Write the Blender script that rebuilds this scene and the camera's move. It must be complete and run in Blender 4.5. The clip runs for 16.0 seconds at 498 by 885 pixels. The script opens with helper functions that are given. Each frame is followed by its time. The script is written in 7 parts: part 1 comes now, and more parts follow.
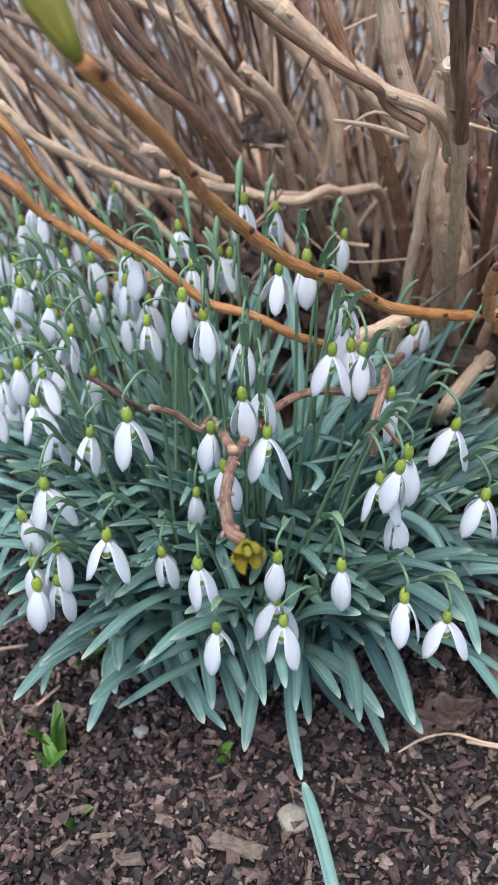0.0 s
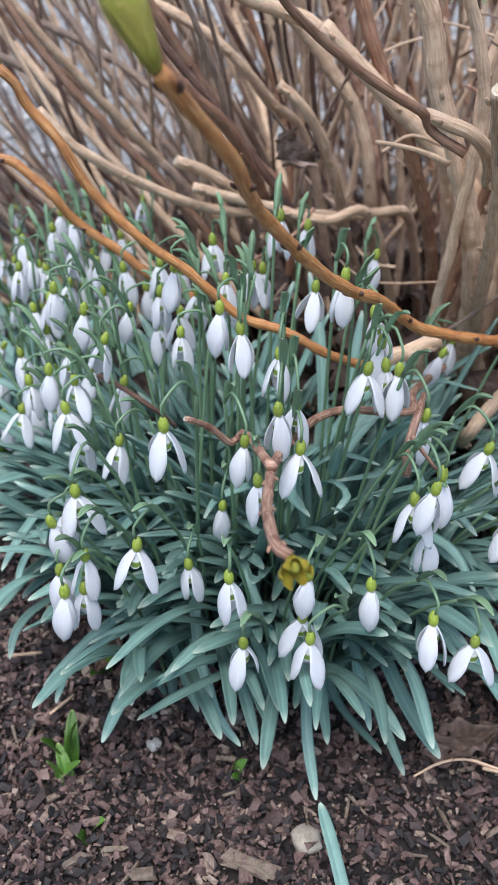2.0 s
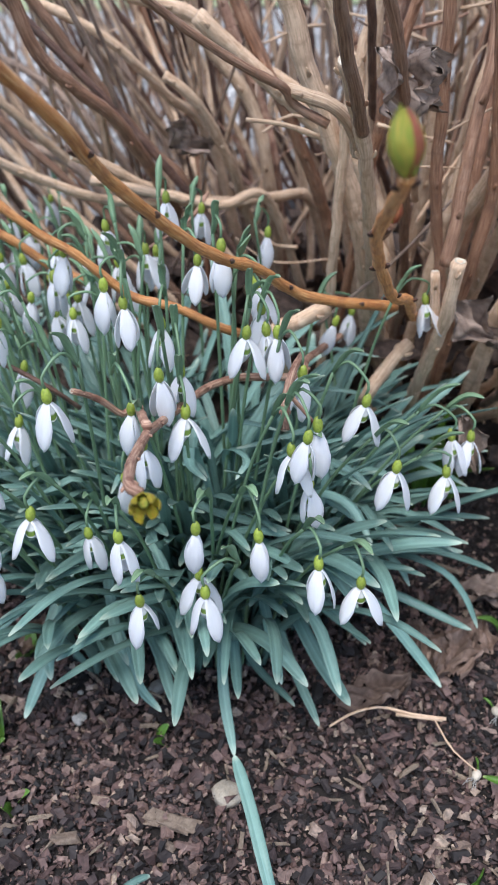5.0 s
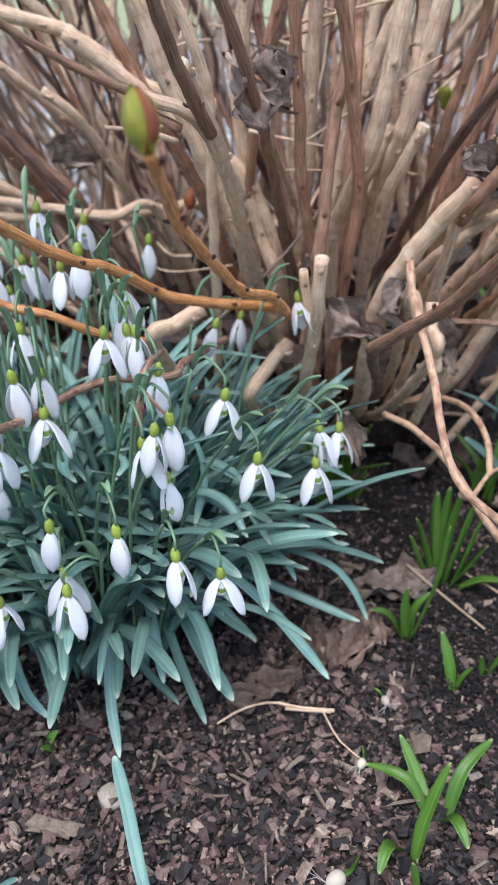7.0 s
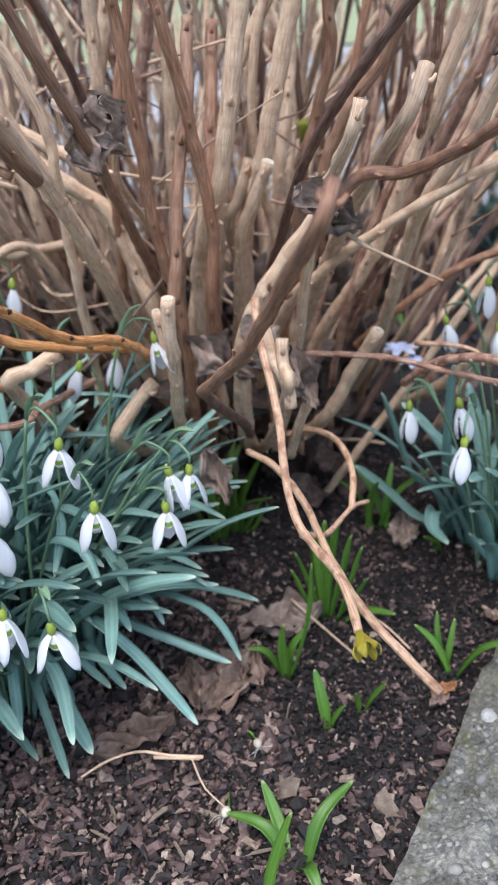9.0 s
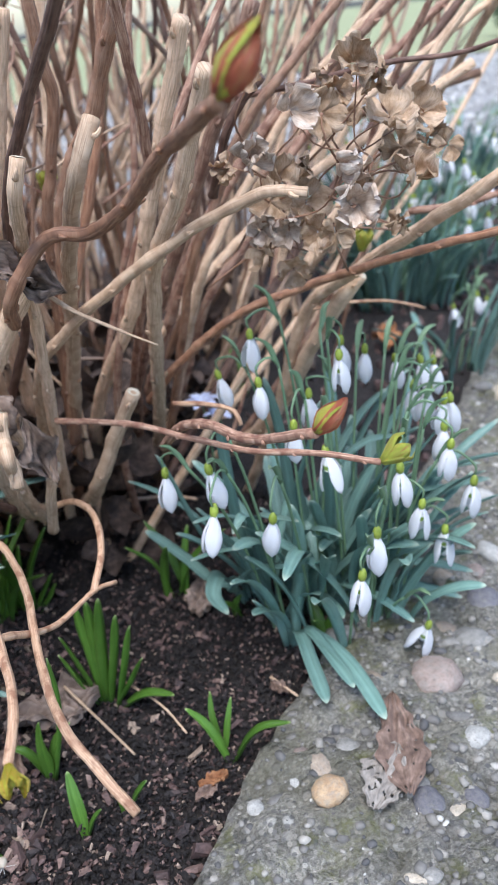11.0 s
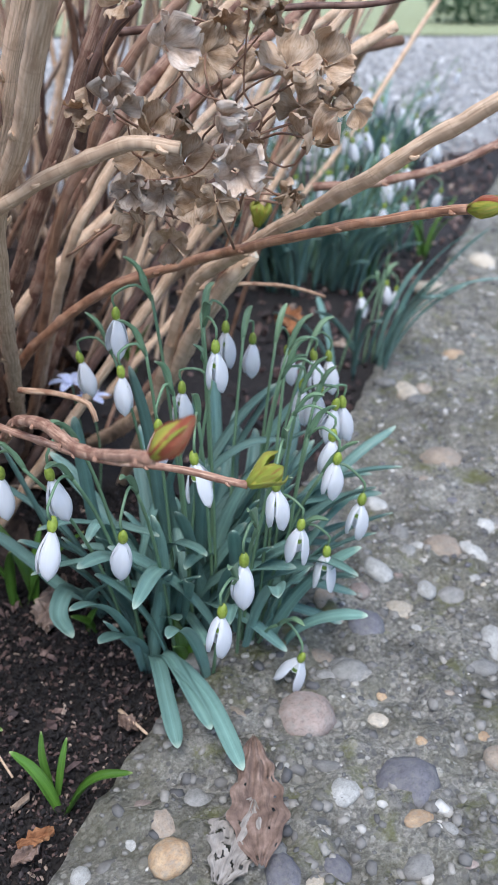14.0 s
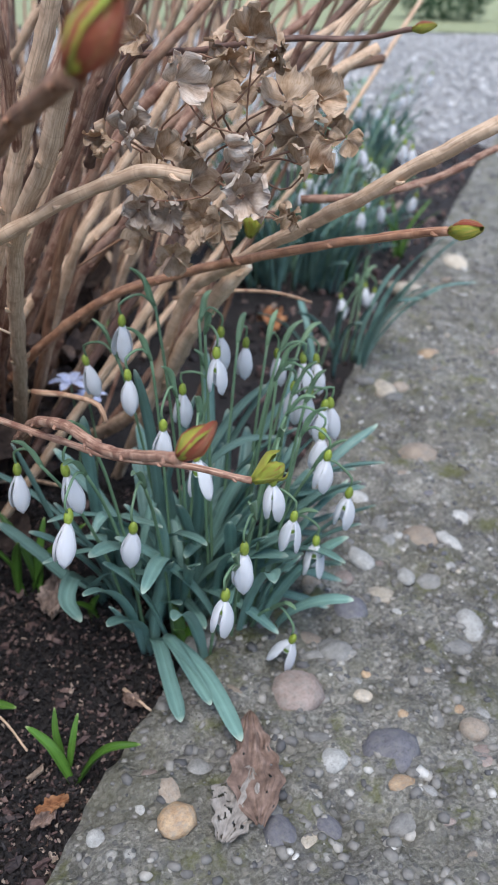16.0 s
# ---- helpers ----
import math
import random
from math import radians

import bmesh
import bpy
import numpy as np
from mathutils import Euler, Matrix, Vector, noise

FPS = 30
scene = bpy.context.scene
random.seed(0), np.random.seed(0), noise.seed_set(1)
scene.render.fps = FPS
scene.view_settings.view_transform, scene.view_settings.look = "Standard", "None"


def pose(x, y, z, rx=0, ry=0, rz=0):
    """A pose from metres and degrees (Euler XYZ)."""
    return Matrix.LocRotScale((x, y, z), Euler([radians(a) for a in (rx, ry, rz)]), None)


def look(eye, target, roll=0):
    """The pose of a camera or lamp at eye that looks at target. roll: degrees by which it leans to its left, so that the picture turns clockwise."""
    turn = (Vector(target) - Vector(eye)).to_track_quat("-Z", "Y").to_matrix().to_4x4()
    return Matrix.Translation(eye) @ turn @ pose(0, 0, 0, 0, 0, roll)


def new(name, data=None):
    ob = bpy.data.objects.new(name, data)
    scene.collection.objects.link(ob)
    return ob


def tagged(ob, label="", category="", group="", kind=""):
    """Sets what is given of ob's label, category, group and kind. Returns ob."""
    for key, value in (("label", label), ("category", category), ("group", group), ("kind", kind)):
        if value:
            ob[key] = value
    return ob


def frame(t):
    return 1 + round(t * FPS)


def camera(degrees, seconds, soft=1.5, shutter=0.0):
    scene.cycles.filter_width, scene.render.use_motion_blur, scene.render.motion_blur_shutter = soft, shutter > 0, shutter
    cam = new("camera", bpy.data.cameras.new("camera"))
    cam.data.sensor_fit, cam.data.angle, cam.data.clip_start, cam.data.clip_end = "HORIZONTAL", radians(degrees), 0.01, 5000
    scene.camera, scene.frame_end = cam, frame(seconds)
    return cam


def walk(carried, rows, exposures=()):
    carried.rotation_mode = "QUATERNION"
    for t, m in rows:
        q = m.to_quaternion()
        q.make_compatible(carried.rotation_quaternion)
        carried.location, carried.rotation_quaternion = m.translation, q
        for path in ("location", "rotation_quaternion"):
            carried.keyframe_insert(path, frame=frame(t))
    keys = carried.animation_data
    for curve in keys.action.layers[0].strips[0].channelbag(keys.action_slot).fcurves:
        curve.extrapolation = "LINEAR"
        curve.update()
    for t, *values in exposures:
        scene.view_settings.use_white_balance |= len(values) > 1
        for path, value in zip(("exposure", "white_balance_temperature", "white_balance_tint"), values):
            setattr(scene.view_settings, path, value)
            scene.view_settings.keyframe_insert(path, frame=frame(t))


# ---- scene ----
# camera and its walk
cam = camera(32.85, 16.0)
PATH = [
    (0, (0.00000, 0.01213, 0.40705), (-0.00421, 0.43191, 0.13546), -0.646),
    (0.5, (0.00327, 0.01653, 0.40493), (0.00156, 0.43736, 0.13494), -0.270),
    (1, (-0.00505, 0.01342, 0.41326), (-0.00455, 0.43597, 0.14597), 0.498),
    (1.5, (-0.01192, 0.01042, 0.41069), (-0.01192, 0.43427, 0.14545), 1.270),
    (2, (-0.01670, 0.01218, 0.40648), (-0.01947, 0.43686, 0.14259), 1.858),
    (2.5, (-0.02179, 0.00880, 0.40551), (-0.02769, 0.43348, 0.14166), 1.926),
    (3, (-0.01660, 0.00088, 0.40461), (-0.02493, 0.42592, 0.14143), 1.710),
    (3.5, (0.00188, -0.00260, 0.40328), (-0.00914, 0.42298, 0.14106), 0.771),
    (3.7, (0.00917, -0.00412, 0.39770), (-0.00172, 0.42193, 0.13625), 0.242),
    (5.8, (0.04702, -0.02373, 0.39517), (0.07212, 0.40722, 0.14289), -1.534),
    (6, (0.05938, -0.02694, 0.39082), (0.07985, 0.40604, 0.14161), -2.433),
    (6.5, (0.06999, -0.03193, 0.38622), (0.09465, 0.40296, 0.14073), -2.618),
    (7, (0.08137, -0.02972, 0.38468), (0.10877, 0.40458, 0.13844), -2.733),
    (7.5, (0.08513, -0.03099, 0.38144), (0.11533, 0.40432, 0.13732), -2.851),
    (8, (0.06932, -0.02915, 0.39125), (0.10794, 0.40524, 0.14666), -2.265),
    (8.5, (0.11063, -0.02919, 0.39077), (0.14773, 0.40689, 0.14899), -2.600),
    (9, (0.15691, -0.02562, 0.38997), (0.19389, 0.41260, 0.15208), -4.708),
    (9.5, (0.18620, -0.02479, 0.38610), (0.23971, 0.41367, 0.15181), -5.073),
    (10, (0.21865, -0.01463, 0.39170), (0.28807, 0.42144, 0.15712), -5.299),
    (10.2, (0.23370, -0.01410, 0.39037), (0.30701, 0.42258, 0.15812), -5.558),
    (12.3, (0.29042, 0.04557, 0.37727), (0.39117, 0.48131, 0.15371), -3.285),
    (12.5, (0.29390, 0.05079, 0.37465), (0.40248, 0.48315, 0.14821), -2.367),
    (13, (0.30435, 0.05906, 0.36980), (0.42425, 0.48443, 0.13597), -1.026),
    (13.5, (0.30913, 0.06464, 0.36534), (0.43433, 0.48475, 0.12487), 0.213),
    (14, (0.31129, 0.06413, 0.36695), (0.43864, 0.48184, 0.12344), 0.983),
    (14.5, (0.31157, 0.06166, 0.36945), (0.44289, 0.47760, 0.12503), 1.402),
    (15, (0.30547, 0.05975, 0.37152), (0.43948, 0.47290, 0.12383), 1.737),
    (15.5, (0.29815, 0.05315, 0.37721), (0.43749, 0.46428, 0.12910), 2.010),
    (16, (0.28882, 0.03928, 0.38743), (0.43161, 0.44980, 0.14027), 2.105),
]
walk(cam, [(t, look(eye, target, roll)) for t, eye, target, roll in PATH],
     [(0, 0.98, 6450, 10), (3.5, 0.98, 6450, 10), (7, 1.15, 6350, 10), (9, 1.19, 6350, 10), (10, 1.31, 6300, 10), (12.5, 1.13, 6200, 10), (14.5, 1.06, 6200, 10), (15.5, 1.04, 6250, 10), (16, 0.86, 6350, 10)])
cam.data.dof.use_dof = True
cam.data.dof.focus_distance = 0.37
cam.data.dof.aperture_fstop = 20.0

# ---- light: a bright overcast day
world = bpy.data.worlds.new("overcast_sky")
scene.world = world
world.use_nodes = True
wn = world.node_tree.nodes
sky = wn.new("ShaderNodeTexSky")
sky.sky_type, sky.sun_disc = "NISHITA", False
sky.sun_elevation, sky.sun_rotation = radians(69), radians(201)
sky.air_density, sky.dust_density, sky.ozone_density = 1.0, 1.2, 1.5
world.node_tree.links.new(sky.outputs[0], wn["Background"].inputs[0])
wn["Background"].inputs[1].default_value = 0.114
sun_data = bpy.data.lights.new("sun", "SUN")
sun_data.energy, sun_data.angle, sun_data.color = 1.85, radians(42), (1.0, 0.985, 0.975)
sun = new("sun", sun_data)
sun.matrix_world = look((-0.35, -0.9, 2.6), (0, 0, 0))


# ---- materials
def node_mat(name):
    m = bpy.data.materials.new(name)
    m.use_nodes = True
    return m, m.node_tree, m.node_tree.nodes["Principled BSDF"]


def ramp_node(nt, stops):
    r = nt.nodes.new("ShaderNodeValToRGB")
    while len(r.color_ramp.elements) < len(stops):
        r.color_ramp.elements.new(0.5)
    for e, (at, col) in zip(r.color_ramp.elements, stops):
        e.position, e.color = at, (*col, 1)
    return r


def noise_node(nt, scale, detail=4, coord="Object", stretch=None, rough=0.55):
    tc = nt.nodes.new("ShaderNodeTexCoord")
    n = nt.nodes.new("ShaderNodeTexNoise")
    n.inputs["Scale"].default_value, n.inputs["Detail"].default_value = scale, detail
    n.inputs["Roughness"].default_value = rough
    src = tc.outputs[coord]
    if stretch:
        mp = nt.nodes.new("ShaderNodeMapping")
        mp.inputs["Scale"].default_value = stretch
        nt.links.new(src, mp.inputs[0])
        src = mp.outputs[0]
    nt.links.new(src, n.inputs["Vector"])
    return n


def mix_node(nt, a, b, fac, mode="MIX"):
    m = nt.nodes.new("ShaderNodeMix")
    m.data_type, m.blend_type = "RGBA", mode
    for v, s in ((fac, m.inputs[0]), (a, m.inputs[6]), (b, m.inputs[7])):
        if isinstance(v, (int, float)):
            s.default_value = v
        elif isinstance(v, tuple):
            s.default_value = (*v, 1)
        else:
            nt.links.new(v, s)
    return m.outputs[2]


def bump_node(nt, bsdf, height, strength, dist):
    b = nt.nodes.new("ShaderNodeBump")
    b.inputs["Strength"].default_value, b.inputs["Distance"].default_value = strength, dist
    nt.links.new(height, b.inputs["Height"])
    nt.links.new(b.outputs[0], bsdf.inputs["Normal"])


def object_random(nt):
    return nt.nodes.new("ShaderNodeObjectInfo").outputs["Random"]


def varied(nt, col, amount=0.3):
    """Colour varied in brightness from object to object."""
    h = nt.nodes.new("ShaderNodeHueSaturation")
    mr = nt.nodes.new("ShaderNodeMapRange")
    mr.inputs[3].default_value, mr.inputs[4].default_value = 1 - amount, 1 + amount
    nt.links.new(object_random(nt), mr.inputs[0])
    nt.links.new(mr.outputs[0], h.inputs["Value"])
    nt.links.new(col, h.inputs["Color"])
    return h.outputs[0]


def translucent(nt, bsdf, col, share):
    tr = nt.nodes.new("ShaderNodeBsdfTranslucent")
    if isinstance(col, tuple):
        tr.inputs[0].default_value = (*col, 1)
    else:
        nt.links.new(col, tr.inputs[0])
    mx = nt.nodes.new("ShaderNodeMixShader")
    mx.inputs[0].default_value = share
    nt.links.new(bsdf.outputs[0], mx.inputs[1])
    nt.links.new(tr.outputs[0], mx.inputs[2])
    nt.links.new(mx.outputs[0], nt.nodes["Material Output"].inputs[0])


def bark_mat(name, dark, mid, pale, patch, rough=0.75, speck=0.5):
    """Bark with lengthwise grain, darker scars and pale flaking patches."""
    m, nt, b = node_mat(name)
    grain = noise_node(nt, 1.0, 6, "UV", (1300, 70, 1))
    blot = noise_node(nt, 1.0, 4, "UV", (170, 100, 1))
    col = ramp_node(nt, [(0.34, dark), (0.5, mid), (0.66, pale)])
    nt.links.new(grain.outputs[0], col.inputs[0])
    pr = ramp_node(nt, [(0.50, (0, 0, 0)), (0.62, (speck, speck, speck))])
    nt.links.new(blot.outputs[0], pr.inputs[0])
    c = mix_node(nt, col.outputs[0], patch, pr.outputs[0])
    # thin dark scars round the cane
    rings = noise_node(nt, 1.0, 0, "UV", (9, 34, 1))
    line = ramp_node(nt, [(0.487, (1, 1, 1)), (0.5, (0.62, 0.54, 0.50)), (0.51, (1.1, 1.1, 1.1)), (0.53, (1, 1, 1))])
    nt.links.new(rings.outputs[0], line.inputs[0])
    c = mix_node(nt, c, line.outputs[0], 0.32, "MULTIPLY")
    nt.links.new(varied(nt, c, 0.25), b.inputs["Base Color"])
    b.inputs["Roughness"].default_value = rough
    bump_node(nt, b, grain.outputs[0], 0.7, 0.0011)
    return m


TAN = bark_mat("pale_tan_bark", (0.43, 0.285, 0.185), (0.605, 0.425, 0.288), (0.73, 0.55, 0.395), (0.38, 0.235, 0.145), 0.78, 0.5)
BROWN = bark_mat("mid_brown_bark", (0.15, 0.075, 0.045), (0.265, 0.14, 0.085), (0.38, 0.225, 0.145), (0.32, 0.21, 0.15), 0.6, 0.4)
ORANGE = bark_mat("orange_brown_bark", (0.37, 0.135, 0.046), (0.57, 0.245, 0.080), (0.70, 0.39, 0.17), (0.29, 0.095, 0.045), 0.45, 0.45)
GREY = bark_mat("grey_brown_twig_bark", (0.20, 0.13, 0.095), (0.335, 0.235, 0.178), (0.47, 0.355, 0.28), (0.18, 0.13, 0.11))
RUST = bark_mat("rust_brown_bark", (0.17, 0.078, 0.045), (0.32, 0.16, 0.092), (0.46, 0.27, 0.175), (0.20, 0.105, 0.07), 0.55, 0.6)
DARK = bark_mat("dark_red_brown_bark", (0.060, 0.032, 0.024), (0.115, 0.060, 0.044), (0.20, 0.115, 0.085), (0.25, 0.17, 0.13), 0.6, 0.3)
PINK = bark_mat("pinkish_brown_bark", (0.20, 0.10, 0.065), (0.37, 0.21, 0.145), (0.54, 0.37, 0.27), (0.17, 0.07, 0.045), 0.65, 0.8)
PEACH = bark_mat("peach_brown_bark", (0.40, 0.23, 0.14), (0.54, 0.335, 0.21), (0.64, 0.44, 0.30), (0.27, 0.125, 0.07), 0.6, 0.85)


def plain_mat(name, a, b_col, scale, rough=0.8, bump=0.0, vary=0.2, coord="Object", detail=5):
    m, nt, b = node_mat(name)
    n = noise_node(nt, scale, detail, coord)
    r = ramp_node(nt, [(0.3, a), (0.7, b_col)])
    nt.links.new(n.outputs[0], r.inputs[0])
    speck = noise_node(nt, scale * 5, 4, coord, None, 0.7)
    sr = ramp_node(nt, [(0.34, (0.62, 0.61, 0.58)), (0.52, (1, 1, 1)), (0.72, (1.12, 1.12, 1.1))])
    nt.links.new(speck.outputs[0], sr.inputs[0])
    nt.links.new(varied(nt, mix_node(nt, r.outputs[0], sr.outputs[0], 0.8, "MULTIPLY"), vary), b.inputs["Base Color"])
    b.inputs["Roughness"].default_value = rough
    if bump:
        bump_node(nt, b, speck.outputs[0], 0.8, bump * 1.4)
    return m


CUT = plain_mat("pale_cut_wood", (0.42, 0.36, 0.27), (0.66, 0.60, 0.48), 600, 0.85, 0.0003)


def leaf_mat(name, dark, pale, tip, share=0.08, rough=0.42):
    """Smooth leaf with faint parallel veins, a waxy bloom and a paler tip."""
    m, nt, b = node_mat(name)
    veins = noise_node(nt, 1.0, 3, "UV", (26, 1.2, 1))
    bloom = noise_node(nt, 90, 4, "Object")
    col = ramp_node(nt, [(0.3, dark), (0.72, pale)])
    nt.links.new(veins.outputs[0], col.inputs[0])
    br = ramp_node(nt, [(0.35, (0, 0, 0)), (0.75, (0.55, 0.55, 0.55))])
    nt.links.new(bloom.outputs[0], br.inputs[0])
    c = mix_node(nt, col.outputs[0], pale, br.outputs[0])
    uv = nt.nodes.new("ShaderNodeTexCoord")
    sep = nt.nodes.new("ShaderNodeSeparateXYZ")
    nt.links.new(uv.outputs["UV"], sep.inputs[0])
    rib = ramp_node(nt, [(0.0, (0.90, 0.90, 0.90)), (0.34, (0.94, 0.95, 0.95)), (0.5, (1.2, 1.18, 1.18)), (0.66, (0.94, 0.95, 0.95)), (1.0, (0.90, 0.90, 0.90))])
    nt.links.new(sep.outputs[0], rib.inputs[0])
    c = mix_node(nt, c, rib.outputs[0], 1.0, "MULTIPLY")
    tr = ramp_node(nt, [(0.955, (0, 0, 0)), (1.0, (1, 1, 1))])
    nt.links.new(sep.outputs[1], tr.inputs[0])
    c = varied(nt, mix_node(nt, c, tip, tr.outputs[0]), 0.22)
    nt.links.new(c, b.inputs["Base Color"])
    b.inputs["Roughness"].default_value = rough
    bump_node(nt, b, veins.outputs[0], 0.35, 0.0006)
    translucent(nt, b, c, share)
    return m


LEAF = leaf_mat("glaucous_leaf", (0.098, 0.205, 0.172), (0.235, 0.385, 0.335), (0.46, 0.56, 0.46))
STEM = leaf_mat("fresh_green_stem", (0.135, 0.245, 0.135), (0.245, 0.375, 0.220), (0.40, 0.46, 0.32), 0.08)
SHOOT = leaf_mat("bright_green_shoot", (0.055, 0.145, 0.020), (0.13, 0.265, 0.042), (0.40, 0.5, 0.2), 0.18, 0.33)
OVARY = plain_mat("olive_green_ovary", (0.25, 0.33, 0.04), (0.38, 0.46, 0.08), 250, 0.4, 0.0002)


def petal_material():
    m, nt, b = node_mat("white_petal")
    veins = noise_node(nt, 1.0, 2, "UV", (14, 0.8, 1))
    col = ramp_node(nt, [(0.3, (0.86, 0.87, 0.90)), (0.7, (0.92, 0.925, 0.95))])
    nt.links.new(veins.outputs[0], col.inputs[0])
    nt.links.new(col.outputs[0], b.inputs["Base Color"])
    b.inputs["Roughness"].default_value = 0.5
    bump_node(nt, b, veins.outputs[0], 0.12, 0.0003)
    translucent(nt, b, (0.90, 0.90, 0.92), 0.42)
    return m


def inner_material():
    m, nt, b = node_mat("white_inner_petal_with_green_mark")
    uv = nt.nodes.new("ShaderNodeTexCoord")
    sep = nt.nodes.new("ShaderNodeSeparateXYZ")
    nt.links.new(uv.outputs["UV"], sep.inputs[0])
    r = ramp_node(nt, [(0.0, (0.8, 0.8, 0.8)), (0.55, (0.8, 0.82, 0.76)), (0.66, (0.16, 0.27, 0.04)), (0.88, (0.2, 0.32, 0.05)), (0.95, (0.8, 0.82, 0.76))])
    nt.links.new(sep.outputs[1], r.inputs[0])
    nt.links.new(r.outputs[0], b.inputs["Base Color"])
    b.inputs["Roughness"].default_value = 0.5
    return m


PETAL = petal_material()
INNER = inner_material()


def bud_material(name, base, rim, split):
    m, nt, b = node_mat(name)
    uv = nt.nodes.new("ShaderNodeTexCoord")
    n = noise_node(nt, 1.0, 4, "UV", (5, 2, 1))
    r = ramp_node(nt, [(split - 0.12, base), (split + 0.12, rim)])
    nt.links.new(n.outputs[0], r.inputs[0])
    nt.links.new(r.outputs[0], b.inputs["Base Color"])
    b.inputs["Roughness"].default_value = 0.4
    vein = noise_node(nt, 1.0, 3, "UV", (22, 3, 1))
    bump_node(nt, b, vein.outputs[0], 0.9, 0.0016)
    translucent(nt, b, r.outputs[0], 0.12)
    return m


BUD_GREEN = bud_material("yellow_green_bud_scale", (0.36, 0.41, 0.055), (0.62, 0.48, 0.08), 0.53)
BUD_YELLOW = bud_material("golden_green_bud_scale", (0.46, 0.42, 0.035), (0.60, 0.33, 0.05), 0.55)
BUD_RED = bud_material("red_brown_bud_scale", (0.40, 0.095, 0.045), (0.42, 0.26, 0.08), 0.60)
BUD_BRIGHT = bud_material("bright_yellow_green_bud_leaf", (0.47, 0.47, 0.07), (0.64, 0.52, 0.13), 0.50)
BUD_LEAF = bud_material("green_bud_leaf_with_red_rim", (0.40, 0.44, 0.06), (0.42, 0.17, 0.05), 0.60)


def dry_mat(name, a, b_col, c, rough=0.85, share=0.12):
    m, nt, b = node_mat(name)
    n = noise_node(nt, 130, 6, "Object")
    v = noise_node(nt, 1.0, 4, "UV", (14, 5, 1))
    r = ramp_node(nt, [(0.3, a), (0.5, b_col), (0.72, c)])
    nt.links.new(n.outputs[0], r.inputs[0])
    vr = ramp_node(nt, [(0.35, (0.55, 0.55, 0.55)), (0.55, (1, 1, 1))])
    nt.links.new(v.outputs[0], vr.inputs[0])
    col = varied(nt, mix_node(nt, r.outputs[0], vr.outputs[0], 0.8, "MULTIPLY"), 0.3)
    nt.links.new(col, b.inputs["Base Color"])
    b.inputs["Roughness"].default_value = rough
    bump_node(nt, b, v.outputs[0], 0.7, 0.001)
    translucent(nt, b, col, share)
    return m


def bract_mat(name, a, b_col, c):
    """Thin papery bract: fine radiating veins, browned patches, crinkled relief."""
    m, nt, b = node_mat(name)
    patch = noise_node(nt, 95, 5, "Object")
    veins = noise_node(nt, 1.0, 5, "UV", (24, 4, 1), 0.65)
    r = ramp_node(nt, [(0.32, a), (0.48, b_col), (0.66, c)])
    nt.links.new(patch.outputs[0], r.inputs[0])
    vr = ramp_node(nt, [(0.36, (0.74, 0.68, 0.62)), (0.55, (1, 1, 1))])
    nt.links.new(veins.outputs[0], vr.inputs[0])
    col = varied(nt, mix_node(nt, r.outputs[0], vr.outputs[0], 0.8, "MULTIPLY"), 0.16)
    nt.links.new(col, b.inputs["Base Color"])
    b.inputs["Roughness"].default_value = 0.95
    b.inputs["Specular IOR Level"].default_value = 0.15
    bump_node(nt, b, veins.outputs[0], 0.8, 0.0010)
    translucent(nt, b, col, 0.30)
    return m


BRACT = bract_mat("papery_dry_bract", (0.42, 0.27, 0.16), (0.63, 0.46, 0.32), (0.77, 0.62, 0.48))
BRACT_GREY = bract_mat("bleached_bract", (0.50, 0.37, 0.27), (0.71, 0.58, 0.48), (0.82, 0.73, 0.65))
DRY_LEAF = dry_mat("grey_brown_dry_leaf", (0.18, 0.125, 0.10), (0.32, 0.235, 0.19), (0.44, 0.34, 0.285))
LITTER = dry_mat("brown_leaf_litter", (0.085, 0.055, 0.043), (0.175, 0.115, 0.088), (0.29, 0.205, 0.165))
# old dark leaves, deepened to near-black to stand in for shade between the canes
ROTTED_SHADE = dry_mat("rotted_leaves_with_gap_shade", (0.030, 0.020, 0.017), (0.075, 0.050, 0.040), (0.17, 0.118, 0.095))
RUSSET = dry_mat("russet_dead_leaf", (0.28, 0.11, 0.045), (0.46, 0.20, 0.085), (0.58, 0.31, 0.15))
LACE = dry_mat("pale_leaf_skeleton", (0.28, 0.245, 0.215), (0.42, 0.375, 0.33), (0.55, 0.50, 0.45))


def chip_material():
    m, nt, b = node_mat("bark_chips")
    geo = nt.nodes.new("ShaderNodeNewGeometry")
    r = ramp_node(nt, [(0.0, (0.012, 0.010, 0.010)), (0.3, (0.034, 0.026, 0.026)), (0.55, (0.090, 0.055, 0.050)), (0.75, (0.158, 0.098, 0.087)), (0.91, (0.235, 0.160, 0.135)), (1.0, (0.41, 0.32, 0.25))])
    nt.links.new(geo.outputs["Random Per Island"], r.inputs[0])
    n = noise_node(nt, 420, 5, "Object", (1, 1, 2.2))
    nr = ramp_node(nt, [(0.3, (0.55, 0.55, 0.55)), (0.7, (1.25, 1.22, 1.2))])
    nt.links.new(n.outputs[0], nr.inputs[0])
    nt.links.new(mix_node(nt, r.outputs[0], nr.outputs[0], 1.0, "MULTIPLY"), b.inputs["Base Color"])
    b.inputs["Roughness"].default_value = 0.72
    bump_node(nt, b, n.outputs[0], 0.8, 0.0008)
    return m


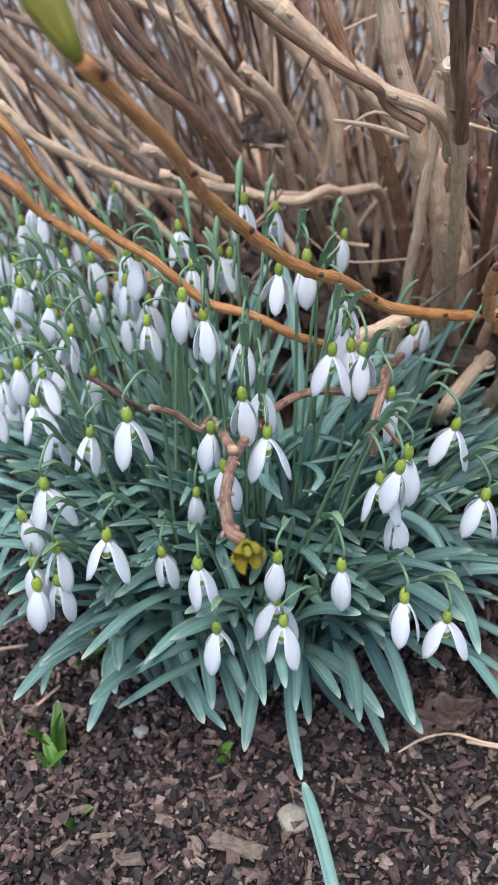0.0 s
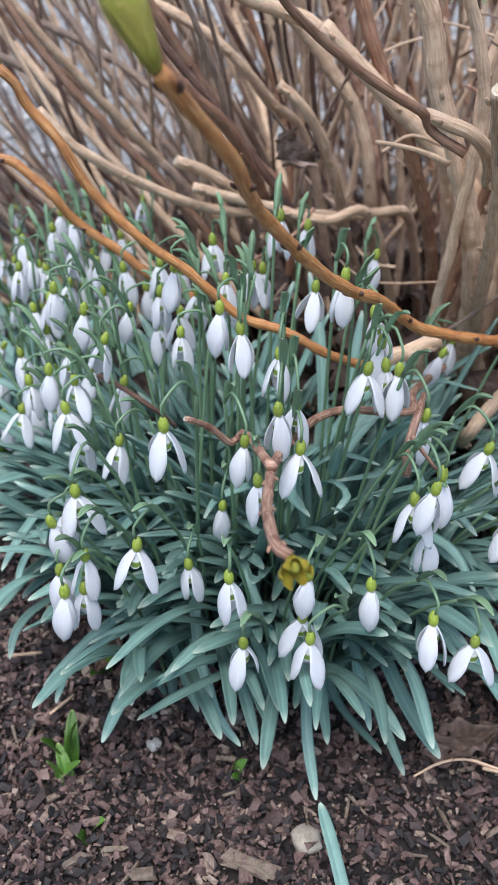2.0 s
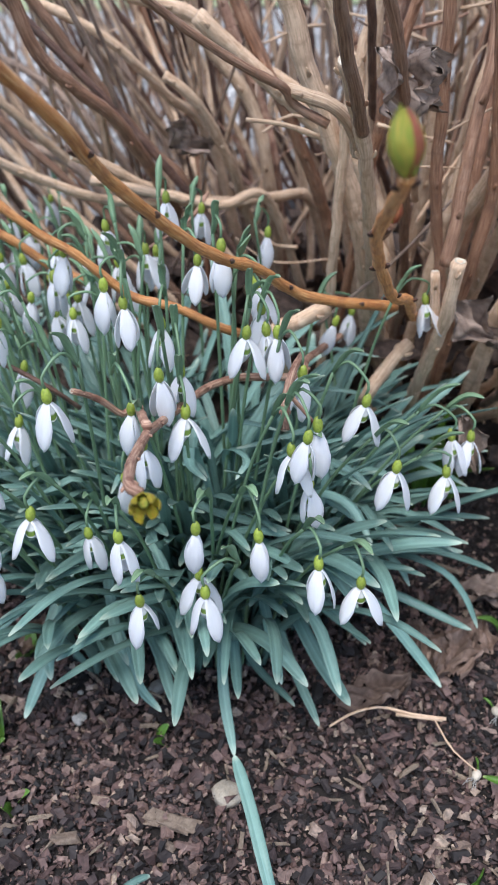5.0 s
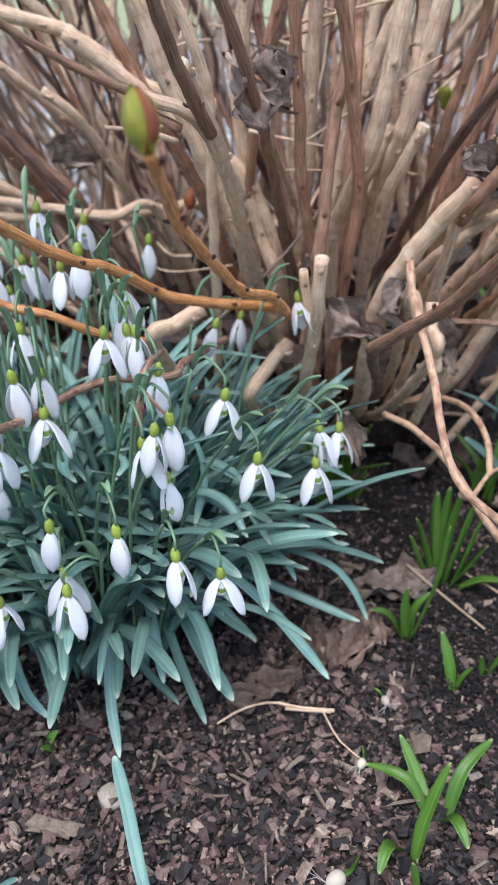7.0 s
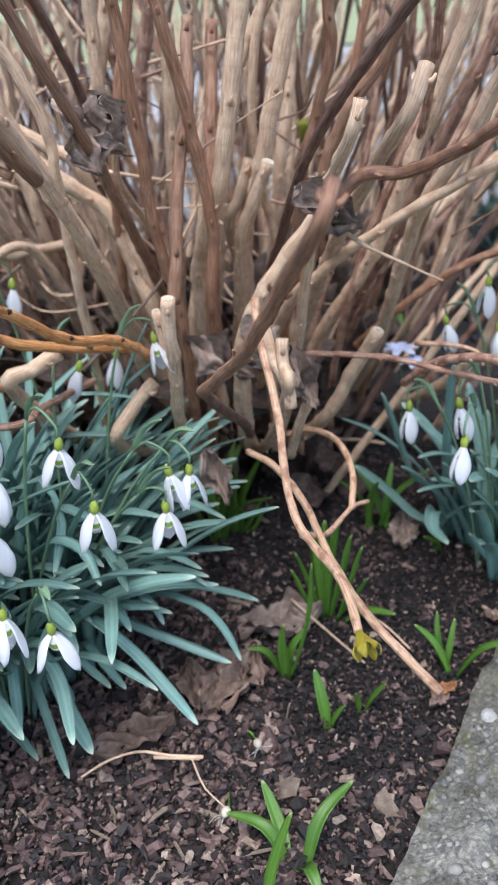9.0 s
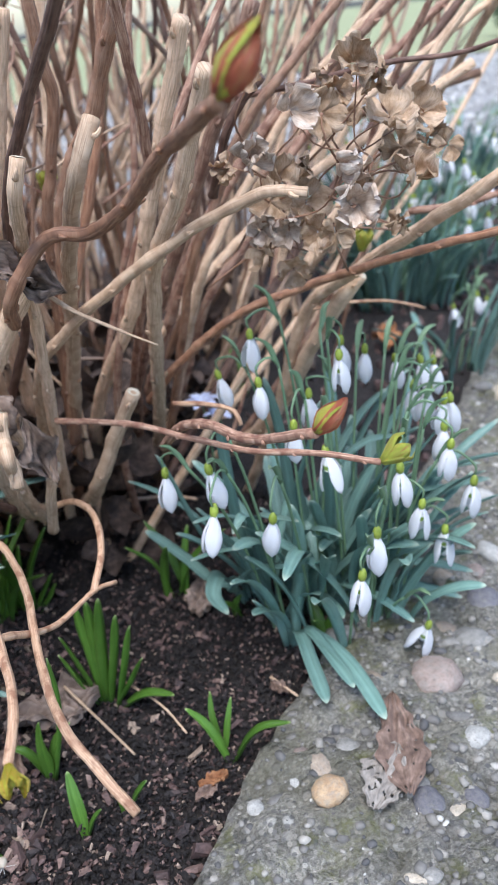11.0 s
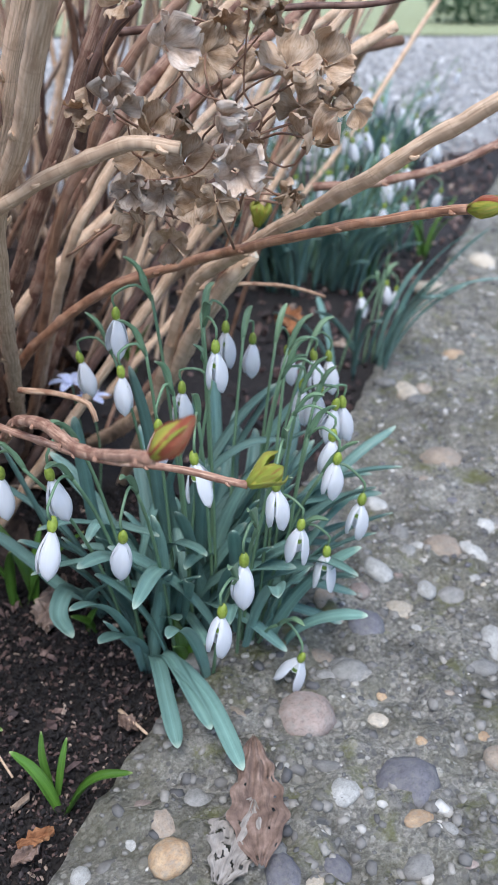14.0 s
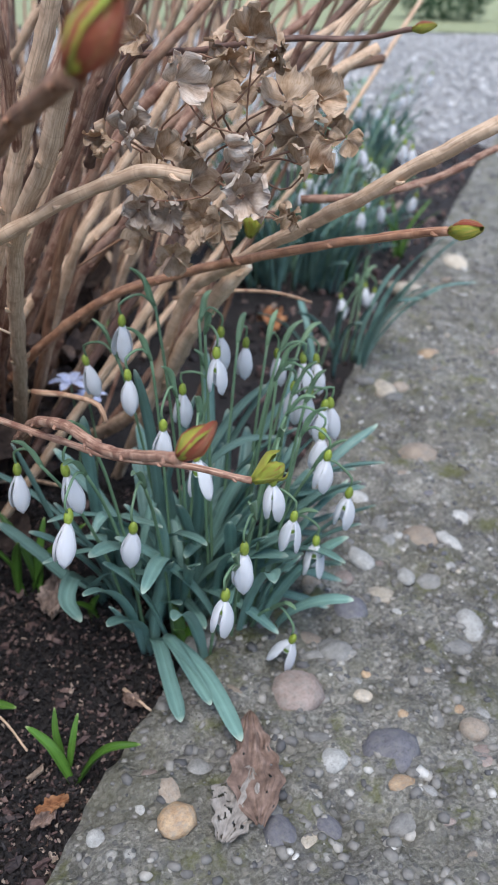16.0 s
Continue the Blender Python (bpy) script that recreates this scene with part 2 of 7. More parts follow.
CHIP = chip_material()
BARK_SLIVER = plain_mat("pale_wood_sliver", (0.20, 0.145, 0.105), (0.38, 0.30, 0.225), 200, 0.8, 0.0006, 0.3)
BARK_FLAKE = plain_mat("pale_bark_flake", (0.17, 0.115, 0.085), (0.36, 0.28, 0.215), 160, 0.8, 0.0012, 0.35)


def soil_material():
    m, nt, b = node_mat("dark_crumbly_soil")
    n = noise_node(nt, 160, 8, "Object", None, 0.7)
    r = ramp_node(nt, [(0.3, (0.008, 0.007, 0.007)), (0.55, (0.026, 0.021, 0.020)), (0.75, (0.065, 0.050, 0.044))])
    nt.links.new(n.outputs[0], r.inputs[0])
    nt.links.new(r.outputs[0], b.inputs["Base Color"])
    b.inputs["Roughness"].default_value = 0.9
    bump_node(nt, b, n.outputs[0], 1.0, 0.004)
    return m


SOIL = soil_material()


def concrete_material():
    m, nt, b = node_mat("weathered_aggregate_concrete")
    fine = noise_node(nt, 420, 6, "Object", None, 0.7)
    mid = noise_node(nt, 45, 5, "Object")
    big = noise_node(nt, 7, 4, "Object")
    r = ramp_node(nt, [(0.30, (0.085, 0.080, 0.070)), (0.5, (0.255, 0.245, 0.218)), (0.70, (0.50, 0.48, 0.44))])
    nt.links.new(fine.outputs[0], r.inputs[0])
    mr = ramp_node(nt, [(0.34, (0.42, 0.41, 0.38)), (0.68, (1.28, 1.27, 1.24))])
    nt.links.new(mid.outputs[0], mr.inputs[0])
    c = mix_node(nt, r.outputs[0], mr.outputs[0], 1.0, "MULTIPLY")
    tc = nt.nodes.new("ShaderNodeTexCoord")
    heights = []
    for scale, rim, share in ((120, 0.36, 0.75), (260, 0.40, 0.8)):
        vor = nt.nodes.new("ShaderNodeTexVoronoi")
        vor.inputs["Scale"].default_value = scale
        nt.links.new(tc.outputs["Object"], vor.inputs["Vector"])
        inside = ramp_node(nt, [(rim - 0.10, (share, share, share)), (rim + 0.04, (0, 0, 0))])
        nt.links.new(vor.outputs["Distance"], inside.inputs[0])
        grey = nt.nodes.new("ShaderNodeSeparateColor")
        nt.links.new(vor.outputs["Color"], grey.inputs[0])
        tone = ramp_node(nt, [(0.0, (0.10, 0.10, 0.105)), (0.35, (0.21, 0.20, 0.185)), (0.7, (0.33, 0.31, 0.275)), (0.9, (0.42, 0.385, 0.33)), (1.0, (0.60, 0.58, 0.54))])
        nt.links.new(grey.outputs[0], tone.inputs[0])
        c = mix_node(nt, c, tone.outputs[0], inside.outputs[0])
        heights.append(inside.outputs[0])
    moss = noise_node(nt, 16, 6, "Object", None, 0.65)
    ms = ramp_node(nt, [(0.46, (0, 0, 0)), (0.68, (0.55, 0.55, 0.55))])
    nt.links.new(moss.outputs[0], ms.inputs[0])
    c = mix_node(nt, c, (0.160, 0.150, 0.085), ms.outputs[0])
    tuft = noise_node(nt, 38, 7, "Object", None, 0.7)
    ts = ramp_node(nt, [(0.54, (0, 0, 0)), (0.66, (0.7, 0.7, 0.7))])
    nt.links.new(tuft.outputs[0], ts.inputs[0])
    c = mix_node(nt, c, (0.150, 0.155, 0.045), ts.outputs[0])
    gr = ramp_node(nt, [(0.3, (0.86, 0.86, 0.86)), (0.7, (1.42, 1.42, 1.40))])
    nt.links.new(big.outputs[0], gr.inputs[0])
    nt.links.new(mix_node(nt, c, gr.outputs[0], 1.0, "MULTIPLY"), b.inputs["Base Color"])
    b.inputs["Roughness"].default_value = 0.85
    bump_node(nt, b, mix_node(nt, fine.outputs[0], heights[0], 0.55, 'ADD'), 1.0, 0.0042)
    return m


CONCRETE = concrete_material()


def stone_mat(name, a, b_col, rough=0.7):
    """A rounded stone: mottled, pitted and dusted with grey cement."""
    m, nt, b = node_mat(name)
    mottle = noise_node(nt, 1.7, 7, "Object", None, 0.65)
    r = ramp_node(nt, [(0.32, a), (0.68, b_col)])
    nt.links.new(mottle.outputs[0], r.inputs[0])
    pits = noise_node(nt, 9.0, 5, "Object", None, 0.7)
    pr = ramp_node(nt, [(0.34, (0.60, 0.59, 0.57)), (0.50, (1, 1, 1)), (0.70, (1.14, 1.13, 1.11))])
    nt.links.new(pits.outputs[0], pr.inputs[0])
    c = mix_node(nt, r.outputs[0], pr.outputs[0], 0.85, "MULTIPLY")
    dust = noise_node(nt, 2.6, 8, "Object", None, 0.72)
    dr = ramp_node(nt, [(0.46, (0, 0, 0)), (0.66, (0.6, 0.6, 0.6))])
    nt.links.new(dust.outputs[0], dr.inputs[0])
    c = mix_node(nt, c, (0.27, 0.26, 0.235), dr.outputs[0])
    nt.links.new(varied(nt, c, 0.25), b.inputs["Base Color"])
    b.inputs["Roughness"].default_value = rough
    bump_node(nt, b, pits.outputs[0], 0.7, 0.0009)
    return m


TONES = {
    "slate": stone_mat("slate_grey_stone", (0.12, 0.115, 0.135), (0.20, 0.195, 0.22), 0.6),
    "cream": stone_mat("cream_stone", (0.42, 0.355, 0.27), (0.60, 0.53, 0.43), 0.7),
    "chalk": stone_mat("chalk_white_stone", (0.33, 0.325, 0.305), (0.52, 0.51, 0.485), 0.75),
    "pink": stone_mat("pinkish_stone", (0.24, 0.18, 0.155), (0.38, 0.30, 0.265), 0.7),
    "ochre": stone_mat("ochre_stone", (0.36, 0.225, 0.125), (0.55, 0.40, 0.25), 0.65),
    "buff": stone_mat("buff_stone", (0.28, 0.22, 0.17), (0.42, 0.34, 0.265), 0.75),
    "grey": stone_mat("grey_stone", (0.17, 0.165, 0.155), (0.30, 0.29, 0.275), 0.7),
}


def aggregate_material(name, stops):
    m, nt, b = node_mat(name)
    geo = nt.nodes.new("ShaderNodeNewGeometry")
    r = ramp_node(nt, stops)
    nt.links.new(geo.outputs["Random Per Island"], r.inputs[0])
    n = noise_node(nt, 300, 4, "Object")
    nr = ramp_node(nt, [(0.3, (0.75, 0.75, 0.75)), (0.7, (1.1, 1.1, 1.1))])
    nt.links.new(n.outputs[0], nr.inputs[0])
    nt.links.new(mix_node(nt, r.outputs[0], nr.outputs[0], 1.0, "MULTIPLY"), b.inputs["Base Color"])
    b.inputs["Roughness"].default_value = 0.75
    return m


GRIT = aggregate_material("mixed_small_aggregate", [(0.0, (0.09, 0.088, 0.09)), (0.35, (0.17, 0.162, 0.15)), (0.7, (0.26, 0.245, 0.22)), (0.9, (0.36, 0.335, 0.295)), (0.98, (0.58, 0.56, 0.52))])
GRAVEL = aggregate_material("pale_gravel", [(0.0, (0.26, 0.25, 0.24)), (0.4, (0.42, 0.405, 0.39)), (0.8, (0.56, 0.54, 0.52)), (1.0, (0.70, 0.68, 0.66))])
GRAVEL_BED = plain_mat("pale_gravel_bed", (0.24, 0.23, 0.225), (0.48, 0.47, 0.46), 70, 0.9, 0.004, 0.0)
LAWN = plain_mat("lawn_grass", (0.24, 0.27, 0.13), (0.40, 0.42, 0.25), 30, 0.9, 0.004, 0.0)
BOX = plain_mat("dark_clipped_foliage", (0.03, 0.06, 0.03), (0.07, 0.12, 0.06), 60, 0.8, 0.0, 0.2)
BLUE = plain_mat("pale_blue_petal", (0.50, 0.56, 0.80), (0.68, 0.72, 0.88), 200, 0.5)


# ---- mesh helpers
def mesh_of(name, verts, faces, mat, uvs=None, smooth=True):
    me = bpy.data.meshes.new(name)
    me.from_pydata([tuple(v) for v in verts], [], faces)
    if uvs is not None:
        layer = me.uv_layers.new(name="UVMap")
        idx = np.empty(len(me.loops), dtype=np.int32)
        me.loops.foreach_get("vertex_index", idx)
        layer.data.foreach_set("uv", np.asarray(uvs, dtype=np.float32)[idx].ravel())
    if smooth:
        me.polygons.foreach_set("use_smooth", [True] * len(me.polygons))
    for one in mat if isinstance(mat, (list, tuple)) else (mat,):
        me.materials.append(one)
    me.update()
    return me


def part_of(name, me, parent, m=None, label=""):
    ob = new(name, me)
    ob.parent = parent
    if m is not None:
        ob.matrix_basis = m
    return tagged(ob, label)


def ring_faces(n, k, caps=True):
    """Faces of n rings of k points, closed round, with end caps."""
    faces = [(i * k + j, i * k + (j + 1) % k, (i + 1) * k + (j + 1) % k, (i + 1) * k + j) for i in range(n - 1) for j in range(k)]
    if caps:
        faces += [tuple(range(k - 1, -1, -1)), tuple((n - 1) * k + j for j in range(k))]
    return faces


def smooth_line(points, n):
    """n points of a Catmull-Rom curve through the points, evenly spaced."""
    p = np.array(points, float)
    if len(p) == 2:
        p = np.array([p[0], (p[0] * 2 + p[1]) / 3, (p[0] + p[1] * 2) / 3, p[1]])
    q = np.vstack([2 * p[0] - p[1], p, 2 * p[-1] - p[-2]])
    fine = []
    for i in range(1, len(q) - 2):
        for u in np.linspace(0, 1, 12, endpoint=False):
            a, b, c, d = q[i - 1], q[i], q[i + 1], q[i + 2]
            fine.append(0.5 * (2 * b + (c - a) * u + (2 * a - 5 * b + 4 * c - d) * u * u + (3 * b - a - 3 * c + d) * u ** 3))
    fine = np.array(fine + [q[-2]])
    run = np.r_[0, np.cumsum(np.linalg.norm(np.diff(fine, axis=0), axis=1))]
    at = np.linspace(0, run[-1], n)
    return np.stack([np.interp(at, run, fine[:, k]) for k in range(3)], 1), run[-1]


def frames_along(p):
    """Tangents and two normals carried along a line without twist."""
    t = np.gradient(p, axis=0)
    t /= np.linalg.norm(t, axis=1)[:, None]
    ref = np.array([0, 0, 1.0]) if abs(t[0][2]) < 0.9 else np.array([1.0, 0, 0])
    a = np.cross(t[0], ref)
    a /= np.linalg.norm(a)
    us = []
    for d in t:
        a = a - d * (a @ d)
        a /= np.linalg.norm(a)
        us.append(a.copy())
    us = np.array(us)
    return t, us, np.cross(t, us)


def tube(points, r0, r1, sides=8, step=0.008, nodes=0.0, rng=None, rough=0.0, phase=0.0):
    """Verts, faces and UVs of a round, tapering tube; nodes: the spacing of swollen joints."""
    n = max(4, int(sum(np.linalg.norm(np.subtract(a, b)) for a, b in zip(points, points[1:])) / step))
    p, length = smooth_line(points, n)
    _, u, v = frames_along(p)
    s = np.linspace(0, 1, n)
    r = r0 + (r1 - r0) * s
    if rng is not None:
        r = r * (1 + 0.03 * np.sin(s * length * 190 + rng.uniform(0, 6)) + 0.025 * np.sin(s * length * 430 + rng.uniform(0, 6)))
        shake = rng.uniform(0, 6, 4)
        wig = np.stack([np.sin(s * length * 120 + shake[0]) + 0.6 * np.sin(s * length * 260 + shake[1]), np.sin(s * length * 130 + shake[2]) + 0.6 * np.sin(s * length * 240 + shake[3])], 1) * min(r0, 0.003) * 0.08
        p = p + u * wig[:, :1] + v * wig[:, 1:]
    if nodes:
        d = (s * length + phase) % nodes - nodes / 2
        r = r * (1 + 0.13 * np.exp(-((d / 0.0022) ** 2)))
    ang = np.linspace(0, 2 * np.pi, sides, endpoint=False)
    rr = np.repeat(r[:, None], sides, 1)
    if rng is not None and rough:
        rr = rr * (1 + rough * rng.standard_normal((n, sides)))
    verts = (p[:, None] + rr[:, :, None] * (np.cos(ang)[None, :, None] * u[:, None] + np.sin(ang)[None, :, None] * v[:, None])).reshape(-1, 3)
    fold = np.abs((ang / np.pi) - 1) * np.pi * r0
    uvs = np.stack([np.tile(fold, n), np.repeat(s * length + phase, sides)], 1)
    return verts, ring_faces(n, sides), uvs


def blade(points, width, n=16, thick=0.0011, channel=0.25, sides=5, taper=0.35, face=None, tip_blunt=0.55):
    """Verts, faces and UVs of a strap leaf along the points: channelled above, rounded at the tip."""
    s = 1 - (1 - np.linspace(0, 1, n)) ** 2.1
    fine, length = smooth_line(points, 80)
    p = np.stack([np.interp(s, np.linspace(0, 1, 80), fine[:, q]) for q in range(3)], 1)
    t = np.gradient(p, axis=0)
    t /= np.linalg.norm(t, axis=1)[:, None]
    side = np.cross(t, np.array([0, 0, 1.0]) if face is None else np.array(face, float))
    bad = np.linalg.norm(side, axis=1) < 1e-4
    side[bad] = (1, 0, 0)
    side /= np.linalg.norm(side, axis=1)[:, None]
    for i in range(1, n):
        if side[i] @ side[i - 1] < 0:
            side[i] *= -1
    up = np.cross(side, t)
    w = width / 2 * (taper + (1 - taper) * np.minimum(1, s / 0.4) ** 0.8) * np.sqrt(np.clip(1 - ((s - tip_blunt) / (1 - tip_blunt)).clip(0, 1) ** 2.2, 0.0, 1))
    w = np.maximum(w, 0.0004)
    c = np.linspace(-1, 1, sides)
    rings = []
    for i in range(n):
        lift = channel * w[i] * (c ** 2)
        top = p[i] + side[i] * (c * w[i])[:, None] + up[i] * lift[:, None]
        h = thick * (1 - 0.8 * c ** 2) * (1 - 0.6 * s[i])
        bot = (top - up[i] * h[:, None])[::-1]
        rings.append(np.vstack([top, bot]))
    k = 2 * sides
    uvs = np.array([(abs(j if j < sides else k - 1 - j) / (sides - 1), s[i]) for i in range(n) for j in range(k)])
    return np.vstack(rings), ring_faces(n, k), uvs


def joined(*bits):
    """Several (verts, faces, uvs) as one."""
    vs, fs, us, at = [], [], [], 0
    for v, f, u in bits:
        vs.append(v)
        us.append(u)
        fs += [tuple(i + at for i in one) for one in f]
        at += len(v)
    return np.vstack(vs), fs, np.vstack(us)


def ellipsoid(center, rx, rz, seg=10, rings=8, taper=0.0):
    vs, us = [], []
    for i in range(rings):
        a = np.pi * (i + 0.15) / (rings - 0.7)
        for j in range(seg):
            q = 2 * np.pi * j / seg
            k = 1 + taper * math.cos(a)
            vs.append((center[0] + rx * k * math.sin(a) * math.cos(q), center[1] + rx * k * math.sin(a) * math.sin(q), center[2] + rz * math.cos(a)))
            us.append((j / seg, i / rings))
    return np.array(vs), ring_faces(rings, seg), np.array(us)


# ---- ground, path, gravel and lawn
EDGE0, ALONG = np.array([0.228, 0.222]), np.array([0.612, 0.791])
ACROSS = np.array([ALONG[1], -ALONG[0]])


def beyond_edge(x, y):
    """Metres to the path's side of the bed's edge."""
    return (x - EDGE0[0]) * ACROSS[0] + (y - EDGE0[1]) * ACROSS[1]


def fbm(x, y, scale, octaves=3):
    return noise.fractal(Vector((x * scale, y * scale, 0.37)), 1.0, 2.0, octaves)


def soil_height(x, y):
    mound = 0.012 * math.exp(-(((x - 0.27) / 0.22) ** 2 + ((y - 0.72) / 0.2) ** 2))
    return 0.0035 * fbm(x, y, 16) + mound - 0.004


def stretched(lo, hi, cell, far_lo, far_hi, grow=1.45):
    """Grid lines, close between lo and hi and ever wider out to the far limits."""
    mid = list(np.arange(lo, hi, cell))
    left, right, d = [lo], [mid[-1]], cell
    while left[-1] > far_lo or right[-1] < far_hi:
        d *= grow
        left.append(left[-1] - d)
        right.append(right[-1] + d)
    return np.array(left[:0:-1] + mid + right[1:])


def sheet(name, xs, ys, height, mat, label, category, place=None):
    vs = []
    for y in ys:
        for x in xs:
            px, py = place(x, y) if place else (x, y)
            vs.append((px, py, height(px, py)))
    w = len(xs)
    fs = [(j * w + i, j * w + i + 1, (j + 1) * w + i + 1, (j + 1) * w + i) for j in range(len(ys) - 1) for i in range(w - 1)]
    return tagged(new(name, mesh_of(name, vs, fs, mat)), label, category, "", "structure")


sheet("ground", stretched(-0.45, 0.75, 0.008, -400, 400), stretched(0.1, 1.1, 0.008, -400, 400), lambda x, y: soil_height(x, y) if abs(x) < 3 and abs(y) < 3 else -0.02, SOIL, "dark crumbly soil of the flower bed", "soil")


def path_place(u, v):
    wob = 0.006 * fbm(u, 0.0, 9) + 0.003 * fbm(u, 3.0, 45)
    p = EDGE0 + ALONG * u + ACROSS * (v + wob * max(0.0, 1 - v / 0.06))
    return p[0], p[1]


def path_height(x, y):
    e = beyond_edge(x, y)
    lip = 0.010 * (1 - math.exp(-max(e + 0.006, 0) / 0.012))
    return 0.002 + lip + 0.0062 * fbm(x, y, 60, 5) * (1 if e < 1.2 else 0) + 0.003 * fbm(x, y, 9)


us = stretched(-0.30, 1.0, 0.006, -3.0, 2.9, 1.3)
vs_line = np.r_[0.0, 0.0015, 0.004, np.arange(0.008, 0.45, 0.006), np.geomspace(0.46, 7, 26)]
path = sheet("path", us, vs_line, path_height, CONCRETE, "weathered grey concrete path with exposed pebbles and moss", "path", path_place)
# the slab's broken side face
side_v, side_f = [], []
for i, u in enumerate(us):
    x, y = path_place(u, 0.0)
    side_v += [(x, y, path_height(x, y)), (x - 0.002 * ACROSS[0], y - 0.002 * ACROSS[1], -0.03)]
    if i:
        side_f.append((2 * i - 2, 2 * i - 1, 2 * i + 1, 2 * i))
part_of("slab_side", mesh_of("slab_side", side_v, side_f, CONCRETE), path)

sheet("gravel_yard", np.linspace(-9, 12, 22), np.r_[1.55, 1.6, 1.65, np.linspace(1.7, 5.6, 20)], lambda x, y: -0.012 + 0.028 * min(1.0, max(0.0, (y - 1.55 - (0.35 * (x - 0.4) if x > -1.0 else -0.49)) / 0.14)) + 0.004 * fbm(x, y, 3), GRAVEL_BED, "pale grey gravel yard behind the bed", "gravel",
      lambda x, y: (x, y + (0.35 * (x - 0.4) if x > -1.0 else -0.49) * max(0.0, 1 - (y - 1.55) / 2.5)))
sheet("lawn", np.linspace(-40, 60, 60), np.r_[5.5, 5.7, np.geomspace(6, 60, 30)], lambda x, y: 0.03 + 0.02 * fbm(x, y, 1.3), LAWN, "bright green lawn beyond the gravel", "lawn")


# ---- the hydrangea: canes, buds, dried heads
shrub = tagged(new("hydrangea_shrub"), "leafless hydrangea shrub with tan and rust-brown canes and swelling buds", "shrub")
shrub.matrix_world = pose(0.28, 0.68, 0)
SHIFT = np.array([0.28, 0.68, 0.0])
cane_rng = np.random.default_rng(11)


def bud_scales(at, way, kind, parent, grow=1.0):
    """A swelling bud: overlapping pointed scales round the tip."""
    way = Vector(way).normalized()
    turn = way.to_track_quat("Z", "Y").to_matrix().to_4x4()
    size = {"big": 0.022, "burst": 0.027, "open": 0.015, "red": 0.021, "leafy": 0.021}[kind] * grow
    count = {"big": 4, "burst": 6, "open": 6, "red": 4, "leafy": 5}[kind]
    bud = part_of("bud", mesh_of("bud", *(lambda q: (q[0], q[1], BUD_GREEN, q[2]))(ellipsoid((0, 0, size * 0.42), size * (0.13 if kind == "burst" else 0.2), size * (0.44 if kind != "open" else 0.3)))), parent, Matrix.Translation(at) @ turn, "yellow-green opening leaf bud")
    for i in range(count):
        a = 2 * math.pi * (i + 0.2 * cane_rng.random()) / count
        flare = {"big": 0.03, "burst": 0.05, "open": 0.34, "red": 0.0, "leafy": 0.27}[kind] * size
        slim = {"big": 0.82, "burst": 0.52, "open": 0.8}.get(kind, 1.0)
        pts = [(0.06 * size * math.cos(a), 0.06 * size * math.sin(a), 0), (size * (0.15 if kind == "burst" else 0.25) * math.cos(a), size * (0.15 if kind == "burst" else 0.25) * math.sin(a), size * 0.35),
               ((size * 0.17 + flare) * math.cos(a), (size * 0.17 + flare) * math.sin(a), size * 0.72), ((size * 0.02 + flare * 1.1) * math.cos(a), (size * 0.02 + flare * 1.1) * math.sin(a), size * (0.9 + 0.2 * cane_rng.random()))]
        v, f, u = blade(pts, size * 0.50 * slim, 10, 0.0008, -0.30, 5, 0.5, (math.cos(a), math.sin(a), 0.15), 0.3)
        tone = BUD_RED if (kind == "red" and i != 1) or (kind == "big" and i == 1) else BUD_YELLOW if kind == "open" else BUD_LEAF if kind == "leafy" else BUD_BRIGHT if kind == "burst" else BUD_GREEN
        part_of("bud_scale", mesh_of("bud_scale", v, f, tone, u), bud)


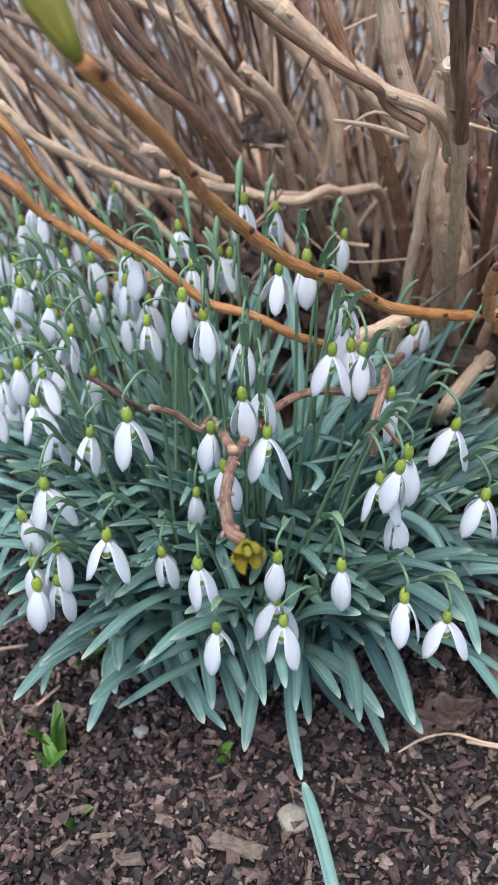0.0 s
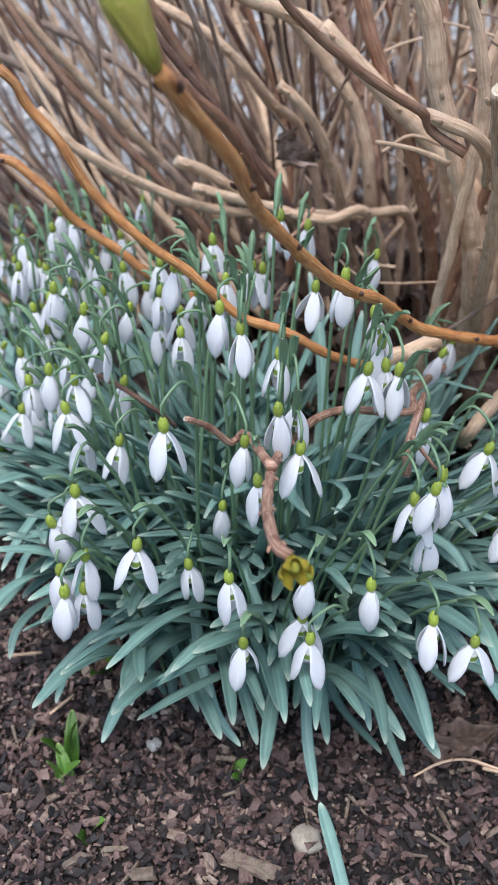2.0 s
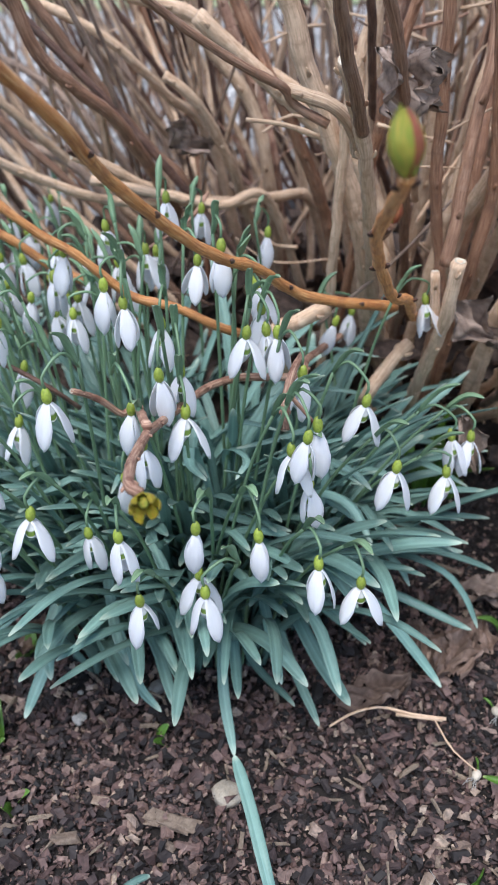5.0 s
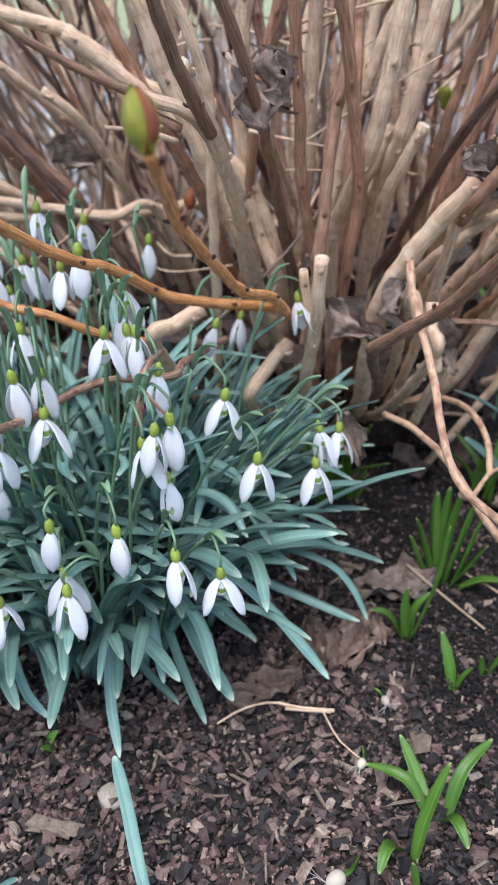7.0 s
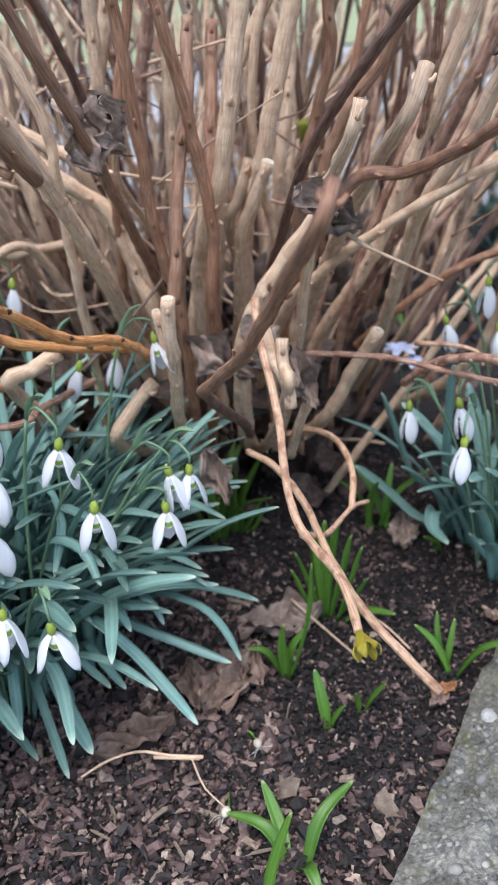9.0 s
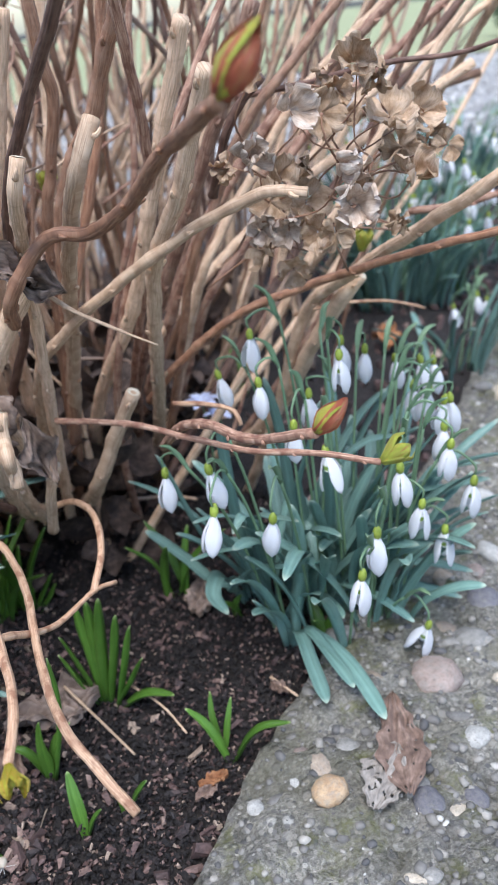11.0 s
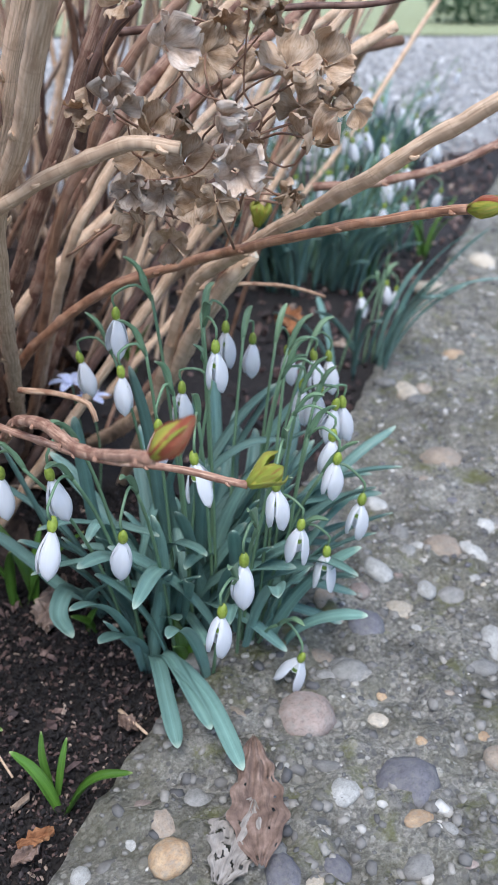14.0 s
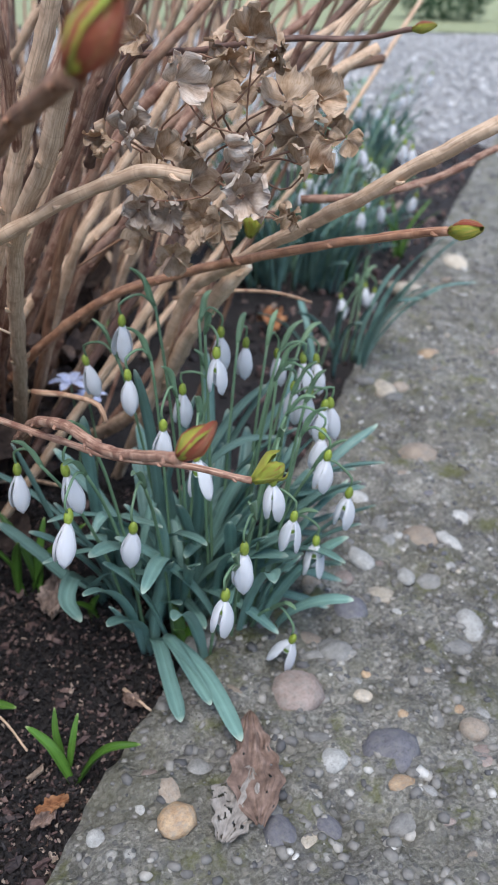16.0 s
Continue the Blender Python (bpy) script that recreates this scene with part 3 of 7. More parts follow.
def cane(points, r0, r1, mat, bud="", cut=False, sides=9, way=None, grow=1.0, slim=None):
    """One cane or twig of the shrub, from its tip to its foot."""
    pts = [np.array(p) - SHIFT for p in points]
    rng = np.random.default_rng(int(abs(pts[0][0]) * 9000 + abs(pts[-1][1]) * 7000))
    slim = slim or (0.82 if mat is ORANGE else 0.76 if mat is PEACH else 0.88 if r1 < 0.006 else 0.72)
    v, f, u = tube(pts, r0 * slim, r1 * slim, sides, 0.004, rng.uniform(0.05, 0.075) if r1 > 0.002 else 0.025, rng, 0.02, rng.random() * 0.05)
    ob = part_of("cane", mesh_of("cane", v, f, mat, u), shrub)
    n = len(v) // sides
    if cut:
        d = Vector(pts[0] - pts[1]).normalized()
        disc = [Vector(q) + d * 0.0004 for q in v[:sides]]
        mid = sum(disc, Vector()) / sides
        ring = [mid + (q - mid) * 0.82 for q in disc]
        pith = [mid + (q - mid) * 0.25 - d * 0.0006 for q in disc]
        part_of("cut_end", mesh_of("cut_end", ring + pith, [(i, (i + 1) % sides, sides + (i + 1) % sides, sides + i) for i in range(sides)] + [tuple(range(sides, 2 * sides))], CUT), ob)
    if bud:
        bud_scales(pts[0], pts[0] - pts[1] if way is None else way, bud, ob, grow)
    # paired bud scars at the joints
    if r1 > 0.0036 or mat is PINK:
        big = min(1.0, r1 / 0.0046)
        for k in range(2, n - 3, 15 if r1 > 0.0036 else 9):
            c = v[k * sides:(k + 1) * sides].mean(0)
            for j in (0, sides // 2):
                q = v[k * sides + j]
                o = (q - c) / np.linalg.norm(q - c)
                along = v[k * sides + j] - v[(k + 1) * sides + j]
                along = along / np.linalg.norm(along)
                bit = tube([q - o * 0.001 * big, q + o * 0.0012 * big + along * 0.0015 * big, q + o * 0.0016 * big + along * 0.0045 * big], 0.0017 * big, 0.0006 * big, 6, 0.0015)
                part_of("bud_scar", mesh_of("bud_scar", bit[0], bit[1], DARK if mat is ORANGE else mat, bit[2]), ob)
    return ob


cane([(-0.045, 0.247, 0.372), (-0.037, 0.262, 0.360), (-0.026, 0.282, 0.341), (-0.018, 0.318, 0.316), (-0.009, 0.333, 0.303), (0.005, 0.355, 0.283), (0.026, 0.379, 0.262), (0.042, 0.400, 0.250), (0.061, 0.425, 0.229), (0.080, 0.440, 0.216), (0.127, 0.470, 0.198), (0.133, 0.497, 0.187)], 0.0030, 0.0042, ORANGE, bud='burst', way=(-0.45, 0.02, 0.9), grow=1.0)
cane([(-0.139, 0.425, 0.345), (-0.132, 0.428, 0.338), (-0.128, 0.430, 0.328), (-0.116, 0.430, 0.314), (-0.107, 0.432, 0.297), (-0.095, 0.435, 0.280), (-0.076, 0.437, 0.262), (-0.056, 0.440, 0.247), (-0.026, 0.443, 0.220), (-0.001, 0.443, 0.212), (0.028, 0.443, 0.197), (0.054, 0.460, 0.184)], 0.0030, 0.0034, ORANGE, bud='burst', way=(-0.3, 0.05, 1.0), grow=0.85)
cane([(-0.195, 0.515, 0.344), (-0.179, 0.520, 0.289), (-0.163, 0.520, 0.279), (-0.145, 0.520, 0.263), (-0.131, 0.525, 0.244), (-0.105, 0.530, 0.223), (-0.084, 0.530, 0.207), (-0.055, 0.530, 0.192)], 0.0034, 0.0038, ORANGE)
cane([(-0.157, 0.560, 0.302), (-0.139, 0.565, 0.281), (-0.120, 0.573, 0.267), (-0.101, 0.590, 0.252), (-0.060, 0.610, 0.231), (-0.024, 0.630, 0.221), (0.010, 0.660, 0.205), (0.033, 0.708, 0.102), (0.056, 0.780, 0.000)], 0.0040, 0.0042, TAN, cut=True)
cane([(-0.076, 0.600, 0.265), (-0.056, 0.610, 0.255), (-0.033, 0.620, 0.239), (0.001, 0.635, 0.223), (0.035, 0.645, 0.217), (0.070, 0.648, 0.219), (0.101, 0.680, 0.205), (0.130, 0.740, 0.102), (0.159, 0.831, 0.000)], 0.0045, 0.0050, TAN, cut=True)
cane([(-0.004, 0.216, 0.239), (-0.009, 0.222, 0.239), (-0.011, 0.262, 0.225), (-0.009, 0.300, 0.213), (-0.004, 0.345, 0.195), (0.011, 0.385, 0.187), (0.030, 0.405, 0.185), (0.066, 0.407, 0.184), (0.075, 0.447, 0.175), (0.102, 0.497, 0.167)], 0.0024, 0.0027, PINK, bud='open', way=(0.15, -0.8, 0.0), grow=0.72)
cane([(-0.048, 0.345, 0.211), (-0.038, 0.357, 0.200), (-0.028, 0.366, 0.186), (-0.021, 0.362, 0.194), (-0.009, 0.297, 0.218)], 0.0018, 0.0026, PINK, cut=True)
cane([(0.052, 0.326, 0.197), (0.053, 0.335, 0.207), (0.057, 0.345, 0.218), (0.064, 0.370, 0.215)], 0.0026, 0.0018, PINK, cut=True)
cane([(0.066, 0.330, 0.198), (0.059, 0.335, 0.205), (0.054, 0.335, 0.212)], 0.0009, 0.0013, PINK)
cane([(-0.103, 0.420, 0.193), (-0.091, 0.420, 0.186), (-0.073, 0.420, 0.173), (-0.062, 0.430, 0.156)], 0.0016, 0.0016, DARK)
cane([(0.073, 0.204, 0.342), (0.076, 0.237, 0.325), (0.079, 0.272, 0.305), (0.090, 0.317, 0.278), (0.107, 0.367, 0.245), (0.126, 0.417, 0.223), (0.142, 0.467, 0.192)], 0.0026, 0.0038, ORANGE, bud='big', way=(-0.12, 0.12, 1.0), grow=0.82)
cane([(0.206, 0.209, 0.340), (0.201, 0.202, 0.332), (0.195, 0.240, 0.303), (0.185, 0.284, 0.263), (0.176, 0.325, 0.235), (0.168, 0.350, 0.217)], 0.0029, 0.0037, RUST, cut=True)
cane([(0.168, 0.350, 0.217), (0.179, 0.390, 0.187), (0.194, 0.440, 0.151), (0.202, 0.490, 0.116)], 0.0036, 0.0034, DARK)
cane([(0.216, 0.230, 0.160), (0.217, 0.245, 0.159), (0.216, 0.270, 0.159), (0.210, 0.300, 0.155), (0.206, 0.320, 0.158), (0.205, 0.345, 0.171), (0.207, 0.370, 0.188), (0.204, 0.405, 0.219), (0.204, 0.420, 0.237)], 0.0026, 0.0031, PEACH, bud='open', way=(0.1, -0.6, -0.25), grow=0.8)
cane([(0.193, 0.420, 0.142), (0.206, 0.400, 0.142), (0.217, 0.360, 0.139), (0.222, 0.315, 0.133), (0.231, 0.275, 0.128), (0.244, 0.255, 0.118), (0.255, 0.240, 0.109)], 0.0027, 0.0029, PEACH, cut=True)
cane([(0.260, 0.390, 0.115), (0.248, 0.380, 0.119), (0.227, 0.350, 0.124), (0.208, 0.315, 0.150)], 0.0016, 0.0026, PEACH)
cane([(0.248, 0.380, 0.119), (0.255, 0.410, 0.126), (0.253, 0.440, 0.130), (0.241, 0.470, 0.125), (0.225, 0.490, 0.112)], 0.0026, 0.0028, PEACH)
cane([(0.346, 0.275, 0.243), (0.337, 0.308, 0.227), (0.330, 0.333, 0.216), (0.319, 0.378, 0.205), (0.309, 0.418, 0.187), (0.301, 0.458, 0.157)], 0.0024, 0.0034, PINK, bud='red', way=(0.75, 0.10, 0.62), grow=0.80)
cane([(0.392, 0.330, 0.193), (0.370, 0.348, 0.193), (0.337, 0.378, 0.187), (0.310, 0.408, 0.186), (0.280, 0.438, 0.186), (0.241, 0.478, 0.177)], 0.0018, 0.0022, PINK, bud='leafy', way=(0.85, 0.1, 0.40), grow=0.80)
cane([(0.312, 0.222, 0.367), (0.309, 0.263, 0.356), (0.304, 0.298, 0.345), (0.295, 0.343, 0.323), (0.279, 0.383, 0.305), (0.259, 0.398, 0.302), (0.237, 0.408, 0.275), (0.234, 0.428, 0.255)], 0.0030, 0.0042, RUST, bud='red', way=(0.55, 0.0, 0.8), grow=0.95)
cane([(0.047, 0.497, 0.387), (0.064, 0.497, 0.370), (0.076, 0.502, 0.332), (0.093, 0.507, 0.293), (0.112, 0.522, 0.243), (0.125, 0.547, 0.192), (0.136, 0.577, 0.132), (0.165, 0.611, 0.066), (0.194, 0.663, 0.000)], 0.0082, 0.0092, TAN)
cane([(0.085, 0.410, 0.345), (0.094, 0.430, 0.323), (0.104, 0.450, 0.294), (0.113, 0.480, 0.258), (0.124, 0.520, 0.212), (0.136, 0.560, 0.158), (0.165, 0.597, 0.079), (0.194, 0.654, 0.000)], 0.0055, 0.0075, TAN, cut=True)
cane([(0.061, 0.450, 0.327), (0.073, 0.447, 0.324), (0.084, 0.444, 0.320), (0.096, 0.452, 0.308), (0.104, 0.470, 0.290)], 0.0040, 0.0048, TAN, cut=True)
cane([(-0.019, 0.400, 0.389), (-0.007, 0.410, 0.374), (0.004, 0.420, 0.364), (0.037, 0.435, 0.341), (0.059, 0.445, 0.329), (0.066, 0.450, 0.319), (0.083, 0.445, 0.310)], 0.0022, 0.0030, BROWN)
cane([(0.032, 0.580, 0.380), (0.053, 0.580, 0.331), (0.075, 0.580, 0.287), (0.100, 0.600, 0.226), (0.119, 0.630, 0.158)], 0.0050, 0.0055, RUST)
cane([(-0.090, 0.520, 0.378), (-0.078, 0.530, 0.338), (-0.063, 0.540, 0.319), (-0.041, 0.560, 0.296), (-0.024, 0.590, 0.261), (-0.007, 0.640, 0.211)], 0.0046, 0.0052, RUST)
cane([(-0.009, 0.600, 0.315), (0.005, 0.600, 0.305), (0.020, 0.610, 0.283), (0.037, 0.630, 0.244), (0.052, 0.670, 0.189), (0.087, 0.724, 0.095), (0.122, 0.805, 0.000)], 0.0050, 0.0062, TAN, cut=True)
cane([(0.041, 0.470, 0.309), (0.062, 0.470, 0.306), (0.081, 0.470, 0.299)], 0.0012, 0.0020, TAN)
cane([(-0.104, 0.660, 0.359), (-0.062, 0.660, 0.339), (-0.035, 0.670, 0.316), (-0.014, 0.690, 0.290), (0.019, 0.730, 0.249), (0.049, 0.774, 0.124), (0.079, 0.839, 0.000)], 0.0050, 0.0060, TAN)
cane([(0.072, 0.357, 0.384), (0.077, 0.367, 0.367), (0.083, 0.382, 0.348), (0.090, 0.397, 0.329), (0.098, 0.427, 0.310)], 0.0034, 0.0040, BROWN)
cane([(0.177, 0.577, 0.372), (0.172, 0.577, 0.295), (0.169, 0.587, 0.223), (0.165, 0.607, 0.156), (0.180, 0.660, 0.078), (0.194, 0.740, 0.000)], 0.0065, 0.0075, TAN)
cane([(0.187, 0.517, 0.376), (0.181, 0.497, 0.330), (0.172, 0.487, 0.298), (0.164, 0.475, 0.245), (0.160, 0.472, 0.222)], 0.0042, 0.0046, BROWN)
cane([(0.206, 0.577, 0.371), (0.196, 0.547, 0.298), (0.191, 0.537, 0.250), (0.188, 0.542, 0.185), (0.190, 0.557, 0.136)], 0.0046, 0.0050, RUST)
cane([(0.221, 0.547, 0.289), (0.212, 0.547, 0.266), (0.205, 0.557, 0.244), (0.216, 0.597, 0.187), (0.219, 0.644, 0.093), (0.223, 0.714, 0.000)], 0.0055, 0.0060, TAN, cut=True)
cane([(0.249, 0.437, 0.278), (0.237, 0.447, 0.261), (0.215, 0.467, 0.223), (0.201, 0.487, 0.180), (0.202, 0.527, 0.102), (0.211, 0.595, 0.051), (0.221, 0.698, 0.000)], 0.0080, 0.0095, TAN)
cane([(0.157, 0.432, 0.239), (0.155, 0.437, 0.216), (0.156, 0.447, 0.195), (0.155, 0.497, 0.125), (0.165, 0.559, 0.062), (0.175, 0.651, 0.000)], 0.0046, 0.0055, TAN, cut=True)
cane([(0.149, 0.452, 0.226), (0.150, 0.452, 0.211), (0.154, 0.457, 0.191)], 0.0030, 0.0040, TAN, cut=True)
cane([(0.219, 0.405, 0.175), (0.218, 0.410, 0.187), (0.212, 0.420, 0.201), (0.211, 0.440, 0.207), (0.227, 0.547, 0.103), (0.244, 0.706, 0.000)], 0.0042, 0.0042, TAN, cut=True)
cane([(0.287, 0.383, 0.352), (0.277, 0.378, 0.332), (0.271, 0.408, 0.307), (0.264, 0.458, 0.264), (0.258, 0.518, 0.208), (0.244, 0.604, 0.104), (0.229, 0.732, 0.000)], 0.0054, 0.0080, TAN, cut=True)
cane([(0.254, 0.376, 0.341), (0.250, 0.378, 0.325), (0.247, 0.408, 0.302), (0.244, 0.448, 0.270), (0.236, 0.518, 0.135), (0.227, 0.623, 0.000)], 0.0038, 0.0046, TAN, cut=True)
cane([(0.341, 0.458, 0.386), (0.336, 0.468, 0.365), (0.318, 0.493, 0.299), (0.299, 0.528, 0.223), (0.271, 0.578, 0.151), (0.253, 0.632, 0.075), (0.235, 0.714, 0.000)], 0.0060, 0.0074, TAN)
cane([(0.391, 0.518, 0.391), (0.361, 0.538, 0.315), (0.325, 0.578, 0.217), (0.301, 0.638, 0.132), (0.296, 0.682, 0.066), (0.291, 0.747, 0.000)], 0.0062, 0.0074, PINK)
cane([(0.384, 0.402, 0.306), (0.371, 0.408, 0.307), (0.359, 0.418, 0.304), (0.327, 0.438, 0.286), (0.291, 0.463, 0.259), (0.258, 0.488, 0.229), (0.234, 0.518, 0.192), (0.221, 0.604, 0.096), (0.208, 0.732, 0.000)], 0.0034, 0.0055, TAN, cut=True)
cane([(0.224, 0.478, 0.299), (0.215, 0.488, 0.274), (0.207, 0.508, 0.242), (0.204, 0.591, 0.121), (0.200, 0.716, 0.000)], 0.0055, 0.0060, TAN, cut=True)
cane([(0.254, 0.518, 0.399), (0.238, 0.528, 0.335), (0.227, 0.538, 0.285), (0.216, 0.568, 0.231), (0.219, 0.617, 0.116), (0.223, 0.690, 0.000)], 0.0078, 0.0085, TAN)
cane([(0.217, 0.478, 0.401), (0.206, 0.478, 0.344), (0.195, 0.488, 0.286), (0.179, 0.528, 0.217), (0.188, 0.568, 0.108), (0.196, 0.628, 0.000)], 0.0072, 0.0080, TAN)
cane([(0.289, 0.478, 0.187), (0.275, 0.488, 0.157), (0.257, 0.508, 0.112), (0.245, 0.591, 0.056), (0.233, 0.716, 0.000)], 0.0065, 0.0080, TAN, cut=True)
cane([(0.238, 0.438, 0.168), (0.231, 0.448, 0.144), (0.226, 0.468, 0.109)], 0.0035, 0.0040, TAN, cut=True)
cane([(0.218, 0.418, 0.213), (0.217, 0.413, 0.199), (0.218, 0.408, 0.184), (0.216, 0.517, 0.092), (0.215, 0.680, 0.000)], 0.0042, 0.0044, TAN, cut=True)
cane([(0.454, 0.532, 0.222), (0.442, 0.542, 0.202), (0.427, 0.572, 0.159), (0.413, 0.602, 0.110), (0.390, 0.652, 0.055), (0.367, 0.727, 0.000)], 0.0075, 0.0085, TAN, cut=True)
cane([(0.339, 0.392, 0.366), (0.332, 0.412, 0.336), (0.324, 0.432, 0.304), (0.311, 0.472, 0.257), (0.310, 0.576, 0.129), (0.310, 0.732, 0.000)], 0.0060, 0.0070, TAN)
cane([(0.505, 0.385, 0.280), (0.490, 0.412, 0.271), (0.461, 0.452, 0.255), (0.438, 0.482, 0.241), (0.418, 0.512, 0.227), (0.370, 0.542, 0.204), (0.330, 0.572, 0.165), (0.306, 0.612, 0.122)], 0.0026, 0.0040, RUST, bud='big', grow=0.85)
cane([(0.540, 0.392, 0.332), (0.521, 0.392, 0.324), (0.502, 0.412, 0.306), (0.479, 0.442, 0.280), (0.460, 0.482, 0.253), (0.440, 0.522, 0.224), (0.424, 0.572, 0.186), (0.403, 0.603, 0.093), (0.382, 0.650, 0.000)], 0.0042, 0.0055, TAN)
cane([(0.671, 0.572, 0.286), (0.640, 0.572, 0.275), (0.608, 0.572, 0.261), (0.557, 0.582, 0.248), (0.517, 0.602, 0.242)], 0.0028, 0.0034, PINK)
cane([(0.520, 0.472, 0.360), (0.500, 0.492, 0.354), (0.463, 0.522, 0.351), (0.432, 0.552, 0.343), (0.392, 0.592, 0.336)], 0.0015, 0.0026, DARK, bud='big', grow=0.55)
cane([(0.382, 0.472, 0.355), (0.369, 0.482, 0.339), (0.362, 0.492, 0.321), (0.358, 0.522, 0.288)], 0.0026, 0.0036, DARK)
cane([(0.518, 0.572, 0.176), (0.489, 0.572, 0.186), (0.450, 0.572, 0.190), (0.421, 0.592, 0.180)], 0.0014, 0.0020, PEACH)
cane([(0.347, 0.442, 0.170), (0.344, 0.447, 0.178), (0.331, 0.457, 0.180), (0.312, 0.472, 0.178)], 0.0018, 0.0022, PEACH)
cane([(-0.065, 0.597, 0.248), (-0.011, 0.597, 0.236), (0.029, 0.597, 0.228), (0.062, 0.617, 0.225), (0.101, 0.676, 0.113), (0.141, 0.766, 0.000)], 0.0040, 0.0044, TAN)
cane([(0.141, 0.477, 0.318), (0.136, 0.487, 0.306), (0.138, 0.497, 0.289), (0.156, 0.547, 0.242)], 0.0022, 0.0030, TAN)
cane([(0.088, 0.457, 0.205), (0.070, 0.457, 0.195), (0.056, 0.457, 0.185), (0.081, 0.558, 0.092), (0.105, 0.709, 0.000)], 0.0055, 0.0050, TAN)
cane([(0.142, 0.470, 0.173), (0.125, 0.460, 0.159), (0.114, 0.460, 0.138), (0.140, 0.571, 0.069), (0.165, 0.738, 0.000)], 0.0060, 0.0060, TAN)
cane([(0.083, 0.265, 0.312), (0.082, 0.269, 0.308), (0.081, 0.273, 0.305)], 0.0016, 0.0018, RUST, bud='red', way=(0.2, -0.2, 1.0), grow=0.36)
cane([(0.259, 0.557, 0.295), (0.260, 0.567, 0.269), (0.258, 0.577, 0.236), (0.260, 0.597, 0.193)], 0.0016, 0.0024, TAN, bud='leafy', way=(0.2, 0.0, 1.0), grow=0.75)
cane([(0.469, 0.572, 0.226), (0.462, 0.572, 0.214), (0.454, 0.572, 0.199)], 0.0010, 0.0016, BROWN, bud='leafy', way=(0.2, 0.0, 1.0), grow=0.8)
cane([(0.301, 0.390, 0.246), (0.278, 0.400, 0.257), (0.262, 0.410, 0.265), (0.249, 0.420, 0.275)], 0.0006, 0.0016, TAN)
cane([(0.129, 0.436, 0.510), (0.146, 0.470, 0.392), (0.149, 0.477, 0.352), (0.152, 0.484, 0.306), (0.154, 0.490, 0.263), (0.163, 0.496, 0.213), (0.165, 0.500, 0.180), (0.167, 0.538, 0.090), (0.169, 0.595, 0.000)], 0.0033, 0.0040, RUST, slim=1.0)
cane([(0.140, 0.434, 0.504), (0.167, 0.460, 0.391), (0.176, 0.471, 0.350), (0.184, 0.482, 0.303), (0.189, 0.491, 0.258), (0.184, 0.500, 0.209), (0.179, 0.541, 0.104), (0.174, 0.602, 0.000)], 0.0034, 0.0041, RUST, slim=1.0)
cane([(0.266, 0.503, 0.498), (0.270, 0.520, 0.383), (0.273, 0.529, 0.352), (0.264, 0.541, 0.310), (0.256, 0.550, 0.274), (0.245, 0.599, 0.137), (0.234, 0.669, 0.000)], 0.0035, 0.0039, BROWN, slim=1.0)
cane([(0.345, 0.405, 0.482), (0.305, 0.470, 0.380), (0.293, 0.487, 0.347), (0.274, 0.504, 0.313), (0.263, 0.520, 0.271), (0.248, 0.569, 0.136), (0.233, 0.638, 0.000)], 0.0041, 0.0047, BROWN, slim=1.0)
cane([(0.015, 0.568, 0.353), (0.105, 0.580, 0.273), (0.124, 0.580, 0.256), (0.136, 0.580, 0.214), (0.146, 0.580, 0.178), (0.155, 0.617, 0.089), (0.164, 0.674, 0.000)], 0.0054, 0.0058, TAN, slim=1.0)
cane([(0.254, 0.634, 0.504), (0.235, 0.640, 0.386), (0.226, 0.640, 0.332), (0.213, 0.640, 0.274), (0.198, 0.689, 0.137), (0.182, 0.759, 0.000)], 0.0040, 0.0043, TAN, slim=1.0)
cane([(0.288, 0.668, 0.503), (0.273, 0.660, 0.383), (0.268, 0.660, 0.327), (0.256, 0.660, 0.254), (0.246, 0.707, 0.127), (0.235, 0.774, 0.000)], 0.0046, 0.0049, TAN, slim=1.0)
cane([(0.551, 0.616, 0.416), (0.464, 0.620, 0.346), (0.422, 0.620, 0.316), (0.392, 0.620, 0.283), (0.351, 0.620, 0.225), (0.311, 0.663, 0.113), (0.271, 0.726, 0.000)], 0.0042, 0.0043, PINK, slim=1.0)
cane([(0.592, 0.656, 0.336), (0.495, 0.660, 0.285), (0.450, 0.656, 0.264), (0.406, 0.651, 0.234), (0.361, 0.646, 0.199), (0.315, 0.640, 0.154), (0.280, 0.674, 0.077), (0.244, 0.729, 0.000)], 0.0041, 0.0040, TAN, slim=1.0)
cane([(0.628, 0.718, 0.323), (0.511, 0.700, 0.302), (0.467, 0.689, 0.294), (0.424, 0.676, 0.269), (0.380, 0.660, 0.231), (0.329, 0.704, 0.116), (0.278, 0.768, 0.000)], 0.0037, 0.0036, BROWN, slim=1.0)
cane([(0.149, 0.603, 0.511), (0.141, 0.600, 0.394), (0.125, 0.600, 0.327), (0.126, 0.600, 0.275), (0.131, 0.600, 0.238), (0.137, 0.645, 0.119), (0.143, 0.710, 0.000)], 0.0046, 0.0050, TAN, slim=1.0)
cane([(0.188, 0.660, 0.509), (0.171, 0.660, 0.392), (0.155, 0.660, 0.326), (0.151, 0.660, 0.265), (0.147, 0.708, 0.133), (0.142, 0.776, 0.000)], 0.0050, 0.0054, PINK, slim=1.0)
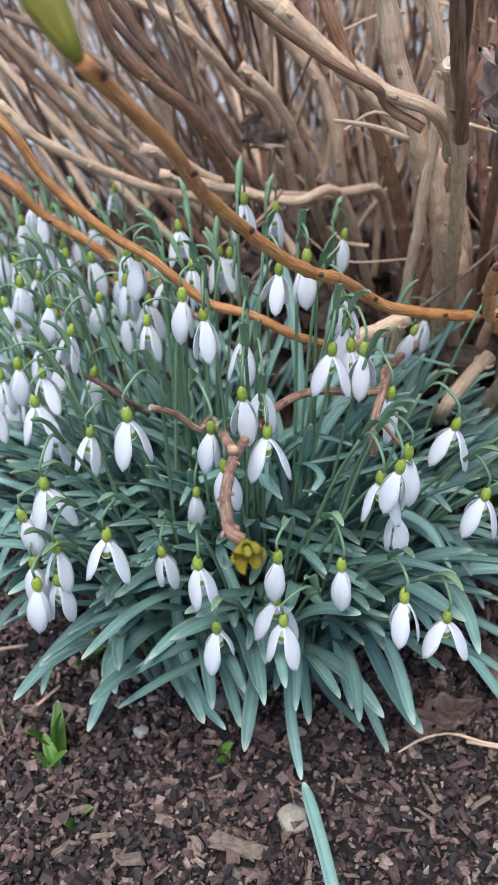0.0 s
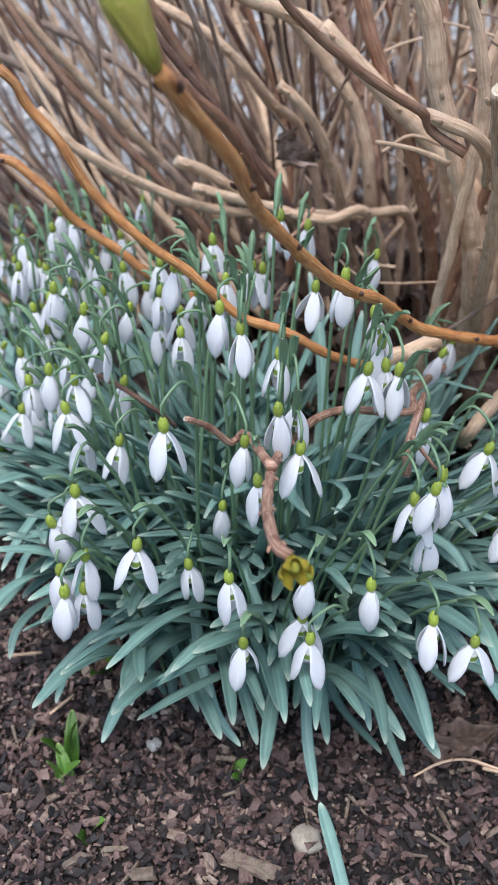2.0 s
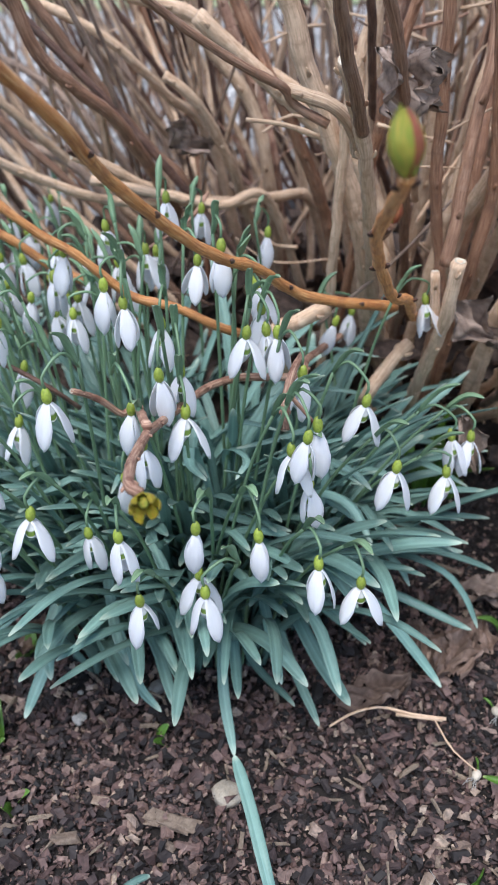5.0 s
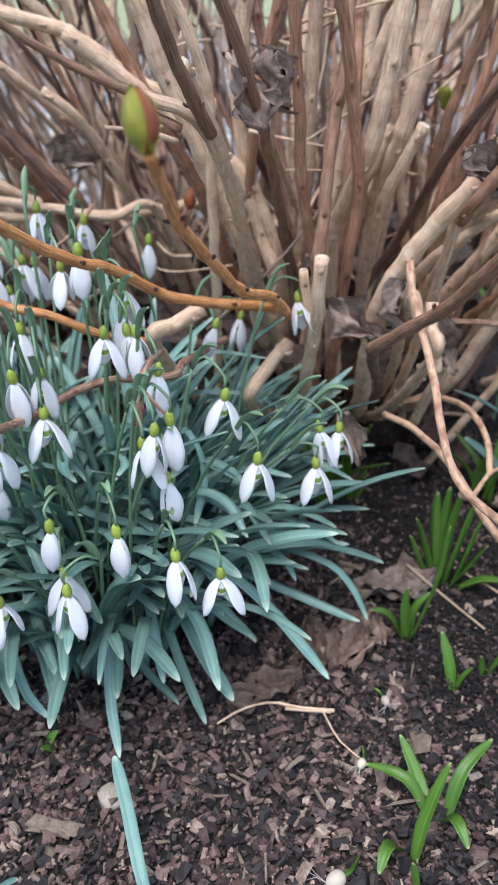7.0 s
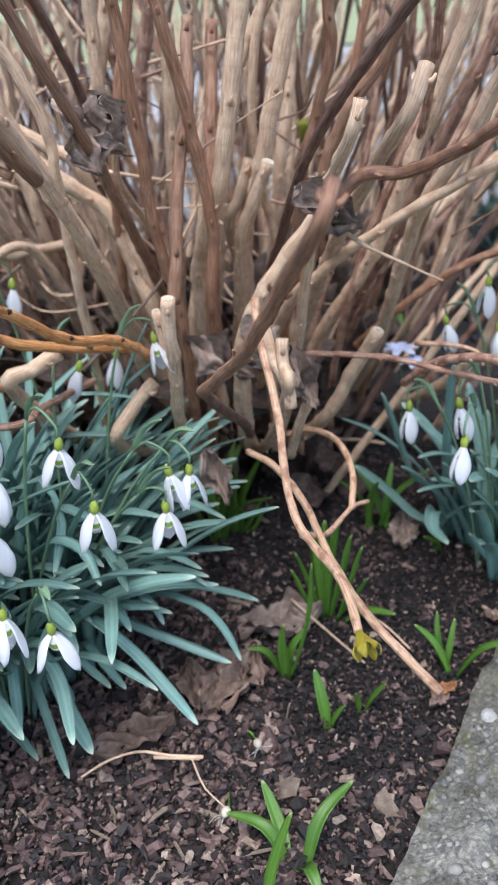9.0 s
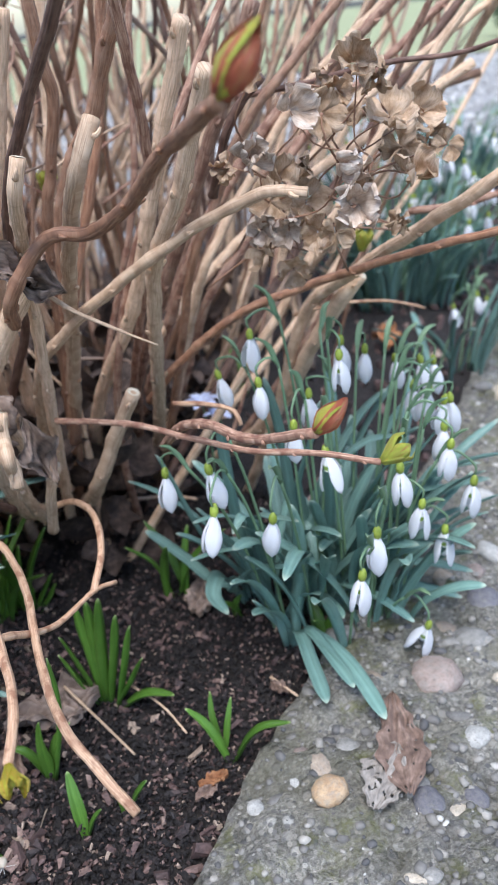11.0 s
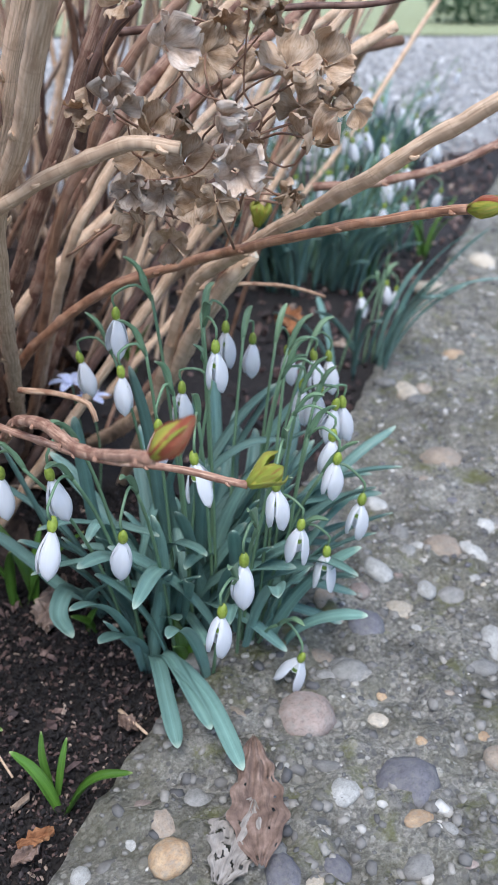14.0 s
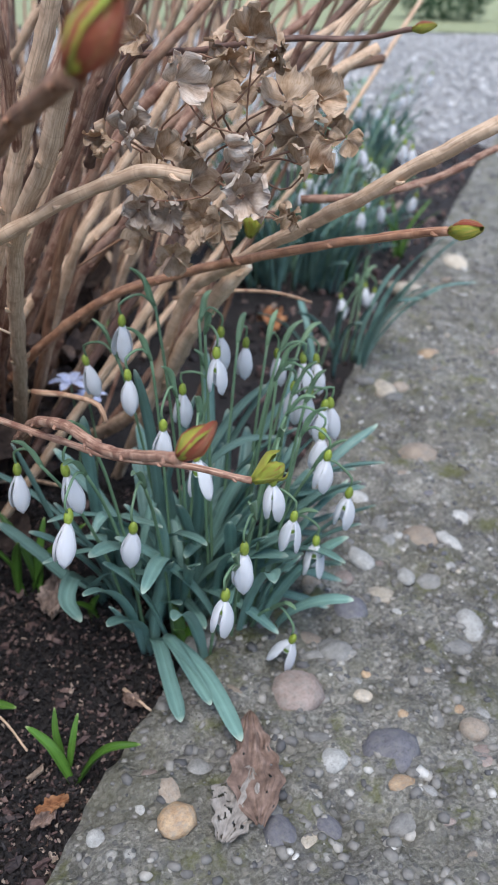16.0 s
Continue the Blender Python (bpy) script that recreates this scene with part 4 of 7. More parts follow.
cane([(0.297, 0.545, 0.471), (0.226, 0.550, 0.361), (0.210, 0.554, 0.323), (0.193, 0.560, 0.274), (0.182, 0.564, 0.220), (0.170, 0.570, 0.150), (0.164, 0.604, 0.075), (0.157, 0.657, 0.000)], 0.0040, 0.0046, TAN, slim=1.0)
cane([(-0.124, 0.616, 0.399), (-0.024, 0.620, 0.361), (0.012, 0.620, 0.349), (0.047, 0.620, 0.322), (0.085, 0.620, 0.298), (0.108, 0.620, 0.273), (0.139, 0.669, 0.137), (0.171, 0.738, 0.000)], 0.0049, 0.0051, TAN, slim=1.0)
cane([(0.132, 0.576, 0.435), (0.128, 0.580, 0.315), (0.129, 0.580, 0.259), (0.147, 0.580, 0.197), (0.161, 0.620, 0.099), (0.176, 0.679, 0.000)], 0.0045, 0.0049, TAN, slim=1.0)
cane([(0.130, 0.602, 0.423), (0.148, 0.600, 0.304), (0.155, 0.600, 0.254), (0.166, 0.600, 0.190), (0.174, 0.639, 0.095), (0.182, 0.698, 0.000)], 0.0038, 0.0042, PINK, slim=1.0)
cane([(0.179, 0.523, 0.480), (0.149, 0.550, 0.365), (0.141, 0.555, 0.333), (0.133, 0.560, 0.299), (0.121, 0.612, 0.149), (0.109, 0.685, 0.000)], 0.0035, 0.0038, RUST, slim=1.0)
cane([(0.321, 0.567, 0.452), (0.300, 0.580, 0.337), (0.288, 0.580, 0.295), (0.278, 0.580, 0.266), (0.261, 0.580, 0.210), (0.245, 0.621, 0.105), (0.229, 0.682, 0.000)], 0.0033, 0.0035, RUST, slim=1.0)
cane([(-0.111, 0.656, 0.372), (-0.045, 0.660, 0.279), (-0.024, 0.660, 0.253), (0.002, 0.660, 0.221), (0.031, 0.703, 0.111), (0.059, 0.765, 0.000)], 0.0043, 0.0045, BROWN, slim=1.0)
cane([(0.020, 0.441, 0.482), (0.080, 0.480, 0.377), (0.093, 0.487, 0.350), (0.101, 0.495, 0.316), (0.100, 0.500, 0.290), (0.099, 0.551, 0.145), (0.097, 0.623, 0.000)], 0.0032, 0.0036, TAN, slim=1.0)
cane([(-0.086, 0.695, 0.430), (0.005, 0.680, 0.342), (0.031, 0.674, 0.313), (0.054, 0.668, 0.280), (0.066, 0.660, 0.224), (0.078, 0.703, 0.112), (0.090, 0.766, 0.000)], 0.0049, 0.0052, TAN, slim=1.0)
cane([(-0.012, 0.714, 0.470), (0.030, 0.700, 0.359), (0.044, 0.694, 0.322), (0.062, 0.687, 0.276), (0.072, 0.680, 0.227), (0.083, 0.723, 0.114), (0.095, 0.787, 0.000)], 0.0042, 0.0044, PINK, slim=1.0)
cane([(-0.348, 0.821, 0.334), (-0.235, 0.800, 0.294), (-0.184, 0.784, 0.275), (-0.145, 0.768, 0.241), (-0.091, 0.750, 0.214), (-0.033, 0.792, 0.107), (0.025, 0.854, 0.000)], 0.0039, 0.0038, GREY, slim=1.0)
cane([(-0.308, 0.880, 0.428), (-0.211, 0.850, 0.343), (-0.167, 0.832, 0.295), (-0.132, 0.817, 0.256), (-0.091, 0.800, 0.211), (-0.035, 0.841, 0.105), (0.020, 0.903, 0.000)], 0.0035, 0.0034, GREY, slim=1.0)
cane([(-0.366, 0.951, 0.355), (-0.257, 0.900, 0.324), (-0.188, 0.868, 0.304), (-0.128, 0.836, 0.276), (-0.075, 0.800, 0.231), (-0.014, 0.844, 0.116), (0.047, 0.908, 0.000)], 0.0037, 0.0034, GREY, slim=1.0)
cane([(-0.123, 0.794, 0.110), (-0.184, 0.850, 0.196), (-0.212, 0.872, 0.233), (-0.229, 0.900, 0.290)], 0.0035, 0.0039, TAN, slim=1.0)
cane([(0.508, 0.579, 0.436), (0.420, 0.560, 0.353), (0.398, 0.560, 0.332), (0.378, 0.560, 0.304), (0.363, 0.560, 0.271), (0.345, 0.560, 0.238), (0.324, 0.605, 0.119), (0.302, 0.670, 0.000)], 0.0031, 0.0032, BROWN, slim=1.0)
cane([(0.564, 0.618, 0.429), (0.468, 0.620, 0.352), (0.435, 0.615, 0.324), (0.409, 0.611, 0.290), (0.377, 0.605, 0.249), (0.353, 0.600, 0.209), (0.328, 0.641, 0.104), (0.303, 0.702, 0.000)], 0.0035, 0.0035, TAN, slim=1.0)
cane([(0.619, 0.709, 0.400), (0.526, 0.680, 0.340), (0.475, 0.670, 0.310), (0.432, 0.659, 0.269), (0.397, 0.648, 0.220), (0.366, 0.640, 0.189), (0.337, 0.679, 0.095), (0.307, 0.737, 0.000)], 0.0035, 0.0034, PINK, slim=1.0)
cane([(0.655, 0.669, 0.402), (0.551, 0.660, 0.345), (0.502, 0.653, 0.318), (0.465, 0.647, 0.291), (0.428, 0.640, 0.250), (0.382, 0.686, 0.125), (0.335, 0.753, 0.000)], 0.0028, 0.0027, TAN, slim=1.0)


def wild_twigs(count, seed):
    """Thin dead side twigs that cross between the canes."""
    rng = np.random.default_rng(seed)
    for _ in range(count):
        p = np.array([rng.uniform(0.0, 0.36), rng.uniform(0.52, 0.85), rng.uniform(0.14, 0.42)])
        a, up, long = rng.uniform(0, 6.28), rng.normal(0.35, 0.45), rng.uniform(0.03, 0.09)
        if p[0] > 0.22 + 0.35 * (p[1] - 0.45):
            continue
        d = np.array([math.cos(a), math.sin(a), up]) * long
        pts = [p + d, p + d * 0.55 + rng.normal(0, 0.006, 3), p]
        r = rng.uniform(0.0007, 0.0016)
        v, f, u = tube([q - SHIFT for q in pts], r * 0.6, r, 6, 0.006, 0.03, rng, 0.02, rng.random())
        part_of("twig", mesh_of("twig", v, f, (TAN, TAN, PINK, GREY)[int(rng.integers(4))], u), shrub)


def wild_canes(count, seed, centre, spread_x, spread_y, push, radii, mats, tall_lo=0.42, fan=0.55):
    """The crowd of canes behind: rising from the crown and fanning outwards."""
    rng = np.random.default_rng(seed)
    made = 0
    while made < count:
        a, rad = rng.uniform(0, 2 * math.pi), math.sqrt(rng.random())
        fx, fy = centre[0] + spread_x * rad * math.cos(a), centre[1] + spread_y * rad * math.sin(a)
        lean = 0.08 + fan * rad * rng.uniform(0.5, 1.2)
        dx, dy = math.cos(a) * lean + push[0] + rng.normal(0, 0.26), math.sin(a) * lean + push[1] + rng.normal(0, 0.18)
        if fy < 0.66:
            dy = max(dy, -0.10)
        # the side towards the path stays open
        if fx > 0.30 + 0.27 * (fy - 0.06):
            continue
        tall = rng.uniform(tall_lo, 0.75)
        if fx + dx * 0.40 > 0.37 + 0.46 * (fy + dy * 0.40 - 0.06):
            continue
        bow = rng.normal(0, 0.035, 2)
        kink = rng.normal(0, 0.010, (5, 2))
        pts = [(fx + dx * s * tall + bow[0] * math.sin(3 * s) + kink[i][0], fy + dy * s * tall + bow[1] * math.sin(3 * s) + kink[i][1], s * tall * (1 - 0.15 * lean * s)) for i, s in enumerate((1.0, 0.75, 0.5, 0.25, 0.0))]
        r = rng.uniform(*radii)
        mat = mats[int(rng.integers(len(mats)))]
        if mat is not TAN:
            r *= 0.75
        v, f, u = tube([np.array(p) - SHIFT for p in pts], r * 0.72, r, 8, 0.007, rng.uniform(0.05, 0.09), rng, 0.025, rng.random())
        part_of("cane", mesh_of("cane", v, f, mat, u), shrub)
        made += 1


wild_twigs(110, 15)
wild_canes(14, 4, (0.215, 0.68), 0.17, 0.12, (0.0, 0.05), (0.0022, 0.0056), (TAN, TAN, TAN, PINK, BROWN, BROWN, RUST, DARK), 0.42, 1.05)
wild_canes(30, 8, (0.26, 0.84), 0.26, 0.18, (0.0, 0.0), (0.0022, 0.0052), (TAN, TAN, TAN, PINK, BROWN, BROWN, RUST, DARK))
wild_canes(70, 5, (0.24, 0.98), 0.34, 0.18, (0.0, 0.1), (0.002, 0.005), (TAN, GREY, BROWN, DARK))
wild_canes(120, 7, (0.36, 1.12), 0.38, 0.20, (0.05, 0.1), (0.002, 0.0048), (TAN, TAN, TAN, GREY, DARK))
wild_canes(150, 6, (-0.06, 0.98), 0.22, 0.16, (-0.35, 0.0), (0.0015, 0.0036), (GREY, GREY, TAN, DARK), 0.3)
wild_canes(120, 12, (0.05, 1.28), 0.60, 0.12, (-0.1, 0.1), (0.002, 0.0045), (DARK, GREY, BROWN), 0.35)


def dry_leaf(at, size, mat, turn, parent, name="dry_leaf", curl=1.0, seed=0, label="", holes=0.0, wide=0.30):
    """A withered, crumpled leaf: pointed oval, folded on its midrib, with a wavy rim."""
    rng = np.random.default_rng(seed)
    n, k = (45, 23) if holes else (25, 13)
    vs, us2 = [], []
    ph = rng.uniform(0, 6, 4)
    for i in range(n):
        s = i / (n - 1)
        w = wide * math.sin(math.pi * min(1, s * 0.94 + 0.05)) ** 0.8 * (1 + 0.13 * math.sin(9 * s + ph[0]) + 0.10 * math.sin(31 * s + ph[2]))
        for j in range(k):
            c = -1 + 2 * j / (k - 1)
            z = curl * (0.22 * abs(c) * w * 2 + 0.07 * math.sin(7 * s + ph[1] + 2 * c) + 0.06 * math.sin(13 * s * c + ph[2]) + 0.035 * math.sin(24 * s + 9 * c + ph[0]) + 0.25 * (s - 0.5) ** 2)
            vs.append(((s - 0.5) * size, c * w * size * (1 - 0.25 * curl * abs(math.sin(4 * s + ph[3]))), z * size))
            us2.append((0.5 + c / 2, s))
    top = np.array(vs)
    bot = top - np.array([0, 0, 0.0006])
    f1 = [(i * k + j, i * k + j + 1, (i + 1) * k + j + 1, (i + 1) * k + j) for i in range(n - 1) for j in range(k - 1)]
    if holes:
        # rotted away between the ribs
        f1 = [f for f in f1 if f[0] % k in (10, 11) or (f[0] // k + abs(f[0] % k - 11)) % 7 == 0 or noise.noise(Vector((f[0] // k * 0.33, f[0] % k * 0.45, seed))) > holes]
    m0 = n * k
    f2 = [tuple(q + m0 for q in reversed(f)) for f in f1]
    rim = [j for j in range(k)] + [i * k + k - 1 for i in range(1, n)] + [(n - 1) * k + j for j in range(k - 2, -1, -1)] + [i * k for i in range(n - 2, 0, -1)]
    f3 = [] if holes else [(rim[i], rim[(i + 1) % len(rim)], rim[(i + 1) % len(rim)] + m0, rim[i] + m0) for i in range(len(rim))]
    me = mesh_of(name, np.vstack([top, bot]), f1 + f2 + f3, mat, np.array(us2 + us2))
    return part_of(name, me, parent, pose(*at, *turn), label)


def dried_head():
    """The papery, faded flower heads that still hang on the shrub."""
    spots = [
        (0.385, 0.430, 0.340, 0.0117, 1), (0.404, 0.440, 0.336, 0.0100, 0), (0.418, 0.450, 0.334, 0.0093, 0), (0.417, 0.420, 0.359, 0.0121, 0),
        (0.427, 0.425, 0.349, 0.0108, 0), (0.437, 0.430, 0.332, 0.0137, 0), (0.452, 0.430, 0.332, 0.0123, 0), (0.444, 0.415, 0.305, 0.0130, 0),
        (0.464, 0.420, 0.317, 0.0064, 0), (0.403, 0.405, 0.312, 0.0131, 1), (0.406, 0.400, 0.297, 0.0150, 1), (0.362, 0.430, 0.319, 0.0127, 1),
        (0.380, 0.440, 0.307, 0.0116, 0), (0.395, 0.450, 0.307, 0.0109, 0), (0.434, 0.420, 0.280, 0.0105, 0), (0.386, 0.450, 0.279, 0.0120, 1),
        (0.371, 0.455, 0.279, 0.0110, 1), (0.400, 0.440, 0.277, 0.0108, 0), (0.396, 0.450, 0.291, 0.0115, 0), (0.415, 0.450, 0.346, 0.0098, 0),
        (0.406, 0.430, 0.278, 0.0090, 0), (0.458, 0.430, 0.320, 0.0086, 0), (0.374, 0.460, 0.356, 0.0082, 0), (0.378, 0.460, 0.292, 0.0105, 0),
        (0.354, 0.440, 0.316, 0.0088, 0), (0.392, 0.470, 0.250, 0.0099, 0), (0.377, 0.470, 0.263, 0.0104, 0), (0.410, 0.460, 0.355, 0.0089, 0),
        (0.447, 0.440, 0.315, 0.0104, 0), (0.424, 0.440, 0.295, 0.0098, 0),
    ]
    rng = np.random.default_rng(3)
    hub = np.array((0.405, 0.51, 0.262)) - SHIFT
    for i, (px, py, pz, span, bleached) in enumerate(spots):
        c = np.array((px, py, pz)) - SHIFT
        end = hub * 0.5 + c * 0.5 + rng.normal(0, 0.012, 3)
        mid = end * 0.45 + c * 0.55 + rng.normal(0, 0.006, 3)
        v, f, u = tube([c, mid, end, hub + rng.normal(0, 0.03, 3)] if i % 3 == 0 else [c, mid, end], 0.0004, 0.0008, 5, 0.006)
        stalk = part_of("flower_stalk", mesh_of("flower_stalk", v, f, BROWN, u), shrub)
        # florets face outwards, away from the hub and towards the open side
        out = Vector(c - hub).normalized() * 0.5 + Vector((-0.2, -0.9, 0.25)) + Vector(rng.normal(0, 0.38, 3))
        base = Matrix.Translation(c) @ out.to_track_quat("Z", "Y").to_matrix().to_4x4() @ pose(0, 0, 0, 0, 0, rng.uniform(0, 90))
        droop = rng.uniform(-65, -15) if bleached else rng.uniform(-75, 10)
        for q in range(4):
            if rng.random() < 0.08:
                continue
            size = span * rng.uniform(1.0, 1.25)
            a = 90 * q + rng.uniform(-10, 10)
            n, k = 13, 13
            vs, us3 = [], []
            ph = rng.uniform(0, 6, 3)
            for ii in range(n):
                s = ii / (n - 1)
                w = 0.68 * math.sin(math.pi * (0.12 + 0.80 * s)) ** 0.6 * (0.35 + 0.9 * s if s < 0.6 else 1)
                for j in range(k):
                    t = -1 + 2 * j / (k - 1)
                    vs.append((s * size * (1 + 0.06 * math.sin(9 * t + ph[1])), t * w * size, size * (0.20 * s * s + 0.09 * math.sin(6 * t + ph[0]) * s + 0.06 * math.sin(7 * s + 3 * t + ph[1]) + 0.05 * math.sin(15 * t + 5 * s + ph[2]) * s + 0.22 * t * t * math.cos(ph[2]))))
                    us3.append((0.5 + t / 2, s))
            top = np.array(vs)
            m0 = n * k
            f1 = [(x * k + j, x * k + j + 1, (x + 1) * k + j + 1, (x + 1) * k + j) for x in range(n - 1) for j in range(k - 1)]
            f2 = [tuple(z + m0 for z in reversed(g)) for g in f1]
            me = mesh_of("bract", np.vstack([top, top - (0, 0, 0.0003)]), f1 + f2, BRACT_GREY if bleached else BRACT, np.array(us3 + us3))
            part_of("bract", me, stalk, base @ pose(0, 0, 0, 0, 0, a) @ pose(0.001, 0, 0, 0, droop + rng.uniform(-18, 12), 0), "papery bleached bract" if bleached else "papery dry brown bract")


dried_head()


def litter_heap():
    """Dark dead leaves caught among the feet of the canes; their near-black also supplies the shade in the gaps."""
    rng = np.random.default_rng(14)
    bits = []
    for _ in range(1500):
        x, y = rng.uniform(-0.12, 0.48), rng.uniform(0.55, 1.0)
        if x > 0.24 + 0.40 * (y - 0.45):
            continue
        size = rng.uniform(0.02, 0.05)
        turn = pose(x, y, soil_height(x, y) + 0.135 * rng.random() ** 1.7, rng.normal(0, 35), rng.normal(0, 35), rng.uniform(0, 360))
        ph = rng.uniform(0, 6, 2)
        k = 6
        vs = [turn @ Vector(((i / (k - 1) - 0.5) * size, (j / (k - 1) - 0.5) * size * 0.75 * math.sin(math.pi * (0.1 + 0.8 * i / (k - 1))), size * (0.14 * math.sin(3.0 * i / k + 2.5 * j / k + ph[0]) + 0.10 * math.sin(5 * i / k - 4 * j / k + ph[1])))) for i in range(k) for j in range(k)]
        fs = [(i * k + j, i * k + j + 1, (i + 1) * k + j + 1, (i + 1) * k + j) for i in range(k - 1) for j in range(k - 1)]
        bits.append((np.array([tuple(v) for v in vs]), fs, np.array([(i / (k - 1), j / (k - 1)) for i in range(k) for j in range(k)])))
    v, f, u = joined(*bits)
    tagged(new("leaf_litter", mesh_of("leaf_litter", v, f, ROTTED_SHADE, u)), "dark brown dead leaves heaped under the shrub, darkened for shade", "leaf litter", "", "stuff")


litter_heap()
for spot, size, turn, seed in (((0.272, 0.430, 0.306), 0.040, (75, 40, 30), 1), ((0.280, 0.428, 0.298), 0.034, (60, 20, -20), 2), ((0.150, 0.47, 0.345), 0.045, (80, 70, 20), 3), ((0.165, 0.47, 0.35), 0.04, (100, 60, 70), 4),
                               ((0.215, 0.49, 0.20), 0.05, (60, 40, 0), 5), ((0.235, 0.47, 0.215), 0.045, (70, 70, 40), 6), ((0.262, 0.45, 0.20), 0.04, (90, 80, 20), 7), ((0.03, 0.62, 0.29), 0.05, (70, 30, 60), 8), ((0.205, 0.44, 0.145), 0.04, (90, 70, 0), 9)):
    dry_leaf(np.array(spot) - SHIFT + (-0.032, -0.012, -0.02), size, DRY_LEAF, turn, shrub, "dry_leaf", 1.6, seed, "crumpled grey-brown dead leaf")


# ---- snowdrops
def petal_mesh(spread, length=0.0222, width=0.0108, seed=0):
    """One outer petal hanging from its base: spoon-shaped, with thickness."""
    rng = np.random.default_rng(seed)
    n, k = 12, 7
    s = np.linspace(0, 1, n)
    th = (spread + 0.54 - 1.08 * s) if spread < 0.16 else (spread + 0.45 - 0.88 * s)
    ds = length / (n - 1)
    x = 0.0012 + np.r_[0, np.cumsum(np.sin((th[1:] + th[:-1]) / 2)) * ds]
    z = -np.r_[0, np.cumsum(np.cos((th[1:] + th[:-1]) / 2)) * ds]
    w = width / 2 * (0.32 + 0.68 * np.sin(np.pi / 2 * np.minimum(1, s / 0.6)) ** 1.1) * np.sqrt(np.clip(1 - ((s - 0.52) / 0.48).clip(0, 1) ** 1.45, 0.01, 1))
    # closed petals wrap round the axis, open ones are shallow spoons
    lap = 0.93 + 0.07 * (seed // 7)
    bends = np.maximum(x * lap, 0.0016) if spread < 0.16 else np.full(n, 0.0060 + 0.0010 * rng.random())
    x = x * lap if spread < 0.16 else x
    c = np.linspace(-1, 1, k)
    rings = []
    for i in range(n):
        bend = bends[i]
        phi = c * w[i] / bend
        nx, nz = math.cos(th[i]), math.sin(th[i])
        drop = bend * (1 - np.cos(phi)) + 0.0004 * np.sin(3 * c + 4 * s[i] + rng.random() * 0.2)
        top = np.stack([x[i] - drop * nx, bend * np.sin(phi), z[i] - drop * nz], 1)
        h = 0.0006 * (1 - 0.7 * c ** 2)
        bot = (top - np.stack([h * nx, 0 * h, h * nz], 1))[::-1]
        rings.append(np.vstack([top, bot]))
    uvs = np.array([((j if j < k else 2 * k - 1 - j) / (k - 1), s[i]) for i in range(n) for j in range(2 * k)])
    return mesh_of("petal", np.vstack(rings), ring_faces(n, 2 * k), PETAL, uvs)


SPREADS = [0.02, 0.07, 0.13, 0.20, 0.28, 0.38, 0.50]
PETALS = [[petal_mesh(a, 0.0222 + 0.0010 * (b - 1), (0.0119 if a < 0.16 else 0.0103) + 0.0006 * (1 - b), 7 * b + i) for b in range(3)] for i, a in enumerate(SPREADS)]


def inner_mesh():
    n, k = 7, 18
    vs, uv = [], []
    for i in range(n):
        s = i / (n - 1)
        for j in range(k):
            a = 2 * math.pi * j / k
            lobe = 1 + 0.10 * math.cos(3 * a)
            r = (0.0010 + 0.0015 * math.sin(1.9 * s)) * lobe
            notch = 0.0012 * s * max(0, math.cos(3 * a))
            vs.append((r * math.cos(a), r * math.sin(a), -0.0088 * s + notch))
            uv.append((j / k, s))
    return mesh_of("inner_petals", np.array(vs), ring_faces(n, k, False), INNER, np.array(uv))


INNER_ME = inner_mesh()
OV = ellipsoid((0, 0, 0.0032), 0.0024, 0.0042, 10, 8, -0.12)
OVARY_ME = mesh_of("ovary", OV[0], OV[1], OVARY, OV[2])
plant_rng = np.random.default_rng(21)
left = ("snowdrops in the large clump", "white nodding snowdrop with blue-green leaves in a dense clump", np.array([-0.01, 0.465]), 0.155, (60, 115), (0.0062, 0.0082))
right = ("snowdrops beside the path", "white nodding snowdrop with blue-green leaves beside the concrete path", np.array([0.41, 0.475]), 0.125, (35, 95), (0.0076, 0.0098))
far = ("snowdrops further along the path", "small white snowdrop with blue-green leaves along the path edge", np.array([0.70, 0.88]), 0.13, (30, 90), (0.0070, 0.0086))


def fountain_leaf(root, foot, azimuth, length, steep, end, rng, width=None):
    """A strap leaf that leaves the ground at steep degrees from upright and bows over to end degrees at its tip."""
    n = 7
    base_z = root.matrix_world.translation.z
    p, pts = np.array([foot[0], foot[1], 0.0]), []
    turn, power = rng.normal(0, 0.35), rng.uniform(1.0, 1.9)
    for i in range(n):
        pts.append(p.copy())
        f = (i + 0.5) / (n - 1)
        lean = math.radians(steep + (end - steep) * f ** power)
        a = azimuth + turn * f
        p = p + length / (n - 1) * np.array([math.sin(lean) * math.cos(a), math.sin(lean) * math.sin(a), math.cos(lean)])
        p[2] = max(p[2], 0.010 - base_z)
    v, f, u = blade(pts, width or rng.uniform(0.0058, 0.0076), 20, 0.0012, rng.uniform(0.2, 0.55), 5, 0.55, (rng.normal(0, 0.22), rng.normal(0, 0.22), 1.0), 0.80)
    part_of("leaf", mesh_of("leaf", v, f, LEAF, u), root)


def leaf_tuft(x, y, clump):
    root = tagged(new("snowdrop_leaf_tuft"), "arching blue-green strap leaves of a snowdrop that bears no bloom", "snowdrop leaves", clump[0] + ", leaves only")
    root.matrix_world = pose(x, y, soil_height(x, y) - 0.002)
    return root


